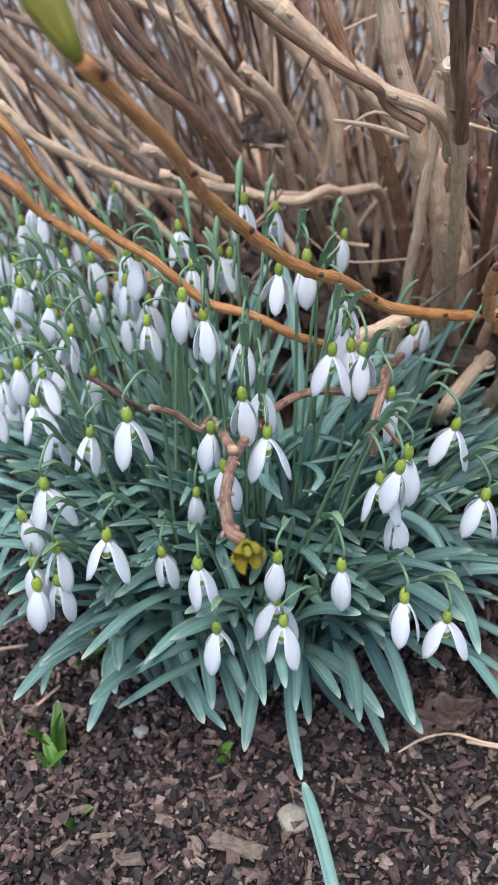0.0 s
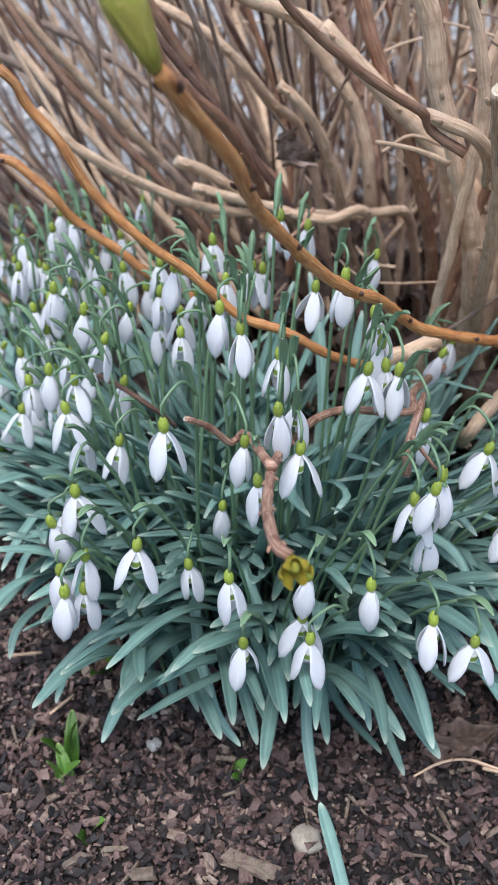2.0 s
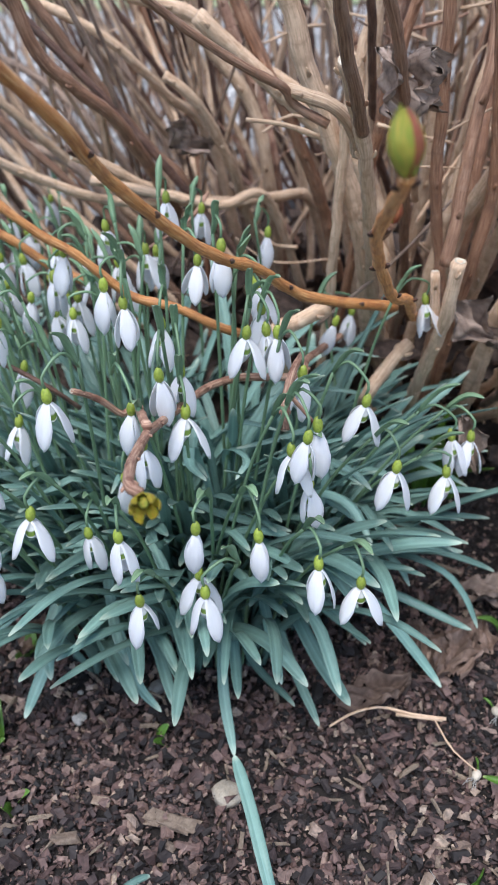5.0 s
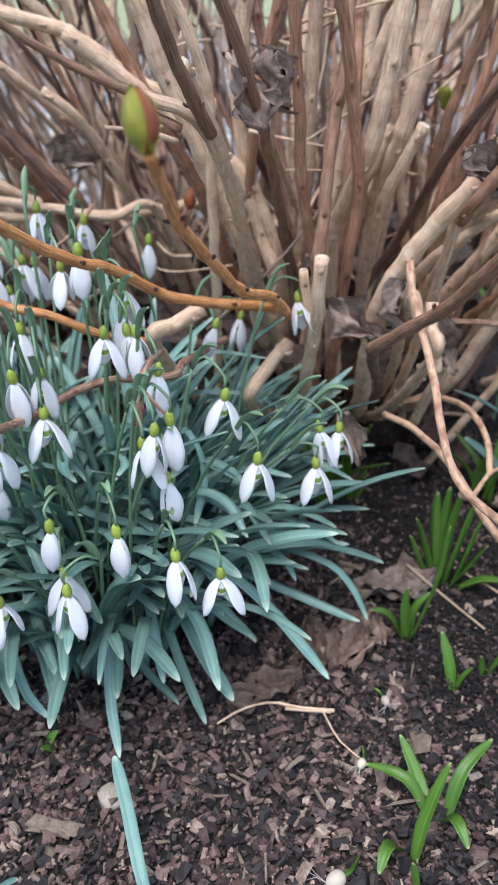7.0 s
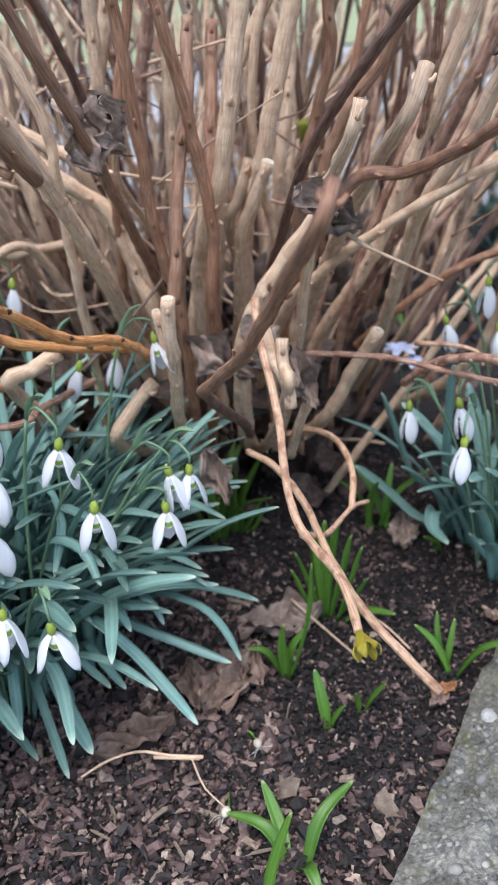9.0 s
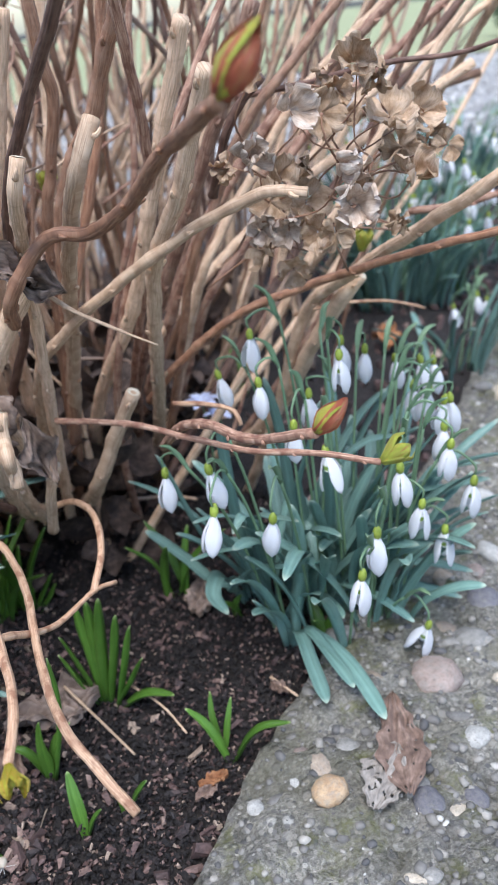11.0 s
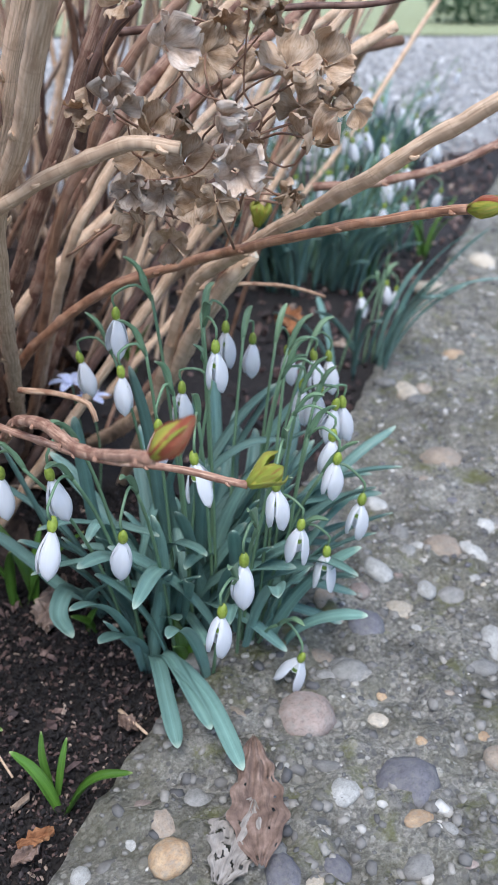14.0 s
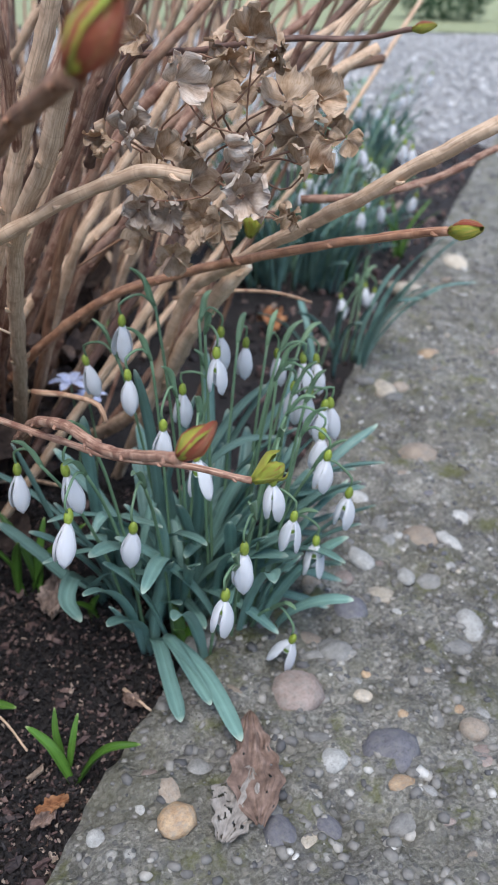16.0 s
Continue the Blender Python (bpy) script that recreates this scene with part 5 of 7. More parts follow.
def traced_leaf(points, width, clump):
    """A single strap leaf that arches through the points, from its foot to its tip."""
    foot = points[0]
    root = leaf_tuft(foot[0], foot[1], clump)
    rest = [np.array(p) - np.array([foot[0], foot[1], root.matrix_world.translation.z]) for p in points[1:]]
    v, f, u = blade([np.zeros(3)] + rest, width, 22, 0.0012, plant_rng.uniform(0.2, 0.5), 5, 0.6, (plant_rng.normal(0, 0.15), plant_rng.normal(0, 0.15), 1.0), 0.82)
    part_of("leaf", mesh_of("leaf", v, f, LEAF, u), root)


def leaf_fountain(count, seed, clump, centre, spread, lengths, ends, lean=(0.0, 0.0), steep=(4, 26)):
    """Tufts of leaves that rise from the clump and bow outwards on all sides."""
    rng = np.random.default_rng(seed)
    for i in range(count):
        a, q = rng.uniform(0, 2 * math.pi), math.sqrt(rng.random())
        root = leaf_tuft(centre[0] + spread[0] * q * math.cos(a), centre[1] + spread[1] * q * math.sin(a), clump)
        out = math.atan2(math.sin(a) * q + lean[1] + rng.normal(0, 0.3), math.cos(a) * q + lean[0] + rng.normal(0, 0.3))
        for k in range(3):
            b = out + (k - 1) * rng.uniform(0.5, 1.1)
            fountain_leaf(root, (0.004 * math.cos(b), 0.004 * math.sin(b)), b, rng.uniform(*lengths), rng.uniform(*steep), rng.uniform(*ends) * (0.75 + 0.25 * q), rng, rng.uniform(*clump[5]))


def snowdrop(head, base, spread, size, turn, clump=left, leaves=2, reach=1.0):
    """A flowering plant: head is where the petals meet the ovary, base its foot in the soil."""
    group, label, centre = clump[:3]
    rng = plant_rng
    bz = soil_height(*base) - 0.002
    root = tagged(new("snowdrop"), label, "snowdrop", group)
    root.matrix_world = pose(base[0], base[1], bz)
    h = np.array(head) - (base[0], base[1], bz)
    out = np.array(head[:2]) - centre
    out = out / (np.linalg.norm(out) + 1e-6) + rng.normal(0, 0.35, 2)
    out = np.array([*(out / np.linalg.norm(out)), 0.0])
    top = h + (0, 0, 0.0072 * size)
    droop = rng.uniform(0.012, 0.022)
    apex = top - out * droop + np.array([0, 0, rng.uniform(0.002, 0.010)])
    # the stalk rises, leans outwards and carries a thin arching flower stalk
    shin = np.array([apex[0] * 0.30, apex[1] * 0.30, apex[2] * 0.45])
    knee = np.array([apex[0] * 0.68, apex[1] * 0.68, apex[2] * 0.80])
    stalk = tube([(0, 0, 0), shin, knee, apex], 0.0011 * size, 0.0009 * size, 7, 0.012)
    over = apex + out * droop * 0.45 + np.array([0, 0, rng.uniform(0.004, 0.008)])
    bow = top + out * 0.001 + np.array([0, 0, 0.006])
    thread = tube([apex - (knee - apex) * -0.02, over, bow, top - (0, 0, 0.001)], 0.00085, 0.0007, 6, 0.003)
    v, f, u = joined(stalk, thread)
    part_of("stem", mesh_of("stem", v, f, STEM, u), root)
    lift = np.array([0, 0, 1.0])
    end = apex + (apex - knee) / np.linalg.norm(apex - knee) * 0.014 + out * 0.012 + lift * rng.uniform(-0.002, 0.010)
    v, f, u = blade([apex - (apex - knee) * 0.06, apex + (end - apex) * 0.5 + lift * 0.004, end], 0.0042, 9, 0.0012, 0.7, 5, 0.5, out * 0.4 + lift)
    part_of("spathe", mesh_of("spathe", v, f, STEM, u), root)
    i = int(np.argmin([abs(a - spread) for a in SPREADS]))
    nod = Vector((out[1], -out[0], 0))
    head_m = Matrix.Translation(h) @ Matrix.Rotation(rng.normal(0, 0.10), 4, nod) @ pose(0, 0, 0, rng.normal(0, 4), rng.normal(0, 4), turn) @ Matrix.Scale(size, 4)
    ovary = part_of("ovary", OVARY_ME, root, head_m, "olive-green ovary above the petals")
    for q in range(3):
        j = min(len(SPREADS) - 1, max(0, i + int(rng.integers(-1, 2)))) if spread > 0.2 else i
        part_of("petal", PETALS[j][q], ovary, pose(0, 0, 0, 0, 0, 120 * q + rng.uniform(-8, 8)), "white outer petal")
    part_of("inner_petals", INNER_ME, ovary, None, "short inner petals with a green mark")
    for q in range(1 if clump is right else leaves):
        a = math.atan2(out[1], out[0]) + rng.normal(0, 0.8)
        fountain_leaf(root, (0.004 * math.cos(a), 0.004 * math.sin(a)), a, rng.uniform(0.7, 1.15) * clump[3] * reach, rng.uniform(4, 22), rng.uniform(*clump[4]), rng, rng.uniform(*clump[5]))


snowdrop((-0.045, 0.502, 0.240), (-0.028, 0.495), 0.26, 1.04, 93)
snowdrop((0.013, 0.549, 0.236), (0.011, 0.570), 0.23, 1.04, 88)
snowdrop((-0.006, 0.485, 0.261), (-0.008, 0.470), 0.21, 1.00, 92)
snowdrop((0.056, 0.529, 0.225), (0.066, 0.544), 0.10, 1.03, 47)
snowdrop((0.012, 0.423, 0.244), (-0.005, 0.443), 0.35, 0.94, 33)
snowdrop((0.025, 0.405, 0.257), (0.024, 0.438), 0.16, 1.05, 44)
snowdrop((-0.036, 0.402, 0.239), (-0.025, 0.431), 0.14, 1.04, 9)
snowdrop((-0.025, 0.387, 0.235), (-0.008, 0.411), 0.30, 0.96, 51)
snowdrop((-0.058, 0.427, 0.214), (-0.053, 0.435), 0.22, 0.94, 82)
snowdrop((-0.072, 0.456, 0.225), (-0.039, 0.459), 0.16, 0.99, 101)
snowdrop((-0.111, 0.434, 0.222), (-0.086, 0.460), 0.10, 1.02, 32)
snowdrop((-0.097, 0.413, 0.215), (-0.055, 0.429), 0.22, 0.94, 87)
snowdrop((-0.134, 0.465, 0.221), (-0.096, 0.478), 0.14, 1.02, 77)
snowdrop((-0.102, 0.518, 0.215), (-0.072, 0.493), 0.20, 1.03, 73)
snowdrop((-0.147, 0.582, 0.224), (-0.134, 0.599), 0.27, 0.94, 46)
snowdrop((-0.134, 0.581, 0.201), (-0.126, 0.601), 0.17, 1.04, 97)
snowdrop((-0.175, 0.623, 0.188), (-0.174, 0.625), 0.14, 0.95, 49)
snowdrop((-0.180, 0.587, 0.195), (-0.158, 0.584), 0.11, 1.05, 57)
snowdrop((-0.130, 0.422, 0.191), (-0.084, 0.436), 0.15, 1.01, 41)
snowdrop((-0.111, 0.400, 0.197), (-0.075, 0.411), 0.40, 0.94, 74)
snowdrop((-0.115, 0.393, 0.184), (-0.065, 0.410), 0.45, 1.04, 91)
snowdrop((-0.155, 0.444, 0.153), (-0.102, 0.442), 0.60, 0.97, 82)
snowdrop((-0.087, 0.385, 0.170), (-0.042, 0.426), 0.30, 0.99, 87)
snowdrop((-0.021, 0.344, 0.198), (-0.022, 0.401), 0.13, 0.98, 5)
snowdrop((-0.014, 0.321, 0.192), (0.003, 0.407), 0.23, 0.99, 100)
snowdrop((-0.006, 0.343, 0.216), (0.001, 0.415), 0.17, 1.03, 39)
snowdrop((0.003, 0.363, 0.208), (0.002, 0.419), 0.25, 0.98, 86)
snowdrop((0.005, 0.344, 0.195), (0.006, 0.410), 0.35, 1.04, 108)
snowdrop((-0.006, 0.378, 0.227), (-0.006, 0.407), 0.21, 0.97, 61)
snowdrop((0.036, 0.371, 0.224), (0.017, 0.427), 0.40, 1.01, 96)
snowdrop((0.045, 0.395, 0.227), (0.034, 0.417), 0.27, 1.04, 9)
snowdrop((0.052, 0.377, 0.221), (0.021, 0.422), 0.40, 1.03, 21)
snowdrop((0.044, 0.421, 0.231), (0.023, 0.443), 0.24, 1.02, 94)
snowdrop((0.062, 0.353, 0.210), (0.031, 0.407), 0.22, 1.03, 69)
snowdrop((0.094, 0.352, 0.194), (0.048, 0.394), 0.35, 0.99, 94)
snowdrop((0.060, 0.304, 0.203), (0.029, 0.371), 0.19, 0.96, 113)
snowdrop((0.054, 0.311, 0.192), (0.011, 0.383), 0.50, 0.96, 74)
snowdrop((0.067, 0.322, 0.198), (0.032, 0.396), 0.15, 1.04, 34)
snowdrop((0.063, 0.315, 0.171), (0.011, 0.387), 0.16, 0.99, 61)
snowdrop((-0.032, 0.374, 0.139), (-0.025, 0.406), 0.10, 0.95, 57)
snowdrop((-0.098, 0.329, 0.177), (-0.052, 0.392), 0.50, 1.05, 114)
snowdrop((-0.109, 0.325, 0.162), (-0.055, 0.391), 0.13, 1.01, 49)
snowdrop((-0.067, 0.305, 0.166), (-0.036, 0.399), 0.40, 1.01, 90)
snowdrop((-0.046, 0.328, 0.137), (-0.040, 0.398), 0.22, 0.96, 89)
snowdrop((-0.025, 0.288, 0.164), (-0.006, 0.373), 0.19, 0.96, 105)
snowdrop((0.009, 0.292, 0.164), (0.014, 0.391), 0.08, 0.97, 26)
snowdrop((-0.018, 0.284, 0.130), (0.000, 0.374), 0.30, 0.98, 11)
snowdrop((0.009, 0.305, 0.127), (-0.001, 0.374), 0.75, 0.99, 90)
snowdrop((0.065, 0.287, 0.145), (0.036, 0.386), 0.30, 1.00, 115)
snowdrop((-0.099, 0.296, 0.145), (-0.062, 0.374), 0.13, 1.05, 14)
snowdrop((-0.093, 0.308, 0.137), (-0.058, 0.390), 0.19, 1.01, 89)
snowdrop((0.095, 0.478, 0.183), (0.063, 0.467), 0.10, 0.98, 18)
snowdrop((-0.113, 0.691, 0.208), (-0.115, 0.700), 0.19, 0.98, 86)
snowdrop((-0.021, 0.492, 0.228), (-0.025, 0.480), 0.28, 1.04, 87)
snowdrop((-0.036, 0.473, 0.227), (-0.041, 0.479), 0.19, 1.00, 77)
snowdrop((0.012, 0.290, 0.128), (0.013, 0.374), 0.42, 1.03, 76)
snowdrop((-0.063, 0.447, 0.243), (-0.049, 0.464), 0.11, 1.03, 22)
snowdrop((-0.092, 0.311, 0.154), (-0.057, 0.396), 0.28, 0.96, 73)
snowdrop((0.085, 0.287, 0.133), (0.039, 0.376), 0.62, 0.96, 92)
snowdrop((0.038, 0.299, 0.153), (0.006, 0.392), 0.10, 1.01, 22)
snowdrop((-0.056, 0.327, 0.215), (-0.047, 0.402), 0.38, 1.05, 119)
snowdrop((0.108, 0.334, 0.166), (0.041, 0.404), 0.25, 1.02, 99)
snowdrop((0.142, 0.361, 0.144), (0.060, 0.425), 0.40, 1.01, 101)
snowdrop((0.157, 0.374, 0.158), (0.060, 0.408), 0.40, 0.95, 108)
snowdrop((0.146, 0.455, 0.205), (0.089, 0.466), 0.28, 0.95, 81)
snowdrop((0.047, 0.385, 0.219), (0.015, 0.419), 0.20, 1.04, 80)
snowdrop((-0.062, 0.470, 0.207), (-0.041, 0.461), 0.25, 1.00, 81)
snowdrop((-0.053, 0.480, 0.216), (-0.045, 0.470), 0.25, 0.96, 86)
snowdrop((-0.108, 0.430, 0.190), (-0.066, 0.431), 0.12, 1.01, 22)
snowdrop((-0.091, 0.430, 0.181), (-0.068, 0.455), 0.20, 0.98, 64)
snowdrop((-0.112, 0.410, 0.156), (-0.087, 0.420), 0.29, 1.01, 94)
snowdrop((-0.146, 0.500, 0.200), (-0.106, 0.501), 0.23, 1.03, 79)
snowdrop((-0.138, 0.520, 0.203), (-0.097, 0.494), 0.22, 0.98, 79)
snowdrop((-0.015, 0.500, 0.224), (-0.024, 0.497), 0.23, 1.03, 101)
snowdrop((-0.107, 0.345, 0.154), (-0.056, 0.407), 0.25, 0.98, 74)
snowdrop((-0.107, 0.320, 0.137), (-0.073, 0.384), 0.11, 1.04, 113)
snowdrop((-0.162, 0.560, 0.197), (-0.171, 0.567), 0.28, 1.01, 93)
snowdrop((-0.114, 0.620, 0.197), (-0.111, 0.616), 0.13, 0.96, 14)
snowdrop((-0.126, 0.600, 0.219), (-0.110, 0.597), 0.15, 0.97, 45)
snowdrop((-0.173, 0.660, 0.205), (-0.177, 0.661), 0.15, 0.99, 78)
snowdrop((-0.178, 0.550, 0.201), (-0.175, 0.571), 0.24, 1.01, 97)
snowdrop((-0.077, 0.500, 0.226), (-0.038, 0.475), 0.23, 0.97, 88)
snowdrop((-0.277, 0.900, 0.134), (-0.275, 0.893), 0.15, 0.95, 16)
snowdrop((0.146, 0.372, 0.160), (0.065, 0.433), 0.17, 0.97, 84)
snowdrop((0.115, 0.537, 0.165), (0.117, 0.535), 0.15, 1.01, 64)
snowdrop((-0.165, 0.600, 0.212), (-0.146, 0.612), 0.19, 1.05, 115)
snowdrop((-0.146, 0.580, 0.207), (-0.143, 0.574), 0.21, 1.05, 100)
snowdrop((-0.125, 0.550, 0.206), (-0.125, 0.545), 0.11, 1.04, 98)
snowdrop((-0.162, 0.520, 0.185), (-0.118, 0.491), 0.11, 0.98, 32)
snowdrop((-0.150, 0.500, 0.179), (-0.110, 0.479), 0.18, 0.97, 11)
snowdrop((-0.130, 0.470, 0.178), (-0.094, 0.468), 0.18, 1.00, 99)
snowdrop((-0.150, 0.450, 0.169), (-0.102, 0.444), 0.21, 1.04, 96)
snowdrop((-0.133, 0.440, 0.166), (-0.101, 0.451), 0.20, 1.00, 81)
snowdrop((-0.118, 0.530, 0.194), (-0.110, 0.544), 0.28, 0.97, 95)
snowdrop((-0.097, 0.500, 0.196), (-0.075, 0.481), 0.12, 1.02, 16)
snowdrop((-0.093, 0.550, 0.190), (-0.080, 0.552), 0.13, 0.95, 30)
snowdrop((-0.125, 0.500, 0.185), (-0.083, 0.489), 0.15, 0.95, 39)
snowdrop((-0.157, 0.660, 0.203), (-0.145, 0.654), 0.14, 0.97, 22)
snowdrop((-0.120, 0.620, 0.202), (-0.118, 0.622), 0.25, 1.00, 37)
snowdrop((-0.076, 0.470, 0.198), (-0.046, 0.476), 0.21, 0.99, 119)
snowdrop((-0.078, 0.520, 0.187), (-0.045, 0.505), 0.15, 1.03, 104)
snowdrop((-0.068, 0.550, 0.203), (-0.069, 0.547), 0.11, 0.96, 27)
snowdrop((-0.162, 0.480, 0.172), (-0.111, 0.461), 0.25, 1.00, 113)
snowdrop((-0.193, 0.620, 0.196), (-0.199, 0.617), 0.17, 1.03, 17)
snowdrop((-0.038, 0.520, 0.200), (-0.029, 0.495), 0.17, 0.94, 82)
snowdrop((0.482, 0.542, 0.150), (0.447, 0.502), 0.16, 0.97, 37, right)
snowdrop((0.485, 0.502, 0.163), (0.432, 0.478), 0.14, 1.00, 39, right)
snowdrop((0.503, 0.522, 0.152), (0.444, 0.489), 0.16, 1.01, 31, right)
snowdrop((0.467, 0.472, 0.159), (0.439, 0.483), 0.12, 1.01, 55, right)
snowdrop((0.473, 0.462, 0.160), (0.445, 0.463), 0.14, 1.00, 59, right)
snowdrop((0.479, 0.452, 0.155), (0.447, 0.463), 0.12, 1.00, 9, right)
snowdrop((0.486, 0.457, 0.153), (0.454, 0.462), 0.10, 1.00, 53, right)
snowdrop((0.468, 0.427, 0.150), (0.426, 0.453), 0.12, 1.04, 14, right)
snowdrop((0.460, 0.401, 0.152), (0.443, 0.436), 0.12, 0.96, 42, right, 1, 0.6)
snowdrop((0.481, 0.412, 0.117), (0.438, 0.455), 0.12, 1.03, 45, right)
snowdrop((0.441, 0.397, 0.118), (0.433, 0.439), 0.18, 0.97, 69, right)
snowdrop((0.463, 0.412, 0.086), (0.426, 0.437), 0.20, 1.01, 65, right)
snowdrop((0.401, 0.363, 0.128), (0.418, 0.434), 0.16, 1.03, 15, right)
snowdrop((0.385, 0.343, 0.118), (0.400, 0.422), 0.13, 0.98, 50, right)
snowdrop((0.443, 0.392, 0.032), (0.431, 0.440), 0.28, 1.00, 52, right)
snowdrop((0.422, 0.382, 0.154), (0.422, 0.441), 0.15, 1.01, 60, right)
snowdrop((0.392, 0.422, 0.150), (0.412, 0.462), 0.30, 1.04, 48, right)
snowdrop((0.376, 0.432, 0.166), (0.398, 0.461), 0.14, 0.99, 25, right)
snowdrop((0.397, 0.472, 0.166), (0.394, 0.467), 0.14, 0.99, 47, right)
snowdrop((0.363, 0.459, 0.185), (0.391, 0.475), 0.16, 0.95, 9, right)
snowdrop((0.348, 0.515, 0.171), (0.392, 0.494), 0.14, 0.95, 33, right)
snowdrop((0.366, 0.489, 0.205), (0.401, 0.474), 0.18, 0.98, 27, right)
snowdrop((0.407, 0.437, 0.203), (0.413, 0.458), 0.12, 0.96, 56, right)
snowdrop((0.452, 0.522, 0.169), (0.426, 0.487), 0.12, 1.00, 28, right)
snowdrop((0.435, 0.522, 0.178), (0.419, 0.488), 0.14, 1.03, 62, right)
snowdrop((0.321, 0.409, 0.160), (0.365, 0.442), 0.16, 1.01, 45, right)
snowdrop((0.318, 0.392, 0.143), (0.367, 0.449), 0.12, 1.03, 32, right)
snowdrop((0.349, 0.385, 0.136), (0.383, 0.442), 0.12, 1.00, 16, right)
snowdrop((0.298, 0.436, 0.148), (0.360, 0.459), 0.12, 0.99, 40, right)


snowdrop((-0.244, 0.700, 0.161), (-0.218, 0.709), 0.28, 0.96, 112)
snowdrop((-0.228, 0.680, 0.161), (-0.208, 0.690), 0.20, 0.97, 93)
snowdrop((-0.220, 0.680, 0.158), (-0.200, 0.691), 0.20, 0.99, 104)
snowdrop((-0.225, 0.620, 0.141), (-0.193, 0.633), 0.28, 0.98, 113)
snowdrop((-0.208, 0.585, 0.126), (-0.189, 0.602), 0.20, 1.00, 24)
snowdrop((-0.195, 0.530, 0.128), (-0.169, 0.536), 0.12, 0.96, 78)
snowdrop((-0.186, 0.505, 0.114), (-0.147, 0.504), 0.28, 1.04, 60)
snowdrop((-0.162, 0.490, 0.132), (-0.127, 0.487), 0.12, 1.01, 62)
snowdrop((-0.148, 0.500, 0.151), (-0.127, 0.516), 0.12, 1.03, 34)
snowdrop((-0.167, 0.660, 0.177), (-0.131, 0.664), 0.12, 0.97, 57)
snowdrop((-0.199, 0.680, 0.155), (-0.163, 0.689), 0.20, 0.99, 25)
snowdrop((-0.138, 0.660, 0.183), (-0.112, 0.666), 0.28, 1.04, 29)
traced_leaf([(-0.054, 0.412, 0.0), (-0.064, 0.400, 0.039), (-0.078, 0.384, 0.059), (-0.105, 0.364, 0.052), (-0.120, 0.351, 0.042), (-0.130, 0.341, 0.035)], 0.0064, left)
traced_leaf([(-0.053, 0.413, 0.0), (-0.062, 0.401, 0.040), (-0.075, 0.385, 0.061), (-0.102, 0.368, 0.053), (-0.117, 0.355, 0.039), (-0.125, 0.343, 0.020)], 0.0066, left)
traced_leaf([(-0.044, 0.409, 0.0), (-0.055, 0.395, 0.042), (-0.070, 0.376, 0.064), (-0.078, 0.362, 0.059), (-0.081, 0.343, 0.048), (-0.078, 0.326, 0.040)], 0.0080, left)
traced_leaf([(-0.047, 0.407, 0.0), (-0.047, 0.392, 0.038), (-0.047, 0.371, 0.057), (-0.068, 0.356, 0.057), (-0.082, 0.338, 0.040), (-0.094, 0.317, 0.020)], 0.0076, left)
traced_leaf([(-0.078, 0.429, 0.0), (-0.097, 0.415, 0.037), (-0.124, 0.396, 0.056), (-0.140, 0.377, 0.060), (-0.148, 0.361, 0.057), (-0.149, 0.347, 0.050)], 0.0058, left)
traced_leaf([(-0.036, 0.410, 0.0), (-0.047, 0.397, 0.029), (-0.061, 0.379, 0.044), (-0.052, 0.353, 0.035), (-0.042, 0.332, 0.030)], 0.0054, left)
traced_leaf([(0.013, 0.409, 0.0), (-0.011, 0.395, 0.052), (-0.044, 0.375, 0.079), (-0.044, 0.354, 0.065), (-0.040, 0.338, 0.056), (-0.034, 0.325, 0.050)], 0.0066, left)
traced_leaf([(-0.032, 0.408, 0.0), (-0.039, 0.394, 0.036), (-0.049, 0.374, 0.054), (-0.039, 0.353, 0.035), (-0.031, 0.336, 0.021), (-0.018, 0.322, 0.015)], 0.0060, left)
traced_leaf([(0.018, 0.406, 0.0), (-0.002, 0.390, 0.034), (-0.030, 0.368, 0.052), (-0.019, 0.343, 0.043), (-0.009, 0.310, 0.032)], 0.0070, left)
traced_leaf([(0.019, 0.406, 0.0), (0.001, 0.389, 0.038), (-0.024, 0.367, 0.058), (-0.013, 0.335, 0.052), (-0.004, 0.308, 0.050)], 0.0066, left)
traced_leaf([(0.020, 0.405, 0.0), (0.006, 0.388, 0.043), (-0.014, 0.364, 0.065), (-0.007, 0.340, 0.064), (0.001, 0.304, 0.066)], 0.0064, left)
traced_leaf([(0.022, 0.405, 0.0), (0.021, 0.389, 0.035), (0.021, 0.366, 0.053), (0.014, 0.334, 0.058), (0.009, 0.306, 0.066)], 0.0060, left)
traced_leaf([(0.025, 0.402, 0.0), (0.022, 0.384, 0.034), (0.019, 0.358, 0.051), (0.018, 0.325, 0.029), (0.023, 0.292, 0.012)], 0.0062, left)
traced_leaf([(0.025, 0.403, 0.0), (0.025, 0.385, 0.036), (0.024, 0.360, 0.054), (0.025, 0.323, 0.050), (0.026, 0.296, 0.052)], 0.0062, left)
traced_leaf([(0.031, 0.406, 0.0), (0.030, 0.389, 0.028), (0.027, 0.367, 0.043), (0.036, 0.341, 0.030), (0.057, 0.308, 0.031)], 0.0060, left)
traced_leaf([(0.030, 0.406, 0.0), (0.035, 0.390, 0.043), (0.041, 0.368, 0.065), (0.046, 0.337, 0.053), (0.050, 0.311, 0.045)], 0.0062, left)
traced_leaf([(0.034, 0.405, 0.0), (0.041, 0.389, 0.027), (0.050, 0.366, 0.041), (0.059, 0.341, 0.027), (0.071, 0.307, 0.015)], 0.0056, left)
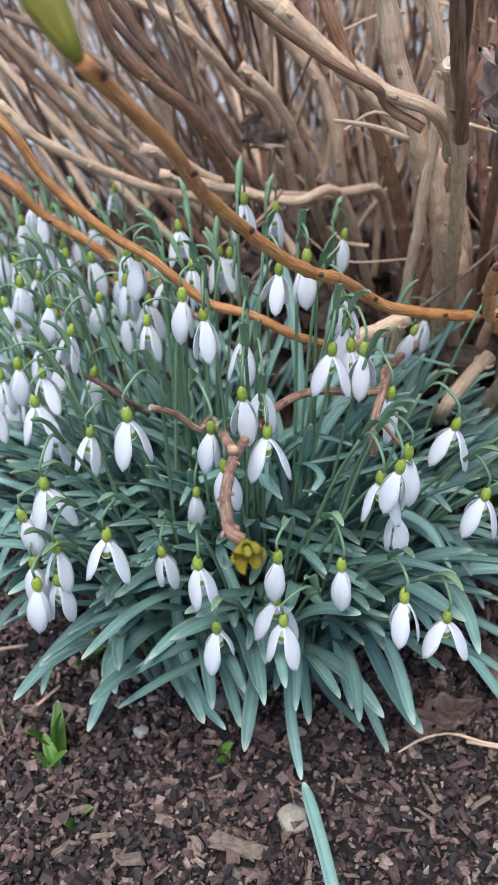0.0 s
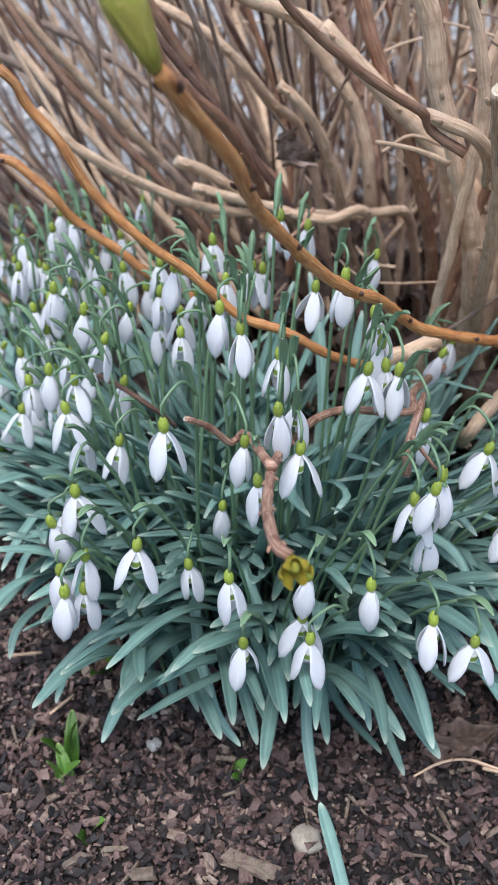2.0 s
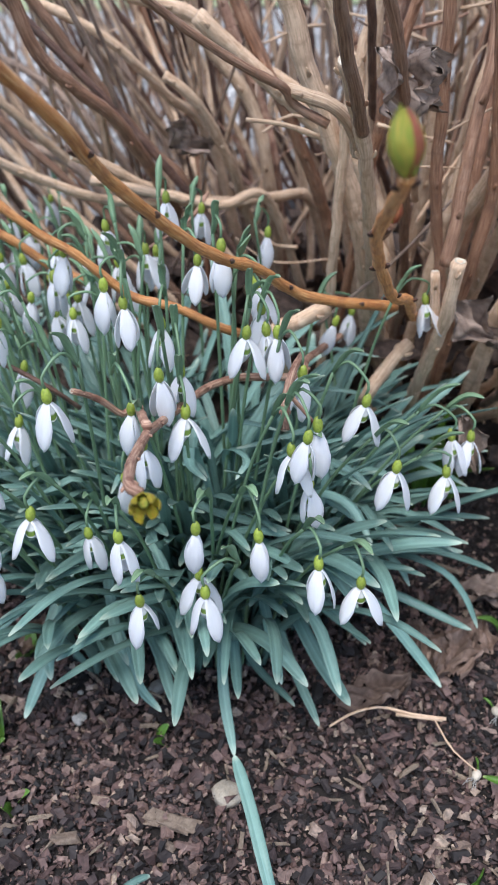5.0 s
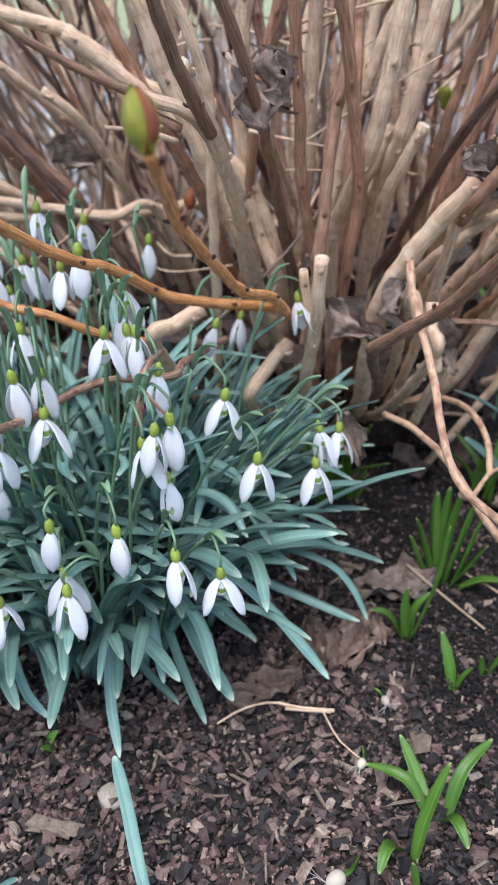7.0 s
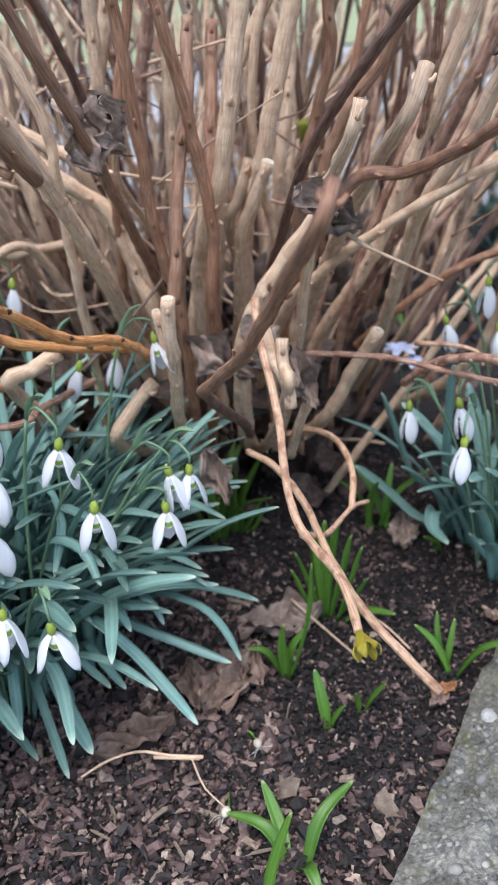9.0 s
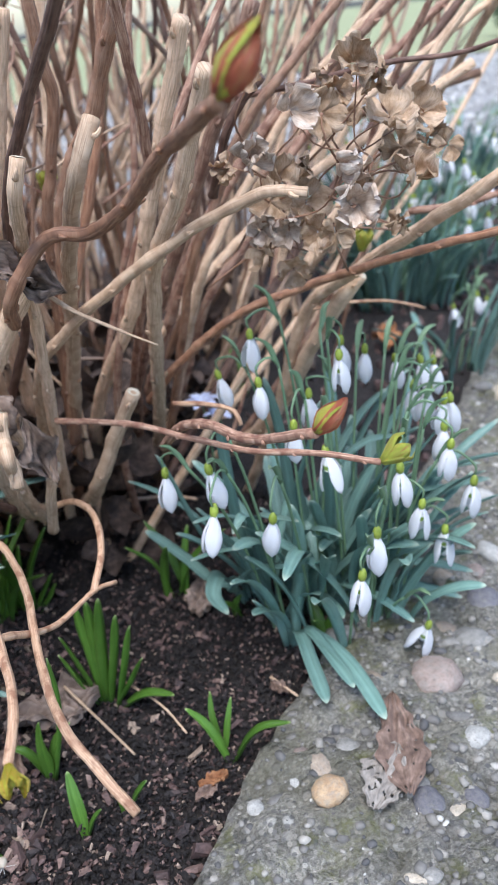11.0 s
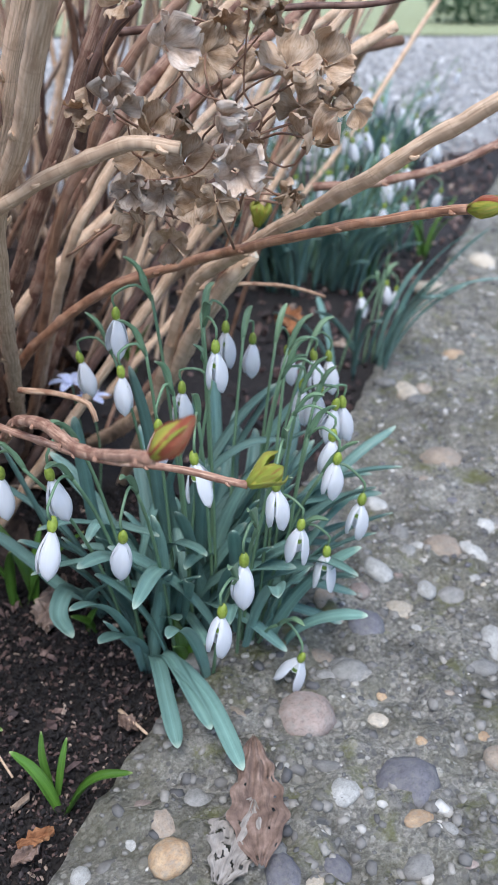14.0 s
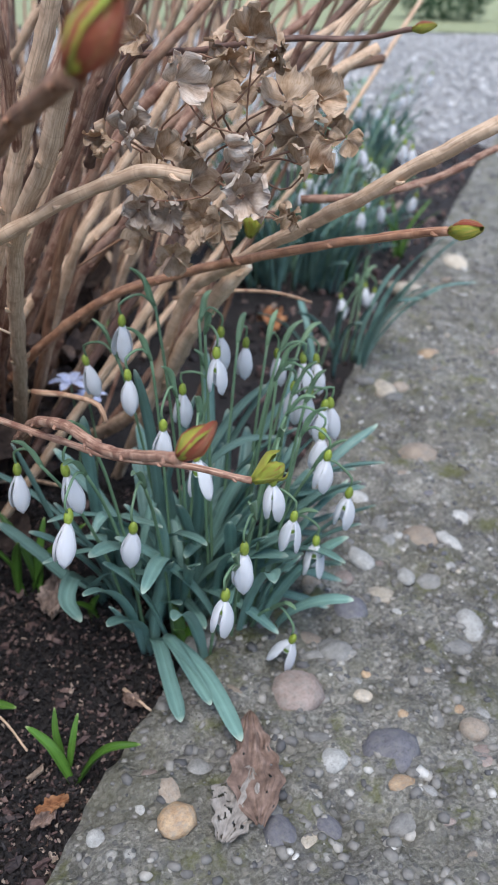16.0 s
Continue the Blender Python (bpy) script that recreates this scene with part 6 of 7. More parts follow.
traced_leaf([(0.065, 0.405, 0.0), (0.064, 0.388, 0.032), (0.062, 0.364, 0.048), (0.073, 0.336, 0.038), (0.087, 0.304, 0.034)], 0.0084, left)
traced_leaf([(0.064, 0.403, 0.0), (0.060, 0.386, 0.048), (0.055, 0.361, 0.073), (0.072, 0.333, 0.064), (0.080, 0.297, 0.050)], 0.0074, left)
traced_leaf([(0.034, 0.414, 0.0), (0.033, 0.403, 0.033), (0.031, 0.388, 0.050), (0.050, 0.376, 0.049), (0.070, 0.356, 0.031), (0.071, 0.350, 0.023)], 0.0064, left)
traced_leaf([(0.069, 0.415, 0.0), (0.074, 0.404, 0.024), (0.080, 0.390, 0.037), (0.092, 0.372, 0.032), (0.104, 0.353, 0.030)], 0.0062, left)
traced_leaf([(-0.086, 0.443, 0.0), (-0.102, 0.431, 0.059), (-0.125, 0.415, 0.090), (-0.140, 0.398, 0.093), (-0.147, 0.384, 0.087), (-0.148, 0.373, 0.080)], 0.0058, left)
traced_leaf([(-0.087, 0.443, 0.0), (-0.109, 0.432, 0.067), (-0.138, 0.416, 0.101), (-0.148, 0.400, 0.100), (-0.154, 0.382, 0.093), (-0.156, 0.375, 0.090)], 0.0056, left)
traced_leaf([(0.027, 0.410, 0.0), (0.041, 0.397, 0.052), (0.060, 0.378, 0.079), (0.044, 0.354, 0.083), (0.034, 0.330, 0.085)], 0.0064, left)
traced_leaf([(0.020, 0.409, 0.0), (0.003, 0.395, 0.069), (-0.020, 0.376, 0.105), (-0.012, 0.350, 0.095), (-0.001, 0.326, 0.090)], 0.0062, left)
traced_leaf([(0.007, 0.414, 0.0), (-0.015, 0.402, 0.068), (-0.045, 0.387, 0.103), (-0.058, 0.371, 0.103), (-0.063, 0.348, 0.095)], 0.0068, left)
traced_leaf([(0.024, 0.408, 0.0), (0.015, 0.393, 0.051), (0.002, 0.372, 0.077), (0.013, 0.339, 0.079), (0.021, 0.318, 0.085)], 0.0062, left)
traced_leaf([(0.022, 0.418, 0.0), (0.002, 0.409, 0.077), (-0.026, 0.398, 0.116), (-0.010, 0.385, 0.114), (0.011, 0.369, 0.120)], 0.0064, left)
traced_leaf([(0.023, 0.422, 0.0), (0.017, 0.416, 0.101), (0.010, 0.409, 0.153), (0.005, 0.399, 0.140), (0.013, 0.389, 0.130)], 0.0062, left)
traced_leaf([(0.011, 0.422, 0.0), (0.004, 0.417, 0.084), (-0.007, 0.410, 0.128), (-0.033, 0.398, 0.131), (-0.043, 0.391, 0.120)], 0.0064, left)
traced_leaf([(0.026, 0.421, 0.0), (0.025, 0.415, 0.090), (0.024, 0.407, 0.136), (0.036, 0.396, 0.136), (0.029, 0.386, 0.130)], 0.0060, left)
traced_leaf([(0.026, 0.425, 0.0), (0.047, 0.421, 0.094), (0.076, 0.416, 0.143), (0.056, 0.411, 0.142), (0.030, 0.404, 0.140)], 0.0064, left)
traced_leaf([(0.068, 0.422, 0.0), (0.072, 0.417, 0.080), (0.078, 0.410, 0.121), (0.089, 0.402, 0.123), (0.102, 0.391, 0.120)], 0.0070, left)
traced_leaf([(0.068, 0.420, 0.0), (0.070, 0.413, 0.069), (0.073, 0.404, 0.104), (0.087, 0.393, 0.105), (0.101, 0.380, 0.100)], 0.0070, left)
traced_leaf([(-0.083, 0.456, 0.0), (-0.080, 0.447, 0.079), (-0.075, 0.434, 0.120), (-0.098, 0.422, 0.119), (-0.137, 0.401, 0.120)], 0.0060, left)
traced_leaf([(-0.048, 0.422, 0.0), (-0.054, 0.417, 0.078), (-0.063, 0.409, 0.118), (-0.081, 0.400, 0.116), (-0.098, 0.390, 0.110)], 0.0062, left)
traced_leaf([(-0.057, 0.421, 0.0), (-0.072, 0.415, 0.065), (-0.093, 0.406, 0.098), (-0.115, 0.397, 0.092), (-0.143, 0.384, 0.080)], 0.0060, left)
traced_leaf([(-0.046, 0.416, 0.0), (-0.040, 0.407, 0.050), (-0.032, 0.395, 0.076), (-0.070, 0.376, 0.090), (-0.090, 0.362, 0.080)], 0.0064, left)
traced_leaf([(0.083, 0.420, 0.0), (0.093, 0.414, 0.057), (0.106, 0.405, 0.086), (0.140, 0.394, 0.094), (0.160, 0.387, 0.098), (0.177, 0.381, 0.100)], 0.0064, left)
traced_leaf([(0.086, 0.422, 0.0), (0.100, 0.417, 0.032), (0.120, 0.410, 0.049), (0.148, 0.403, 0.059), (0.169, 0.398, 0.056), (0.190, 0.392, 0.050)], 0.0068, left)
traced_leaf([(0.075, 0.416, 0.0), (0.082, 0.407, 0.043), (0.090, 0.394, 0.065), (0.114, 0.378, 0.072), (0.137, 0.361, 0.075)], 0.0062, left)
traced_leaf([(0.083, 0.417, 0.0), (0.101, 0.408, 0.042), (0.126, 0.395, 0.064), (0.152, 0.382, 0.061), (0.165, 0.373, 0.049), (0.174, 0.363, 0.030)], 0.0064, left)
traced_leaf([(0.082, 0.415, 0.0), (0.088, 0.406, 0.036), (0.097, 0.392, 0.055), (0.124, 0.379, 0.048), (0.146, 0.368, 0.042), (0.168, 0.357, 0.035)], 0.0068, left)
traced_leaf([(0.077, 0.409, 0.0), (0.082, 0.395, 0.044), (0.089, 0.376, 0.067), (0.111, 0.359, 0.053), (0.129, 0.342, 0.036), (0.144, 0.327, 0.020)], 0.0074, left)
traced_leaf([(0.068, 0.414, 0.0), (0.070, 0.403, 0.078), (0.073, 0.388, 0.118), (0.092, 0.371, 0.122), (0.102, 0.349, 0.110)], 0.0068, left)
traced_leaf([(0.069, 0.418, 0.0), (0.073, 0.410, 0.086), (0.078, 0.399, 0.130), (0.094, 0.384, 0.134), (0.104, 0.371, 0.130)], 0.0066, left)
traced_leaf([(0.071, 0.415, 0.0), (0.083, 0.404, 0.070), (0.099, 0.390, 0.106), (0.108, 0.374, 0.104), (0.115, 0.354, 0.100)], 0.0064, left)
traced_leaf([(0.074, 0.418, 0.0), (0.087, 0.410, 0.050), (0.105, 0.399, 0.075), (0.124, 0.381, 0.069), (0.131, 0.370, 0.060)], 0.0064, left)
traced_leaf([(0.074, 0.500, 0.0), (0.069, 0.499, 0.100), (0.063, 0.499, 0.151), (0.094, 0.499, 0.158), (0.129, 0.499, 0.150)], 0.0062, left)
traced_leaf([(0.084, 0.479, 0.0), (0.078, 0.479, 0.089), (0.069, 0.478, 0.135), (0.111, 0.477, 0.136), (0.141, 0.476, 0.120)], 0.0066, left)
traced_leaf([(0.094, 0.472, 0.0), (0.100, 0.473, 0.051), (0.108, 0.475, 0.078), (0.133, 0.477, 0.111), (0.150, 0.479, 0.130)], 0.0076, left)
traced_leaf([(0.106, 0.468, 0.0), (0.114, 0.473, 0.042), (0.124, 0.481, 0.064), (0.150, 0.492, 0.097), (0.170, 0.500, 0.120)], 0.0066, left)
traced_leaf([(0.108, 0.462, 0.0), (0.118, 0.471, 0.038), (0.132, 0.482, 0.058), (0.160, 0.500, 0.089), (0.182, 0.511, 0.100)], 0.0062, left)
traced_leaf([(0.068, 0.409, 0.0), (0.069, 0.395, 0.032), (0.071, 0.375, 0.049), (0.087, 0.347, 0.053), (0.100, 0.324, 0.060)], 0.0060, left)
traced_leaf([(0.079, 0.420, 0.0), (0.096, 0.413, 0.060), (0.120, 0.403, 0.091), (0.140, 0.391, 0.094), (0.157, 0.379, 0.090)], 0.0062, left)
traced_leaf([(0.080, 0.420, 0.0), (0.094, 0.414, 0.055), (0.113, 0.405, 0.083), (0.140, 0.393, 0.084), (0.159, 0.382, 0.075)], 0.0064, left)
traced_leaf([(0.031, 0.425, 0.0), (0.023, 0.422, 0.083), (0.013, 0.418, 0.126), (0.030, 0.412, 0.151), (0.054, 0.406, 0.150)], 0.0062, left)
traced_leaf([(0.032, 0.416, 0.0), (0.019, 0.407, 0.072), (0.002, 0.395, 0.109), (0.023, 0.383, 0.107), (0.059, 0.362, 0.110)], 0.0064, left)
traced_leaf([(0.023, 0.415, 0.0), (0.015, 0.405, 0.098), (0.005, 0.392, 0.149), (0.004, 0.375, 0.148), (0.013, 0.356, 0.150)], 0.0066, left)
traced_leaf([(0.031, 0.416, 0.0), (0.021, 0.407, 0.061), (0.007, 0.394, 0.093), (0.042, 0.370, 0.098), (0.055, 0.360, 0.100)], 0.0060, left)
traced_leaf([(0.035, 0.419, 0.0), (0.049, 0.412, 0.100), (0.069, 0.402, 0.152), (0.081, 0.391, 0.131), (0.073, 0.377, 0.100)], 0.0062, left)
traced_leaf([(0.367, 0.438, 0.0), (0.370, 0.438, 0.032), (0.374, 0.437, 0.048), (0.374, 0.435, 0.089), (0.371, 0.434, 0.115)], 0.0101, right)
traced_leaf([(0.367, 0.438, 0.0), (0.362, 0.437, 0.016), (0.356, 0.436, 0.024), (0.349, 0.435, 0.035), (0.341, 0.433, 0.050)], 0.0072, right)
traced_leaf([(0.367, 0.438, 0.0), (0.367, 0.431, 0.016), (0.368, 0.422, 0.024), (0.367, 0.393, 0.024), (0.366, 0.358, 0.024)], 0.0094, right)
traced_leaf([(0.367, 0.438, 0.0), (0.371, 0.430, 0.016), (0.377, 0.418, 0.024), (0.389, 0.385, 0.024), (0.394, 0.336, 0.024)], 0.0094, right)
traced_leaf([(0.367, 0.438, 0.0), (0.370, 0.432, 0.016), (0.375, 0.423, 0.024), (0.381, 0.391, 0.024), (0.385, 0.365, 0.024)], 0.0087, right)
traced_leaf([(0.347, 0.497, 0.0), (0.342, 0.488, 0.018), (0.334, 0.475, 0.028), (0.346, 0.454, 0.058), (0.367, 0.424, 0.075)], 0.0074, right)
traced_leaf([(0.350, 0.502, 0.0), (0.343, 0.489, 0.025), (0.334, 0.471, 0.038), (0.324, 0.458, 0.056), (0.317, 0.441, 0.053), (0.323, 0.424, 0.050)], 0.0105, right)
traced_leaf([(0.377, 0.506, 0.0), (0.367, 0.495, 0.038), (0.354, 0.479, 0.058), (0.326, 0.457, 0.075), (0.306, 0.439, 0.085)], 0.0069, right)
traced_leaf([(0.348, 0.491, 0.0), (0.337, 0.495, 0.016), (0.322, 0.501, 0.024), (0.307, 0.511, 0.039), (0.283, 0.524, 0.060)], 0.0092, right)
traced_leaf([(0.378, 0.512, 0.0), (0.369, 0.501, 0.050), (0.356, 0.485, 0.075), (0.332, 0.471, 0.093), (0.312, 0.458, 0.100)], 0.0069, right)
traced_leaf([(0.353, 0.501, 0.0), (0.353, 0.484, 0.062), (0.353, 0.461, 0.094), (0.363, 0.441, 0.102), (0.372, 0.421, 0.110)], 0.0067, right)
traced_leaf([(0.382, 0.493, 0.0), (0.384, 0.476, 0.053), (0.386, 0.452, 0.081), (0.392, 0.431, 0.092), (0.395, 0.411, 0.100)], 0.0067, right)
traced_leaf([(0.384, 0.470, 0.0), (0.382, 0.458, 0.039), (0.380, 0.442, 0.059), (0.387, 0.427, 0.073), (0.392, 0.414, 0.085)], 0.0063, right)
traced_leaf([(0.420, 0.494, 0.0), (0.427, 0.485, 0.017), (0.437, 0.472, 0.025), (0.466, 0.457, 0.033), (0.497, 0.439, 0.030)], 0.0081, right)
traced_leaf([(0.414, 0.484, 0.0), (0.421, 0.474, 0.016), (0.430, 0.461, 0.024), (0.458, 0.444, 0.024), (0.483, 0.427, 0.020)], 0.0074, right)
traced_leaf([(0.401, 0.476, 0.0), (0.404, 0.465, 0.022), (0.409, 0.449, 0.034), (0.425, 0.431, 0.032), (0.441, 0.408, 0.025)], 0.0083, right)
traced_leaf([(0.392, 0.473, 0.0), (0.392, 0.462, 0.018), (0.393, 0.447, 0.028), (0.394, 0.426, 0.035), (0.394, 0.409, 0.040)], 0.0067, right)
traced_leaf([(0.355, 0.512, 0.0), (0.352, 0.507, 0.046), (0.347, 0.499, 0.069), (0.342, 0.484, 0.119), (0.338, 0.470, 0.160)], 0.0083, right)
traced_leaf([(0.391, 0.502, 0.0), (0.389, 0.498, 0.052), (0.386, 0.493, 0.079), (0.379, 0.482, 0.137), (0.369, 0.472, 0.185)], 0.0072, right)
traced_leaf([(0.402, 0.499, 0.0), (0.405, 0.504, 0.042), (0.410, 0.512, 0.063), (0.424, 0.520, 0.086), (0.450, 0.533, 0.113), (0.475, 0.542, 0.130)], 0.0105, right)
traced_leaf([(0.407, 0.486, 0.0), (0.410, 0.484, 0.025), (0.414, 0.482, 0.038), (0.427, 0.477, 0.082), (0.441, 0.473, 0.110)], 0.0090, right)
traced_leaf([(0.402, 0.499, 0.0), (0.405, 0.497, 0.060), (0.410, 0.494, 0.091), (0.437, 0.489, 0.117), (0.463, 0.486, 0.120)], 0.0074, right)
traced_leaf([(0.417, 0.495, 0.0), (0.424, 0.492, 0.041), (0.433, 0.487, 0.062), (0.468, 0.480, 0.075), (0.499, 0.474, 0.080)], 0.0069, right)
traced_leaf([(0.400, 0.506, 0.0), (0.397, 0.505, 0.055), (0.394, 0.504, 0.083), (0.405, 0.501, 0.119), (0.412, 0.499, 0.150)], 0.0083, right)
traced_leaf([(0.420, 0.494, 0.0), (0.427, 0.491, 0.032), (0.437, 0.486, 0.049), (0.476, 0.479, 0.050), (0.505, 0.474, 0.060)], 0.0065, right)
traced_leaf([(0.425, 0.499, 0.0), (0.435, 0.493, 0.022), (0.448, 0.485, 0.034), (0.474, 0.473, 0.049), (0.497, 0.463, 0.050)], 0.0065, right)
traced_leaf([(0.361, 0.504, 0.0), (0.359, 0.493, 0.035), (0.356, 0.478, 0.053), (0.347, 0.462, 0.095), (0.336, 0.452, 0.090)], 0.0078, right)
traced_leaf([(0.422, 0.519, 0.0), (0.432, 0.523, 0.060), (0.445, 0.529, 0.091), (0.472, 0.542, 0.122), (0.498, 0.551, 0.140)], 0.0074, right)
traced_leaf([(0.355, 0.512, 0.0), (0.342, 0.510, 0.036), (0.323, 0.508, 0.055), (0.307, 0.505, 0.101), (0.298, 0.503, 0.130)], 0.0076, right)
leaf_fountain(30, 41, left, (0.020, 0.435), (0.070, 0.045), (0.135, 0.205), (65, 118), (0.0, -0.15))
leaf_fountain(28, 37, left, (-0.015, 0.470), (0.095, 0.050), (0.16, 0.225), (35, 95), (0.0, -0.25))
leaf_fountain(25, 34, left, (-0.040, 0.475), (0.065, 0.050), (0.125, 0.180), (55, 110), (-0.05, -0.15))
leaf_fountain(16, 36, left, (-0.105, 0.530), (0.07, 0.05), (0.13, 0.18), (50, 105), (-0.1, -0.3))
leaf_fountain(12, 35, left, (0.03, 0.52), (0.08, 0.04), (0.13, 0.19), (40, 95), (0.0, -0.1))
leaf_fountain(12, 38, right, (0.398, 0.482), (0.040, 0.024), (0.09, 0.130), (30, 70), (0.9, 0.25), (12, 32))
leaf_fountain(10, 32, right, (0.410, 0.490), (0.050, 0.030), (0.11, 0.165), (35, 100), (0.25, -0.1), (3, 20))
# long leaves that lie out on the mulch
traced_leaf([(0.042, 0.204, 0.0), (0.036, 0.222, 0.016), (0.030, 0.250, 0.024), (0.023, 0.278, 0.030)], 0.0066, left)
traced_leaf([(-0.041, 0.213, 0.0), (-0.033, 0.213, 0.016), (-0.026, 0.214, 0.024), (-0.017, 0.214, 0.030)], 0.0060, left)


def far_clump(cx, cy, blooms, tufts, radius, tall, seed):
    rng = np.random.default_rng(seed)
    kind = (far[0], far[1], np.array([cx, cy]), 0.13, (30, 90), (0.0070, 0.0086))
    for i in range(blooms):
        a, r = rng.uniform(0, 6.28), radius * math.sqrt(rng.random())
        bx, by = cx + r * 0.5 * math.cos(a), cy + r * 0.5 * math.sin(a)
        snowdrop((cx + r * math.cos(a), cy + r * math.sin(a), tall * rng.uniform(0.55, 1.0)), (bx, by), rng.uniform(0.05, 0.35), 1.0, rng.uniform(0, 119), kind, 2)
    for i in range(tufts):
        a, r = rng.uniform(0, 6.28), radius * rng.uniform(0.7, 1.3)
        root = leaf_tuft(cx + 0.3 * r * math.cos(a), cy + 0.3 * r * math.sin(a), kind)
        for k in range(2):
            fountain_leaf(root, (0.0, 0.0), a + rng.normal(0, 0.5), tall * rng.uniform(0.7, 1.1), rng.uniform(3, 20), rng.uniform(25, 85), rng)


snowdrop((0.664, 0.832, 0.074), (0.634, 0.812), 0.25, 0.95, 20, far)
snowdrop((0.702, 0.852, 0.077), (0.672, 0.832), 0.10, 0.95, 20, far)
snowdrop((0.713, 0.852, 0.070), (0.683, 0.832), 0.10, 0.95, 20, far)
far_clump(0.665, 0.82, 0, 5, 0.09, 0.17, 5)
far_clump(0.72, 1.13, 66, 16, 0.17, 0.22, 6)
far_clump(0.90, 1.22, 3, 5, 0.06, 0.12, 7)
far_clump(1.14, 1.82, 26, 12, 0.17, 0.19, 8)
far_clump(-0.22, 0.68, 5, 10, 0.08, 0.16, 9)


# ---- green shoots of other bulbs
def sprout(x, y, count, tall, kind):
    rng = np.random.default_rng(int(x * 7000 + y * 3000) + 5)
    root = tagged(new("bulb_shoots"), "tuft of bright green young bulb leaves in the bark mulch", "bulb shoots", "green bulb shoots")
    z = soil_height(x, y) - 0.003
    root.matrix_world = pose(x, y, z)
    for i in range(count):
        a = 2 * math.pi * i / count + rng.uniform(-0.5, 0.5)
        wide = kind == "wide"
        run = tall * (rng.uniform(0.5, 0.95) if wide else rng.uniform(0.15, 0.75))
        h = tall * (rng.uniform(0.35, 0.95) if wide else rng.uniform(0.6, 1.0))
        o = rng.normal(0, 0.006 if count > 4 and not wide else 0.002, 2)
        pts = [(o[0], o[1], 0), (o[0] + math.cos(a) * run * 0.35, o[1] + math.sin(a) * run * 0.35, h * 0.6), (o[0] + math.cos(a) * run, o[1] + math.sin(a) * run, h)]
        v, f, u = blade(pts, (0.0108 if wide else 0.0080) * rng.uniform(0.8, 1.15), 14, 0.001, 0.5, 5, 0.35, None, 0.3)
        part_of("leaf", mesh_of("leaf", v, f, SHOOT, u), root)


def shoot_tuft(leaves, wide=0.0074):
    """Young bulb leaves, each arching through its own three points."""
    foot = leaves[0][0]
    root = tagged(new("bulb_shoots"), "tuft of bright green young bulb leaves in the bark mulch", "bulb shoots", "green bulb shoots")
    root.matrix_world = pose(foot[0], foot[1], 0.0)
    for pts in leaves:
        rel = [np.array(p) - (foot[0], foot[1], 0.0) for p in pts]
        rel[0][2] = soil_height(pts[0][0], pts[0][1]) - 0.003
        long = sum(np.linalg.norm(b - a) for a, b in zip(rel, rel[1:]))
        v, f, u = blade(rel, min(wide, 0.20 * long), 14, 0.001, 0.55, 5, 0.4, None, 0.35)
        part_of("leaf", mesh_of("leaf", v, f, SHOOT, u), root)


shoot_tuft([[(0.182, 0.243, 0.000), (0.181, 0.262, 0.004), (0.175, 0.282, 0.020)], [(0.189, 0.242, 0.000), (0.201, 0.255, 0.018), (0.221, 0.269, 0.025)], [(0.183, 0.247, 0.000), (0.173, 0.259, 0.012), (0.154, 0.272, 0.012)], [(0.167, 0.220, 0.000), (0.173, 0.224, 0.027), (0.184, 0.229, 0.060)], [(0.166, 0.232, 0.000), (0.155, 0.222, 0.013), (0.148, 0.211, 0.010)], [(0.187, 0.246, 0.000), (0.191, 0.233, 0.012), (0.194, 0.220, 0.008)], [(0.166, 0.210, 0.000), (0.164, 0.209, 0.010), (0.163, 0.208, 0.020)]])
shoot_tuft([[(0.306, 0.358, 0.000), (0.296, 0.366, 0.017), (0.285, 0.373, 0.030)], [(0.306, 0.358, 0.000), (0.322, 0.351, 0.022), (0.341, 0.344, 0.030)]])
shoot_tuft([[(0.303, 0.366, 0.000), (0.300, 0.372, 0.018), (0.301, 0.378, 0.034)], [(0.304, 0.366, 0.000), (0.309, 0.372, 0.014), (0.313, 0.378, 0.026)]], 0.0044)
shoot_tuft([[(0.203, 0.376, -0.000), (0.191, 0.380, 0.017), (0.180, 0.383, 0.020)], [(0.203, 0.376, -0.000), (0.209, 0.380, 0.019), (0.219, 0.383, 0.030)], [(0.202, 0.376, 0.000), (0.202, 0.377, 0.023), (0.203, 0.378, 0.040)]])
shoot_tuft([[(0.204, 0.376, 0.000), (0.217, 0.366, 0.051), (0.219, 0.357, 0.100)]], 0.0042)
shoot_tuft([[(0.220, 0.330, 0.000), (0.218, 0.338, 0.015), (0.216, 0.347, 0.030)], [(0.220, 0.330, 0.000), (0.226, 0.330, 0.008), (0.231, 0.330, 0.015)]])
shoot_tuft([[(0.243, 0.340, 0.000), (0.250, 0.338, 0.009), (0.257, 0.337, 0.020)], [(0.241, 0.341, 0.000), (0.240, 0.340, 0.008), (0.239, 0.338, 0.015)]])
sprout(0.178, 0.530, 8, 0.091, 'narrow')
shoot_tuft([[(0.190, 0.536, 0.000), (0.197, 0.538, 0.034), (0.214, 0.539, 0.070)], [(0.188, 0.537, 0.000), (0.183, 0.530, 0.029), (0.176, 0.523, 0.060)], [(0.192, 0.536, 0.000), (0.204, 0.538, 0.017), (0.211, 0.539, 0.030)], [(0.191, 0.536, 0.000), (0.190, 0.537, 0.029), (0.193, 0.538, 0.060)], [(0.193, 0.533, 0.000), (0.205, 0.536, 0.009), (0.212, 0.540, 0.020)]], 0.0125)
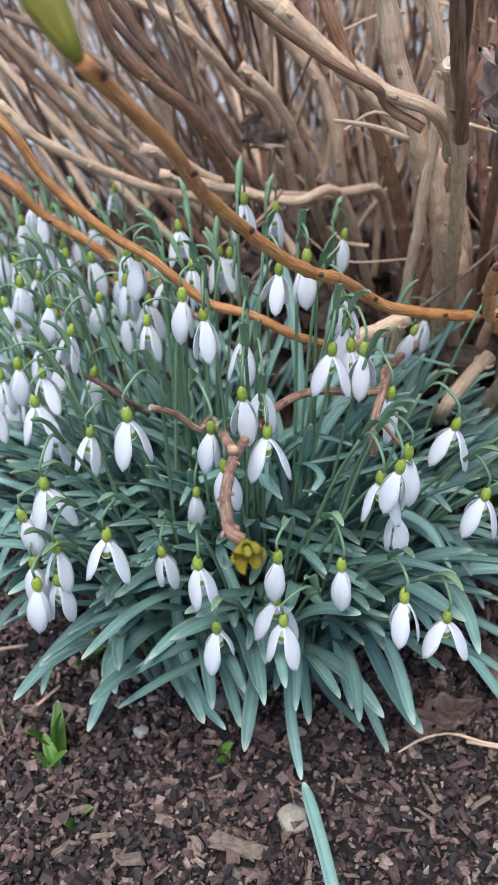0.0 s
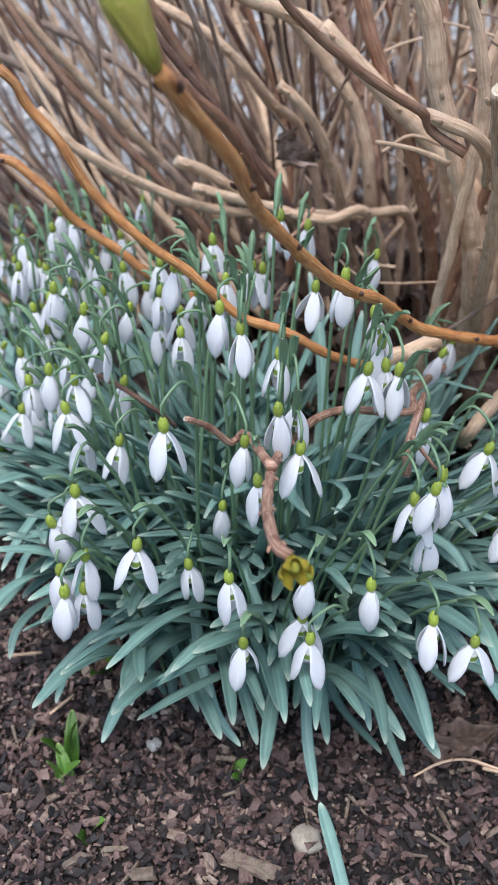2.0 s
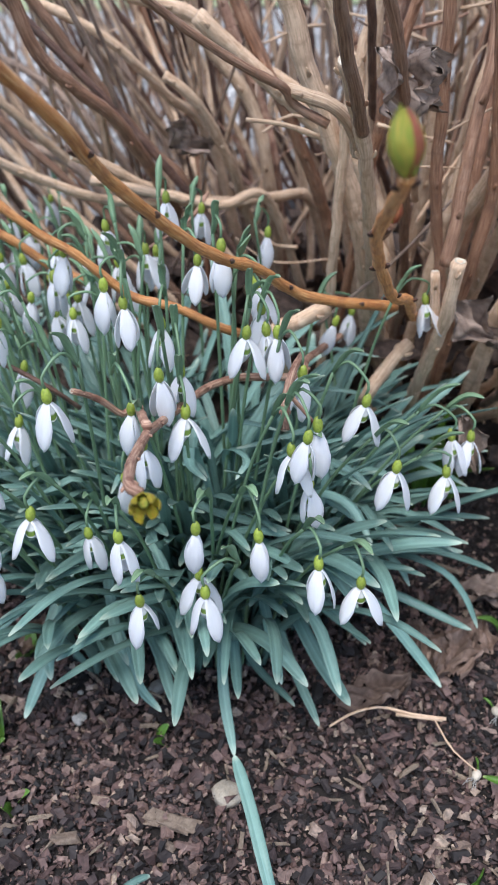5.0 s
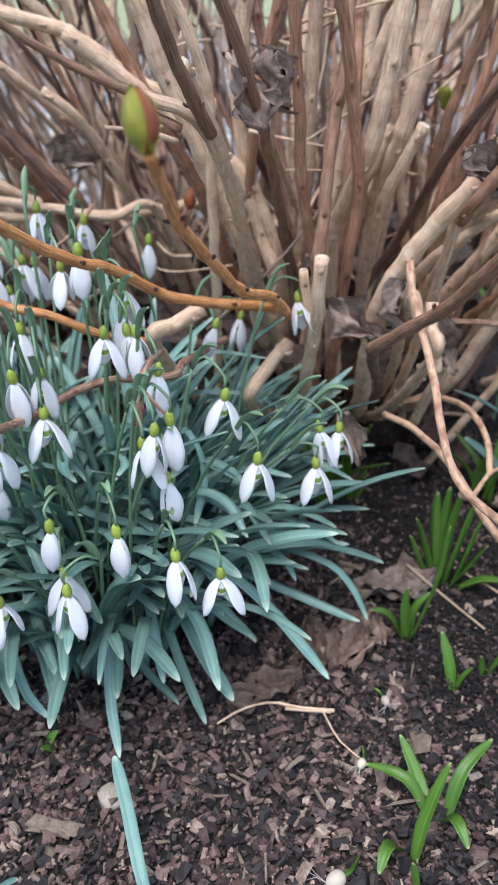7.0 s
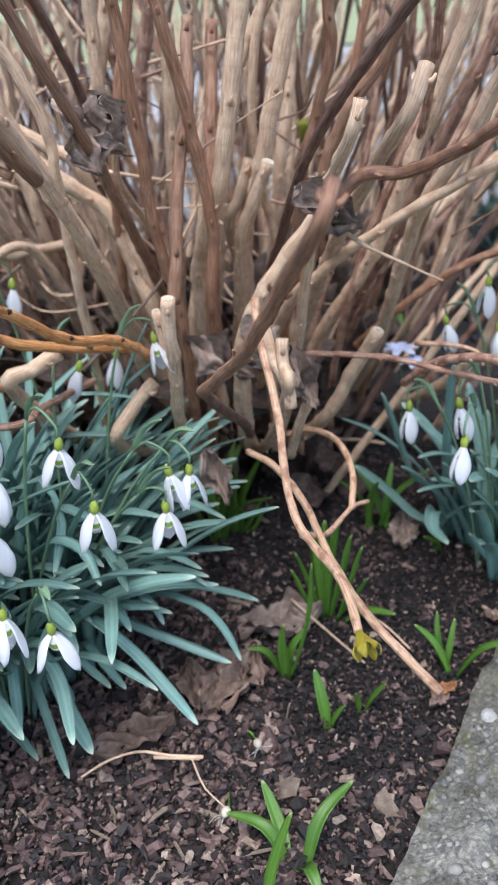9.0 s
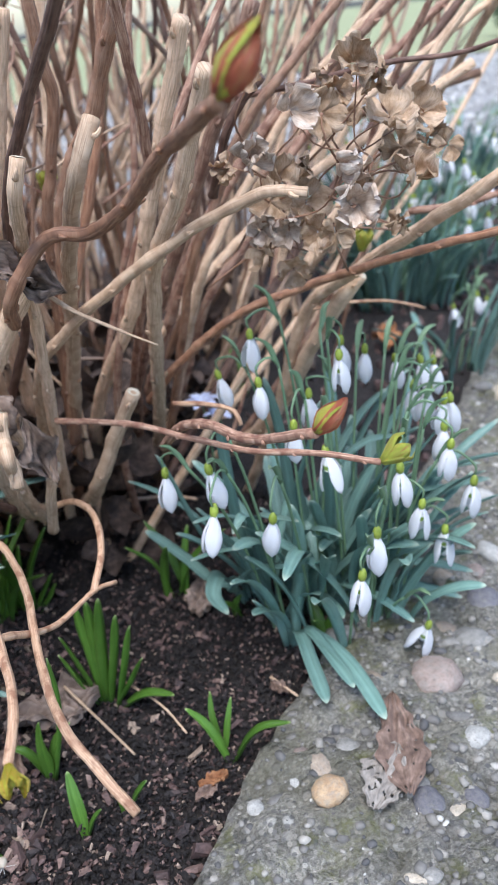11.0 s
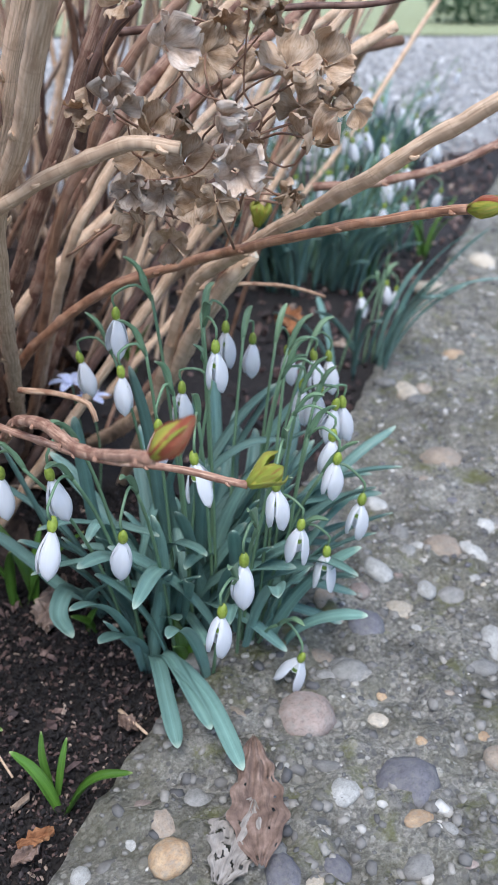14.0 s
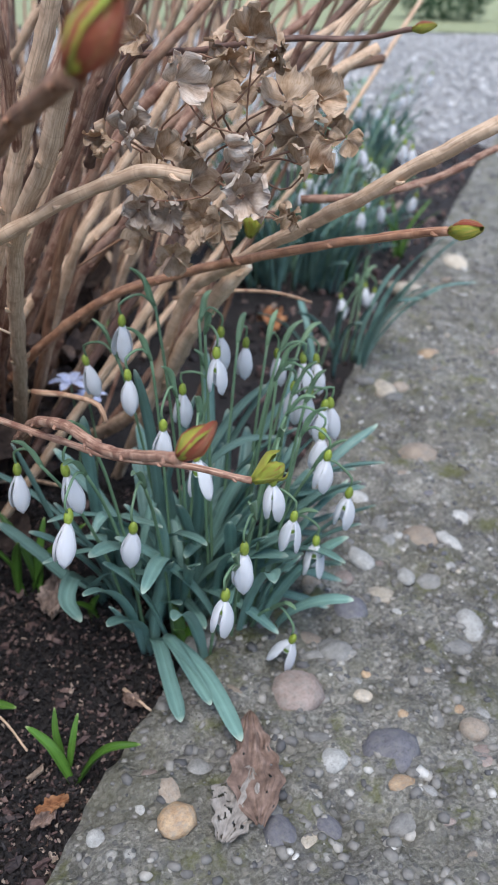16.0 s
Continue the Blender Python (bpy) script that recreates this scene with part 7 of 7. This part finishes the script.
shoot_tuft([[(0.236, 0.429, 0.000), (0.226, 0.426, 0.033), (0.219, 0.424, 0.060)], [(0.236, 0.429, 0.000), (0.233, 0.426, 0.046), (0.232, 0.423, 0.080)], [(0.238, 0.428, 0.000), (0.239, 0.424, 0.051), (0.239, 0.420, 0.085)], [(0.240, 0.428, 0.000), (0.244, 0.421, 0.053), (0.247, 0.413, 0.090)], [(0.241, 0.427, 0.000), (0.251, 0.420, 0.042), (0.255, 0.414, 0.075)], [(0.245, 0.424, 0.000), (0.256, 0.419, 0.033), (0.262, 0.414, 0.065)], [(0.244, 0.422, 0.000), (0.263, 0.412, 0.011), (0.281, 0.402, 0.015)], [(0.234, 0.429, 0.000), (0.222, 0.428, 0.024), (0.216, 0.426, 0.045)], [(0.243, 0.427, -0.000), (0.257, 0.420, 0.017), (0.266, 0.413, 0.040)]], 0.0088)
sprout(0.298, 0.513, 5, 0.065, 'narrow')
sprout(-0.113, 0.318, 3, 0.046, 'narrow')
sprout(-0.116, 0.305, 3, 0.026, 'narrow')
sprout(-0.018, 0.314, 2, 0.016, 'narrow')
sprout(-0.094, 0.276, 2, 0.016, 'narrow')
sprout(-0.108, 0.385, 3, 0.033, 'narrow')
sprout(-0.238, 0.640, 9, 0.125, 'narrow')
sprout(-0.255, 0.700, 8, 0.125, 'narrow')
sprout(-0.301, 0.938, 6, 0.117, 'narrow')
sprout(-0.266, 0.848, 5, 0.104, 'narrow')
sprout(0.386, 0.436, 3, 0.039, 'narrow')
sprout(0.338, 0.481, 2, 0.026, 'narrow')
sprout(0.834, 1.262, 3, 0.065, 'narrow')
sprout(0.426, 0.861, 3, 0.065, 'narrow')
sprout(0.798, 1.103, 4, 0.078, 'narrow')
sprout(0.900, 1.160, 5, 0.091, 'narrow')


def blue_star(x, y, z, size):
    root = tagged(new("blue_star_flower"), "pale blue star-shaped spring flower under the shrub", "flower")
    root.matrix_world = pose(x, y, 0)
    v, f, u = tube([(0, 0, 0), (0.004, 0, z * 0.5), (0, 0, z)], 0.001, 0.0008, 6, 0.01)
    part_of("stem", mesh_of("stem", v, f, STEM, u), root)
    for q in range(6):
        a = q * math.pi / 3
        pts = [(0, 0, z), (math.cos(a) * size * 0.5, math.sin(a) * size * 0.5 - size * 0.1, z + size * 0.25), (math.cos(a) * size, math.sin(a) * size - size * 0.2, z + size * 0.2)]
        v, f, u = blade(pts, size * 0.5, 8, 0.0005, 0.2, 5, 0.5, None, 0.35)
        part_of("petal", mesh_of("petal", v, f, BLUE, u), root)


blue_star(0.350, 0.640, 0.100, 0.017)
blue_star(0.362, 0.632, 0.090, 0.014)

# the clipped shrub on the lawn, far off
box = tagged(new("clipped_bush"), "dark green rounded bush on the lawn, far off", "bush")
box.matrix_world = pose(4.1, 6.7, 0.0)
bush_rng = np.random.default_rng(8)
bits = []
for i in range(1400):
    d = bush_rng.normal(0, 1, 3)
    d /= np.linalg.norm(d)
    c = d * (0.32 * bush_rng.uniform(0.8, 1.06)) * (1.25, 1, 0.9) + (0, 0, 0.28)
    if c[2] < 0.02:
        continue
    a = bush_rng.normal(0, 1, 3)
    b = np.cross(a, d)
    b /= np.linalg.norm(b)
    a = np.cross(b, d)
    a = a / np.linalg.norm(a) + d * 0.5
    q = np.array([c - a * 0.025, c + b * 0.014, c + a * 0.03, c - b * 0.014])
    bits.append((q, [(0, 1, 2, 3)], np.zeros((4, 2))))
v, f, u = joined(*bits)
part_of("crown", mesh_of("crown", v, f, BOX, u, False), box)


def bulblet(x, y, size, turn):
    """A small bare bulb lying on the mulch, with its sprout and thread-like roots."""
    root = tagged(new("loose_bulb"), "small pale bare bulb with sprout and roots on the mulch", "bulb", "loose bulbs")
    root.matrix_world = pose(x, y, soil_height(x, y) + 0.006 + size * 0.6, 0, 80, turn)
    v, f, u = ellipsoid((0, 0, 0), size, size * 1.25, 12, 9, 0.18)
    part_of("bulb", mesh_of("bulb", v, f, TONES["cream"], u), root)
    v, f, u = blade([(0, 0, size), (size * 0.2, size * 0.3, size * 2.4), (size * 0.1, size * 1.2, size * 4.0)], size * 0.9, 9, 0.0008, 0.5, 5, 0.6)
    part_of("sprout", mesh_of("sprout", v, f, SHOOT, u), root, None, "pale green sprout")
    rng = np.random.default_rng(turn)
    for _ in range(6):
        d = rng.normal(0, 1, 3) * size
        v, f, u = tube([(0, 0, -size), (d[0], d[1], -size * 1.8), (d[0] * 1.8 + d[2], d[1] * 1.8, -size * (2.2 + rng.random() * 1.6))], 0.00022, 0.00012, 5, 0.002)
        part_of("root", mesh_of("root", v, f, TONES["chalk"], u), root, None, "thin white root")


bulblet(0.128, 0.214, 0.0042, 20)
bulblet(0.154, 0.280, 0.0026, 60)
bulblet(0.177, 0.322, 0.0026, 100)


# ---- mulch and litter
def pebble_mesh(seed, rough=0.17):
    rng = np.random.default_rng(seed)
    bm = bmesh.new()
    bmesh.ops.create_icosphere(bm, subdivisions=2, radius=1.0)
    off = Vector(rng.uniform(-9, 9, 3))
    for v in bm.verts:
        v.co *= 1 + rough * noise.noise(v.co * 1.1 + off) + 0.5 * rough * noise.noise(v.co * 2.6 + off)
    me = bpy.data.meshes.new("pebble")
    bm.to_mesh(me)
    bm.free()
    me.polygons.foreach_set("use_smooth", [True] * len(me.polygons))
    return me


def stones_mesh(name, spots, mat, rng, flat, tumble=0.6, long=1.0):
    """Many small angular bits as one mesh; spots: x, y, z, size."""
    cube = np.array([(-1, -1, -1), (1, -1, -1), (1, 1, -1), (-1, 1, -1), (-1, -1, 1), (1, -1, 1), (1, 1, 1), (-1, 1, 1)], float)
    quads = np.array([(0, 3, 2, 1), (4, 5, 6, 7), (0, 1, 5, 4), (1, 2, 6, 5), (2, 3, 7, 6), (3, 0, 4, 7)])
    n = len(spots)
    body = cube[None] * (1 + rng.normal(0, 0.26, (n, 8, 3)))
    body[:, 4:, :2] *= rng.uniform(0.55, 0.9, (n, 1, 1))
    dims = np.stack([long * rng.uniform(0.7, 1.5, n), rng.uniform(0.35, 0.7, n), rng.uniform(*flat, n)], 1)
    body *= (dims * spots[:, 3:4])[:, None]
    ax, ay, az = rng.normal(0, tumble, n), rng.normal(0, tumble, n), rng.uniform(0, 6.28, n)
    x, y, z = body[..., 0], body[..., 1], body[..., 2]
    y, z = y * np.cos(ax)[:, None] - z * np.sin(ax)[:, None], y * np.sin(ax)[:, None] + z * np.cos(ax)[:, None]
    x, z = x * np.cos(ay)[:, None] + z * np.sin(ay)[:, None], -x * np.sin(ay)[:, None] + z * np.cos(ay)[:, None]
    x, y = x * np.cos(az)[:, None] - y * np.sin(az)[:, None], x * np.sin(az)[:, None] + y * np.cos(az)[:, None]
    vs = np.stack([x, y, z], -1) + spots[:, None, :3]
    fs = (quads[None] + 8 * np.arange(n)[:, None, None]).reshape(-1, 4)
    return mesh_of(name, vs.reshape(-1, 3), fs.tolist(), mat, None, False)


def round_bits(name, spots, mat, rng, flat):
    """Many small rounded stones as one mesh; spots: x, y, z, size."""
    k = 0.70
    ball = np.array([(-k, -k, -k), (k, -k, -k), (k, k, -k), (-k, k, -k), (-k, -k, k), (k, -k, k), (k, k, k), (-k, k, k), (0, 0, 1.05), (1.05, 0, 0), (0, 1.05, 0), (-1.05, 0, 0), (0, -1.05, 0)])
    tris = np.array([(4, 5, 8), (5, 6, 8), (6, 7, 8), (7, 4, 8), (1, 2, 9), (2, 6, 9), (6, 5, 9), (5, 1, 9), (2, 3, 10), (3, 7, 10), (7, 6, 10), (6, 2, 10), (3, 0, 11), (0, 4, 11), (4, 7, 11), (7, 3, 11), (0, 1, 12), (1, 5, 12), (5, 4, 12), (4, 0, 12)])
    n = len(spots)
    body = ball[None] * (1 + rng.normal(0, 0.09, (n, 13, 1)))
    dims = np.stack([rng.uniform(0.75, 1.3, n), rng.uniform(0.6, 1.0, n), rng.uniform(*flat, n)], 1) * spots[:, 3:4]
    body = body * dims[:, None]
    az = rng.uniform(0, 6.28, n)
    x, y = body[..., 0] * np.cos(az)[:, None] - body[..., 1] * np.sin(az)[:, None], body[..., 0] * np.sin(az)[:, None] + body[..., 1] * np.cos(az)[:, None]
    vs = np.stack([x, y, body[..., 2]], -1) + spots[:, None, :3]
    fs = (tris[None] + 13 * np.arange(n)[:, None, None]).reshape(-1, 3)
    return mesh_of(name, vs.reshape(-1, 3), fs.tolist(), mat)


def scatter(count, x0, x1, y0, y1, lo, hi, rng, layer):
    spots = []
    for _ in range(count):
        x, y = rng.uniform(x0, x1), rng.uniform(y0, y1)
        if beyond_edge(x, y) > -0.004:
            continue
        size = lo + (hi - lo) * rng.random() ** 2.2
        if x > 0.20 and 0.29 < y < 0.62 and rng.random() < 0.88 and size > 0.0014:
            continue
        spots.append((x, y, soil_height(x, y) + layer * rng.uniform(0.0, 1.0) + size * 0.1, size))
    return spots


mulch_rng = np.random.default_rng(2)
spots = scatter(46000, -0.34, 0.45, 0.14, 0.62, 0.0011, 0.0037, mulch_rng, 0.005)
spots += scatter(16000, -0.34, 0.45, 0.14, 0.50, 0.0006, 0.0018, mulch_rng, 0.007)
spots += scatter(1500, -0.34, 0.30, 0.14, 0.45, 0.0030, 0.0052, mulch_rng, 0.007)
spots += scatter(9000, -0.7, 1.7, 0.55, 2.3, 0.003, 0.008, mulch_rng, 0.006)
tagged(new("bark_mulch", stones_mesh("bark_mulch", np.array(spots), CHIP, mulch_rng, (0.25, 0.60))), "brown bark chips covering the flower bed", "bark mulch", "", "stuff")

crumbs = scatter(26000, 0.16, 0.42, 0.24, 0.64, 0.0007, 0.0022, mulch_rng, 0.005)
tagged(new("soil_crumbs", stones_mesh("soil_crumbs", np.array(crumbs), SOIL, mulch_rng, (0.5, 0.9))), "fine black soil crumbs beside the path", "soil crumbs", "", "stuff")

for x, y, z, size, turn, seed, mat in ((0.107, 0.334, 0.008, 0.050, 20, 1, LITTER),
      (0.172, 0.369, 0.008, 0.055, 60, 2, LITTER),
      (0.206, 0.418, 0.008, 0.060, 10, 3, DRY_LEAF),
      (0.143, 0.370, 0.008, 0.040, 100, 4, LITTER),
      (0.315, 0.500, 0.008, 0.040, 80, 6, DRY_LEAF),
      (0.164, 0.368, 0.008, 0.050, 50, 7, LITTER),
      (0.293, 0.337, 0.008, 0.018, 15, 8, RUSSET),
      (0.201, 0.416, 0.008, 0.050, -20, 10, DRY_LEAF),
      (0.288, 0.330, 0.008, 0.016, 30, 11, LITTER),
      (0.346, 0.395, 0.008, 0.016, 120, 12, LITTER),
      (0.625, 0.937, 0.012, 0.060, 70, 13, RUSSET),
      (0.320, 0.510, 0.008, 0.040, 80, 14, DRY_LEAF),
      (0.313, 0.499, 0.008, 0.040, 80, 15, DRY_LEAF),
      (-0.103, 0.395, 0.008, 0.035, 80, 16, LITTER),
      (0.397, 0.322, 0.0200, 0.072, 76, 17, LITTER),
      (0.382, 0.304, 0.0180, 0.046, 55, 18, LACE)
                                       ):
    tagged(dry_leaf((x, y, z), size, mat, (0, 0, turn), None, "fallen_leaf", 0.25 if seed > 16 else 0.85, seed, "", -0.25 if seed > 17 else -0.5, 0.19 if seed == 17 else 0.30), "crumpled brown dead leaf lying on the mulch", "dead leaf", "fallen leaves")


def ground_twig(points, r0, r1):
    v, f, u = tube(points, r0 * 0.7, r1 * 0.7, 7, 0.006, 0.03)
    tagged(new("fallen_twig", mesh_of("fallen_twig", v, f, TAN, u)), "thin dry pale-brown twig lying on the mulch", "twig", "fallen twigs")


ground_twig([(0.077, 0.309, 0.012), (0.092, 0.318, 0.012), (0.109, 0.323, 0.010), (0.125, 0.318, 0.009), (0.145, 0.314, 0.008)], 0.0009, 0.0016)
ground_twig([(0.138, 0.316, 0.008), (0.144, 0.295, 0.006), (0.154, 0.281, 0.005)], 0.0008, 0.0006)
ground_twig([(-0.167, 0.389, 0.008), (-0.146, 0.393, 0.008)], 0.0016, 0.0014)
ground_twig([(-0.130, 0.345, 0.008), (-0.119, 0.360, 0.008)], 0.0012, 0.0012)
ground_twig([(0.117, 0.319, 0.008), (0.143, 0.313, 0.008)], 0.0016, 0.0012)
ground_twig([(0.251, 0.433, 0.008), (0.272, 0.404, 0.008), (0.284, 0.378, 0.006)], 0.0011, 0.0009)
ground_twig([(0.215, 0.426, 0.020), (0.235, 0.397, 0.012), (0.252, 0.369, 0.008)], 0.0013, 0.0011)
ground_twig([(0.343, 0.406, 0.008), (0.355, 0.385, 0.008)], 0.0018, 0.0010)
ground_twig([(0.333, 0.623, 0.020), (0.310, 0.637, 0.020), (0.273, 0.626, 0.030)], 0.0020, 0.0024)


def loose_stone(x, y, rx, ry, tone, seed, label):
    me = pebble_mesh(seed, 0.34)
    me.materials.append(TONES[tone])
    tagged(part_of("stone", me, None, pose(x, y, soil_height(x, y) + 0.003 + min(rx, ry) * 0.25, 0, 0, 37 * seed) @ Matrix.Diagonal((rx, ry, min(rx, ry) * 0.6, 1))), label, "stone", "loose stones")


def bark_piece(x, y, size, turn, seed):
    """A larger flake of bark lying on the mulch."""
    rng = np.random.default_rng(seed)
    spot = np.array([(0.0, 0.0, 0.0, size)])
    me = stones_mesh("bark_flake", spot, BARK_FLAKE, rng, (0.14, 0.22), 0.15)
    tagged(part_of("bark_flake", me, None, pose(x, y, soil_height(x, y) + 0.006, 0, 0, turn)), "larger pale flake of bark on the mulch", "bark flake", "bark flakes")


sliver_spots = np.array([p for p in scatter(420, -0.32, 0.42, 0.15, 0.5, 0.0012, 0.0024, mulch_rng, 0.008) if p[0] < 0.2])
slivers = stones_mesh("wood_slivers", sliver_spots, BARK_SLIVER, mulch_rng, (0.25, 0.4), 0.25, 3.6)
tagged(new("wood_slivers", slivers), "thin pale wood slivers among the bark mulch", "wood slivers", "", "stuff")

# ---- stones of the path
PEBBLE_SHAPES = {tone: [pebble_mesh(10 * i + k, 0.21) for k in range(5)] for i, tone in enumerate(TONES)}
for tone, shapes in PEBBLE_SHAPES.items():
    for me in shapes:
        me.materials.append(TONES[tone])
stone_rng = np.random.default_rng(6)


def pebble(x, y, rx, ry, tone):
    """A rounded stone set in the path, about a third of it proud."""
    z = path_height(x, y)
    low = min(rx, ry)
    part_of("pebble", PEBBLE_SHAPES[tone][int(stone_rng.integers(5))], path, pose(x, y, z - low * (0.30 if low < 0.009 else 0.14), stone_rng.normal(0, 6), stone_rng.normal(0, 6), stone_rng.uniform(-25, 25)) @ Matrix.Diagonal((rx * 1.06, ry * 1.06, low * 0.66, 1)))


loose_stone(0.019, 0.278, 0.0080, 0.0092, "cream", 1, "rough pale cream stone lying on the mulch")
loose_stone(-0.068, 0.334, 0.0050, 0.0046, "chalk", 2, "small white pebble lying on the mulch")
loose_stone(-0.070, 0.353, 0.0020, 0.0020, "chalk", 3, "small white pebble lying on the mulch")
loose_stone(-0.023, 0.353, 0.0050, 0.0065, "grey", 4, "grey pebble lying on the mulch")
loose_stone(0.180, 0.324, 0.0022, 0.0032, "chalk", 5, "small white pebble lying on the mulch")
bark_piece(-0.016, 0.264, 0.0080, 20, 3)
bark_piece(-0.064, 0.255, 0.0064, 10, 4)
bark_piece(-0.099, 0.260, 0.0048, -40, 5)
bark_piece(-0.011, 0.262, 0.0088, 10, 6)
bark_piece(-0.013, 0.245, 0.0057, 60, 7)
bark_piece(0.122, 0.233, 0.0041, 30, 8)
bark_piece(0.165, 0.259, 0.0033, 0, 9)
bark_piece(0.194, 0.292, 0.0057, 15, 10)
bark_piece(0.223, 0.291, 0.0041, 10, 11)
bark_piece(-0.049, 0.277, 0.0040, 50, 12)
bark_piece(-0.113, 0.348, 0.0041, 80, 13)
bark_piece(0.241, 0.272, 0.0066, 80, 14)
bark_piece(0.240, 0.267, 0.0099, 80, 15)
bark_piece(0.190, 0.293, 0.0080, 20, 16)
bark_piece(0.287, 0.366, 0.0058, 20, 17)
bark_piece(-0.118, 0.293, 0.0033, 70, 18)
bark_piece(0.114, 0.221, 0.0048, 40, 19)
pebble(0.474, 0.316, 0.0165, 0.0143, "slate")
pebble(0.529, 0.441, 0.0114, 0.0121, "cream")
pebble(0.573, 0.396, 0.0095, 0.0153, "chalk")
pebble(0.441, 0.319, 0.0082, 0.0073, "chalk")
pebble(0.441, 0.373, 0.0155, 0.0158, "pink")
pebble(0.470, 0.295, 0.0082, 0.0050, "ochre")
pebble(0.482, 0.287, 0.0054, 0.0058, "chalk")
pebble(0.351, 0.306, 0.0102, 0.0092, "ochre")
pebble(0.352, 0.327, 0.0073, 0.0112, "buff")
pebble(0.399, 0.287, 0.0082, 0.0104, "slate")
pebble(0.423, 0.283, 0.0061, 0.0085, "slate")
pebble(0.411, 0.277, 0.0073, 0.0063, "cream")
pebble(0.530, 0.477, 0.0073, 0.0117, "chalk")
pebble(0.605, 0.480, 0.0073, 0.0125, "chalk")
pebble(0.587, 0.492, 0.0124, 0.0148, "buff")
pebble(0.501, 0.430, 0.0114, 0.0130, "slate")
pebble(0.561, 0.495, 0.0061, 0.0076, "chalk")
pebble(0.648, 0.609, 0.0187, 0.0192, "buff")
pebble(0.311, 0.311, 0.0051, 0.0051, "chalk")
pebble(0.571, 0.496, 0.0041, 0.0058, "chalk")
pebble(0.479, 0.371, 0.0041, 0.0045, "chalk")
pebble(0.552, 0.379, 0.0104, 0.0072, "grey")
pebble(0.462, 0.275, 0.0092, 0.0067, "grey")
pebble(0.481, 0.266, 0.0041, 0.0022, "pink")
pebble(0.512, 0.466, 0.0073, 0.0085, "pink")
pebble(0.632, 0.511, 0.0082, 0.0094, "chalk")
pebble(0.442, 0.337, 0.0082, 0.0041, "grey")
pebble(0.511, 0.331, 0.0051, 0.0081, "grey")
pebble(0.492, 0.336, 0.0032, 0.0032, "ochre")
pebble(0.527, 0.332, 0.0045, 0.0058, "ochre")
pebble(0.453, 0.315, 0.0032, 0.0045, "chalk")
pebble(0.395, 0.430, 0.0126, 0.0092, "grey")
pebble(0.405, 0.384, 0.0032, 0.0073, "buff")
pebble(0.554, 0.452, 0.0063, 0.0076, "chalk")
pebble(0.565, 0.559, 0.0082, 0.0108, "chalk")
pebble(0.590, 0.454, 0.0051, 0.0067, "chalk")
pebble(0.673, 0.734, 0.0114, 0.0322, "cream")
pebble(0.852, 1.025, 0.0194, 0.0300, "cream")
pebble(0.964, 1.088, 0.0194, 0.0273, "cream")
pebble(0.766, 0.804, 0.0155, 0.0157, "ochre")
pebble(0.647, 0.513, 0.0085, 0.0103, "grey")
pebble(0.570, 0.447, 0.0092, 0.0094, "grey")
pebble(0.476, 0.397, 0.0102, 0.0095, "grey")
pebble(0.485, 0.459, 0.0073, 0.0085, "buff")
pebble(0.488, 0.376, 0.0032, 0.0041, "ochre")
pebble(0.537, 0.324, 0.0041, 0.0054, "chalk")
pebble(0.531, 0.420, 0.0051, 0.0076, "chalk")
pebble(0.370, 0.335, 0.0073, 0.0082, "grey")
pebble(0.336, 0.322, 0.0032, 0.0041, "chalk")
pebble(0.565, 0.516, 0.0063, 0.0089, "grey")
for _ in range(620):
    u, v = stone_rng.uniform(-0.2, 1.3), 0.01 + 0.75 * stone_rng.random()
    x, y = path_place(u, v)
    s = 0.0025 + 0.0085 * stone_rng.random() ** 2
    pebble(x, y, s, s * stone_rng.uniform(0.6, 1.0), ("grey", "buff", "grey", "cream", "slate", "grey", "pink", "buff", "chalk", "grey")[int(stone_rng.integers(10))])

grit = []
for _ in range(26000):
    u, v = stone_rng.uniform(-0.3, 1.2), 0.003 + 0.6 * stone_rng.random()
    x, y = path_place(u, v)
    grit.append((x, y, path_height(x, y) - 0.0002, 0.0006 + 0.0034 * stone_rng.random() ** 3))
for _ in range(3500):
    u, v = stone_rng.uniform(1.0, 2.8), 0.003 + 1.5 * stone_rng.random()
    x, y = path_place(u, v)
    grit.append((x, y, path_height(x, y), 0.003 + 0.007 * stone_rng.random() ** 2))
tagged(new("path_grit", round_bits("path_grit", np.array(grit), GRIT, stone_rng, (0.35, 0.6))), "small mixed stones exposed in the concrete path", "grit", "", "stuff")
gravel = [(stone_rng.uniform(-3, 5.0), stone_rng.uniform(1.5, 5.4), 0.022, stone_rng.uniform(0.006, 0.014)) for _ in range(22000)]
gravel = [g for g in gravel if g[1] > 1.6 + 0.35 * (g[0] - 0.4)]
tagged(new("gravel_stones", round_bits("gravel_stones", np.array(gravel), GRAVEL, stone_rng, (0.4, 0.7))), "pale rounded gravel of the yard", "gravel", "", "stuff")
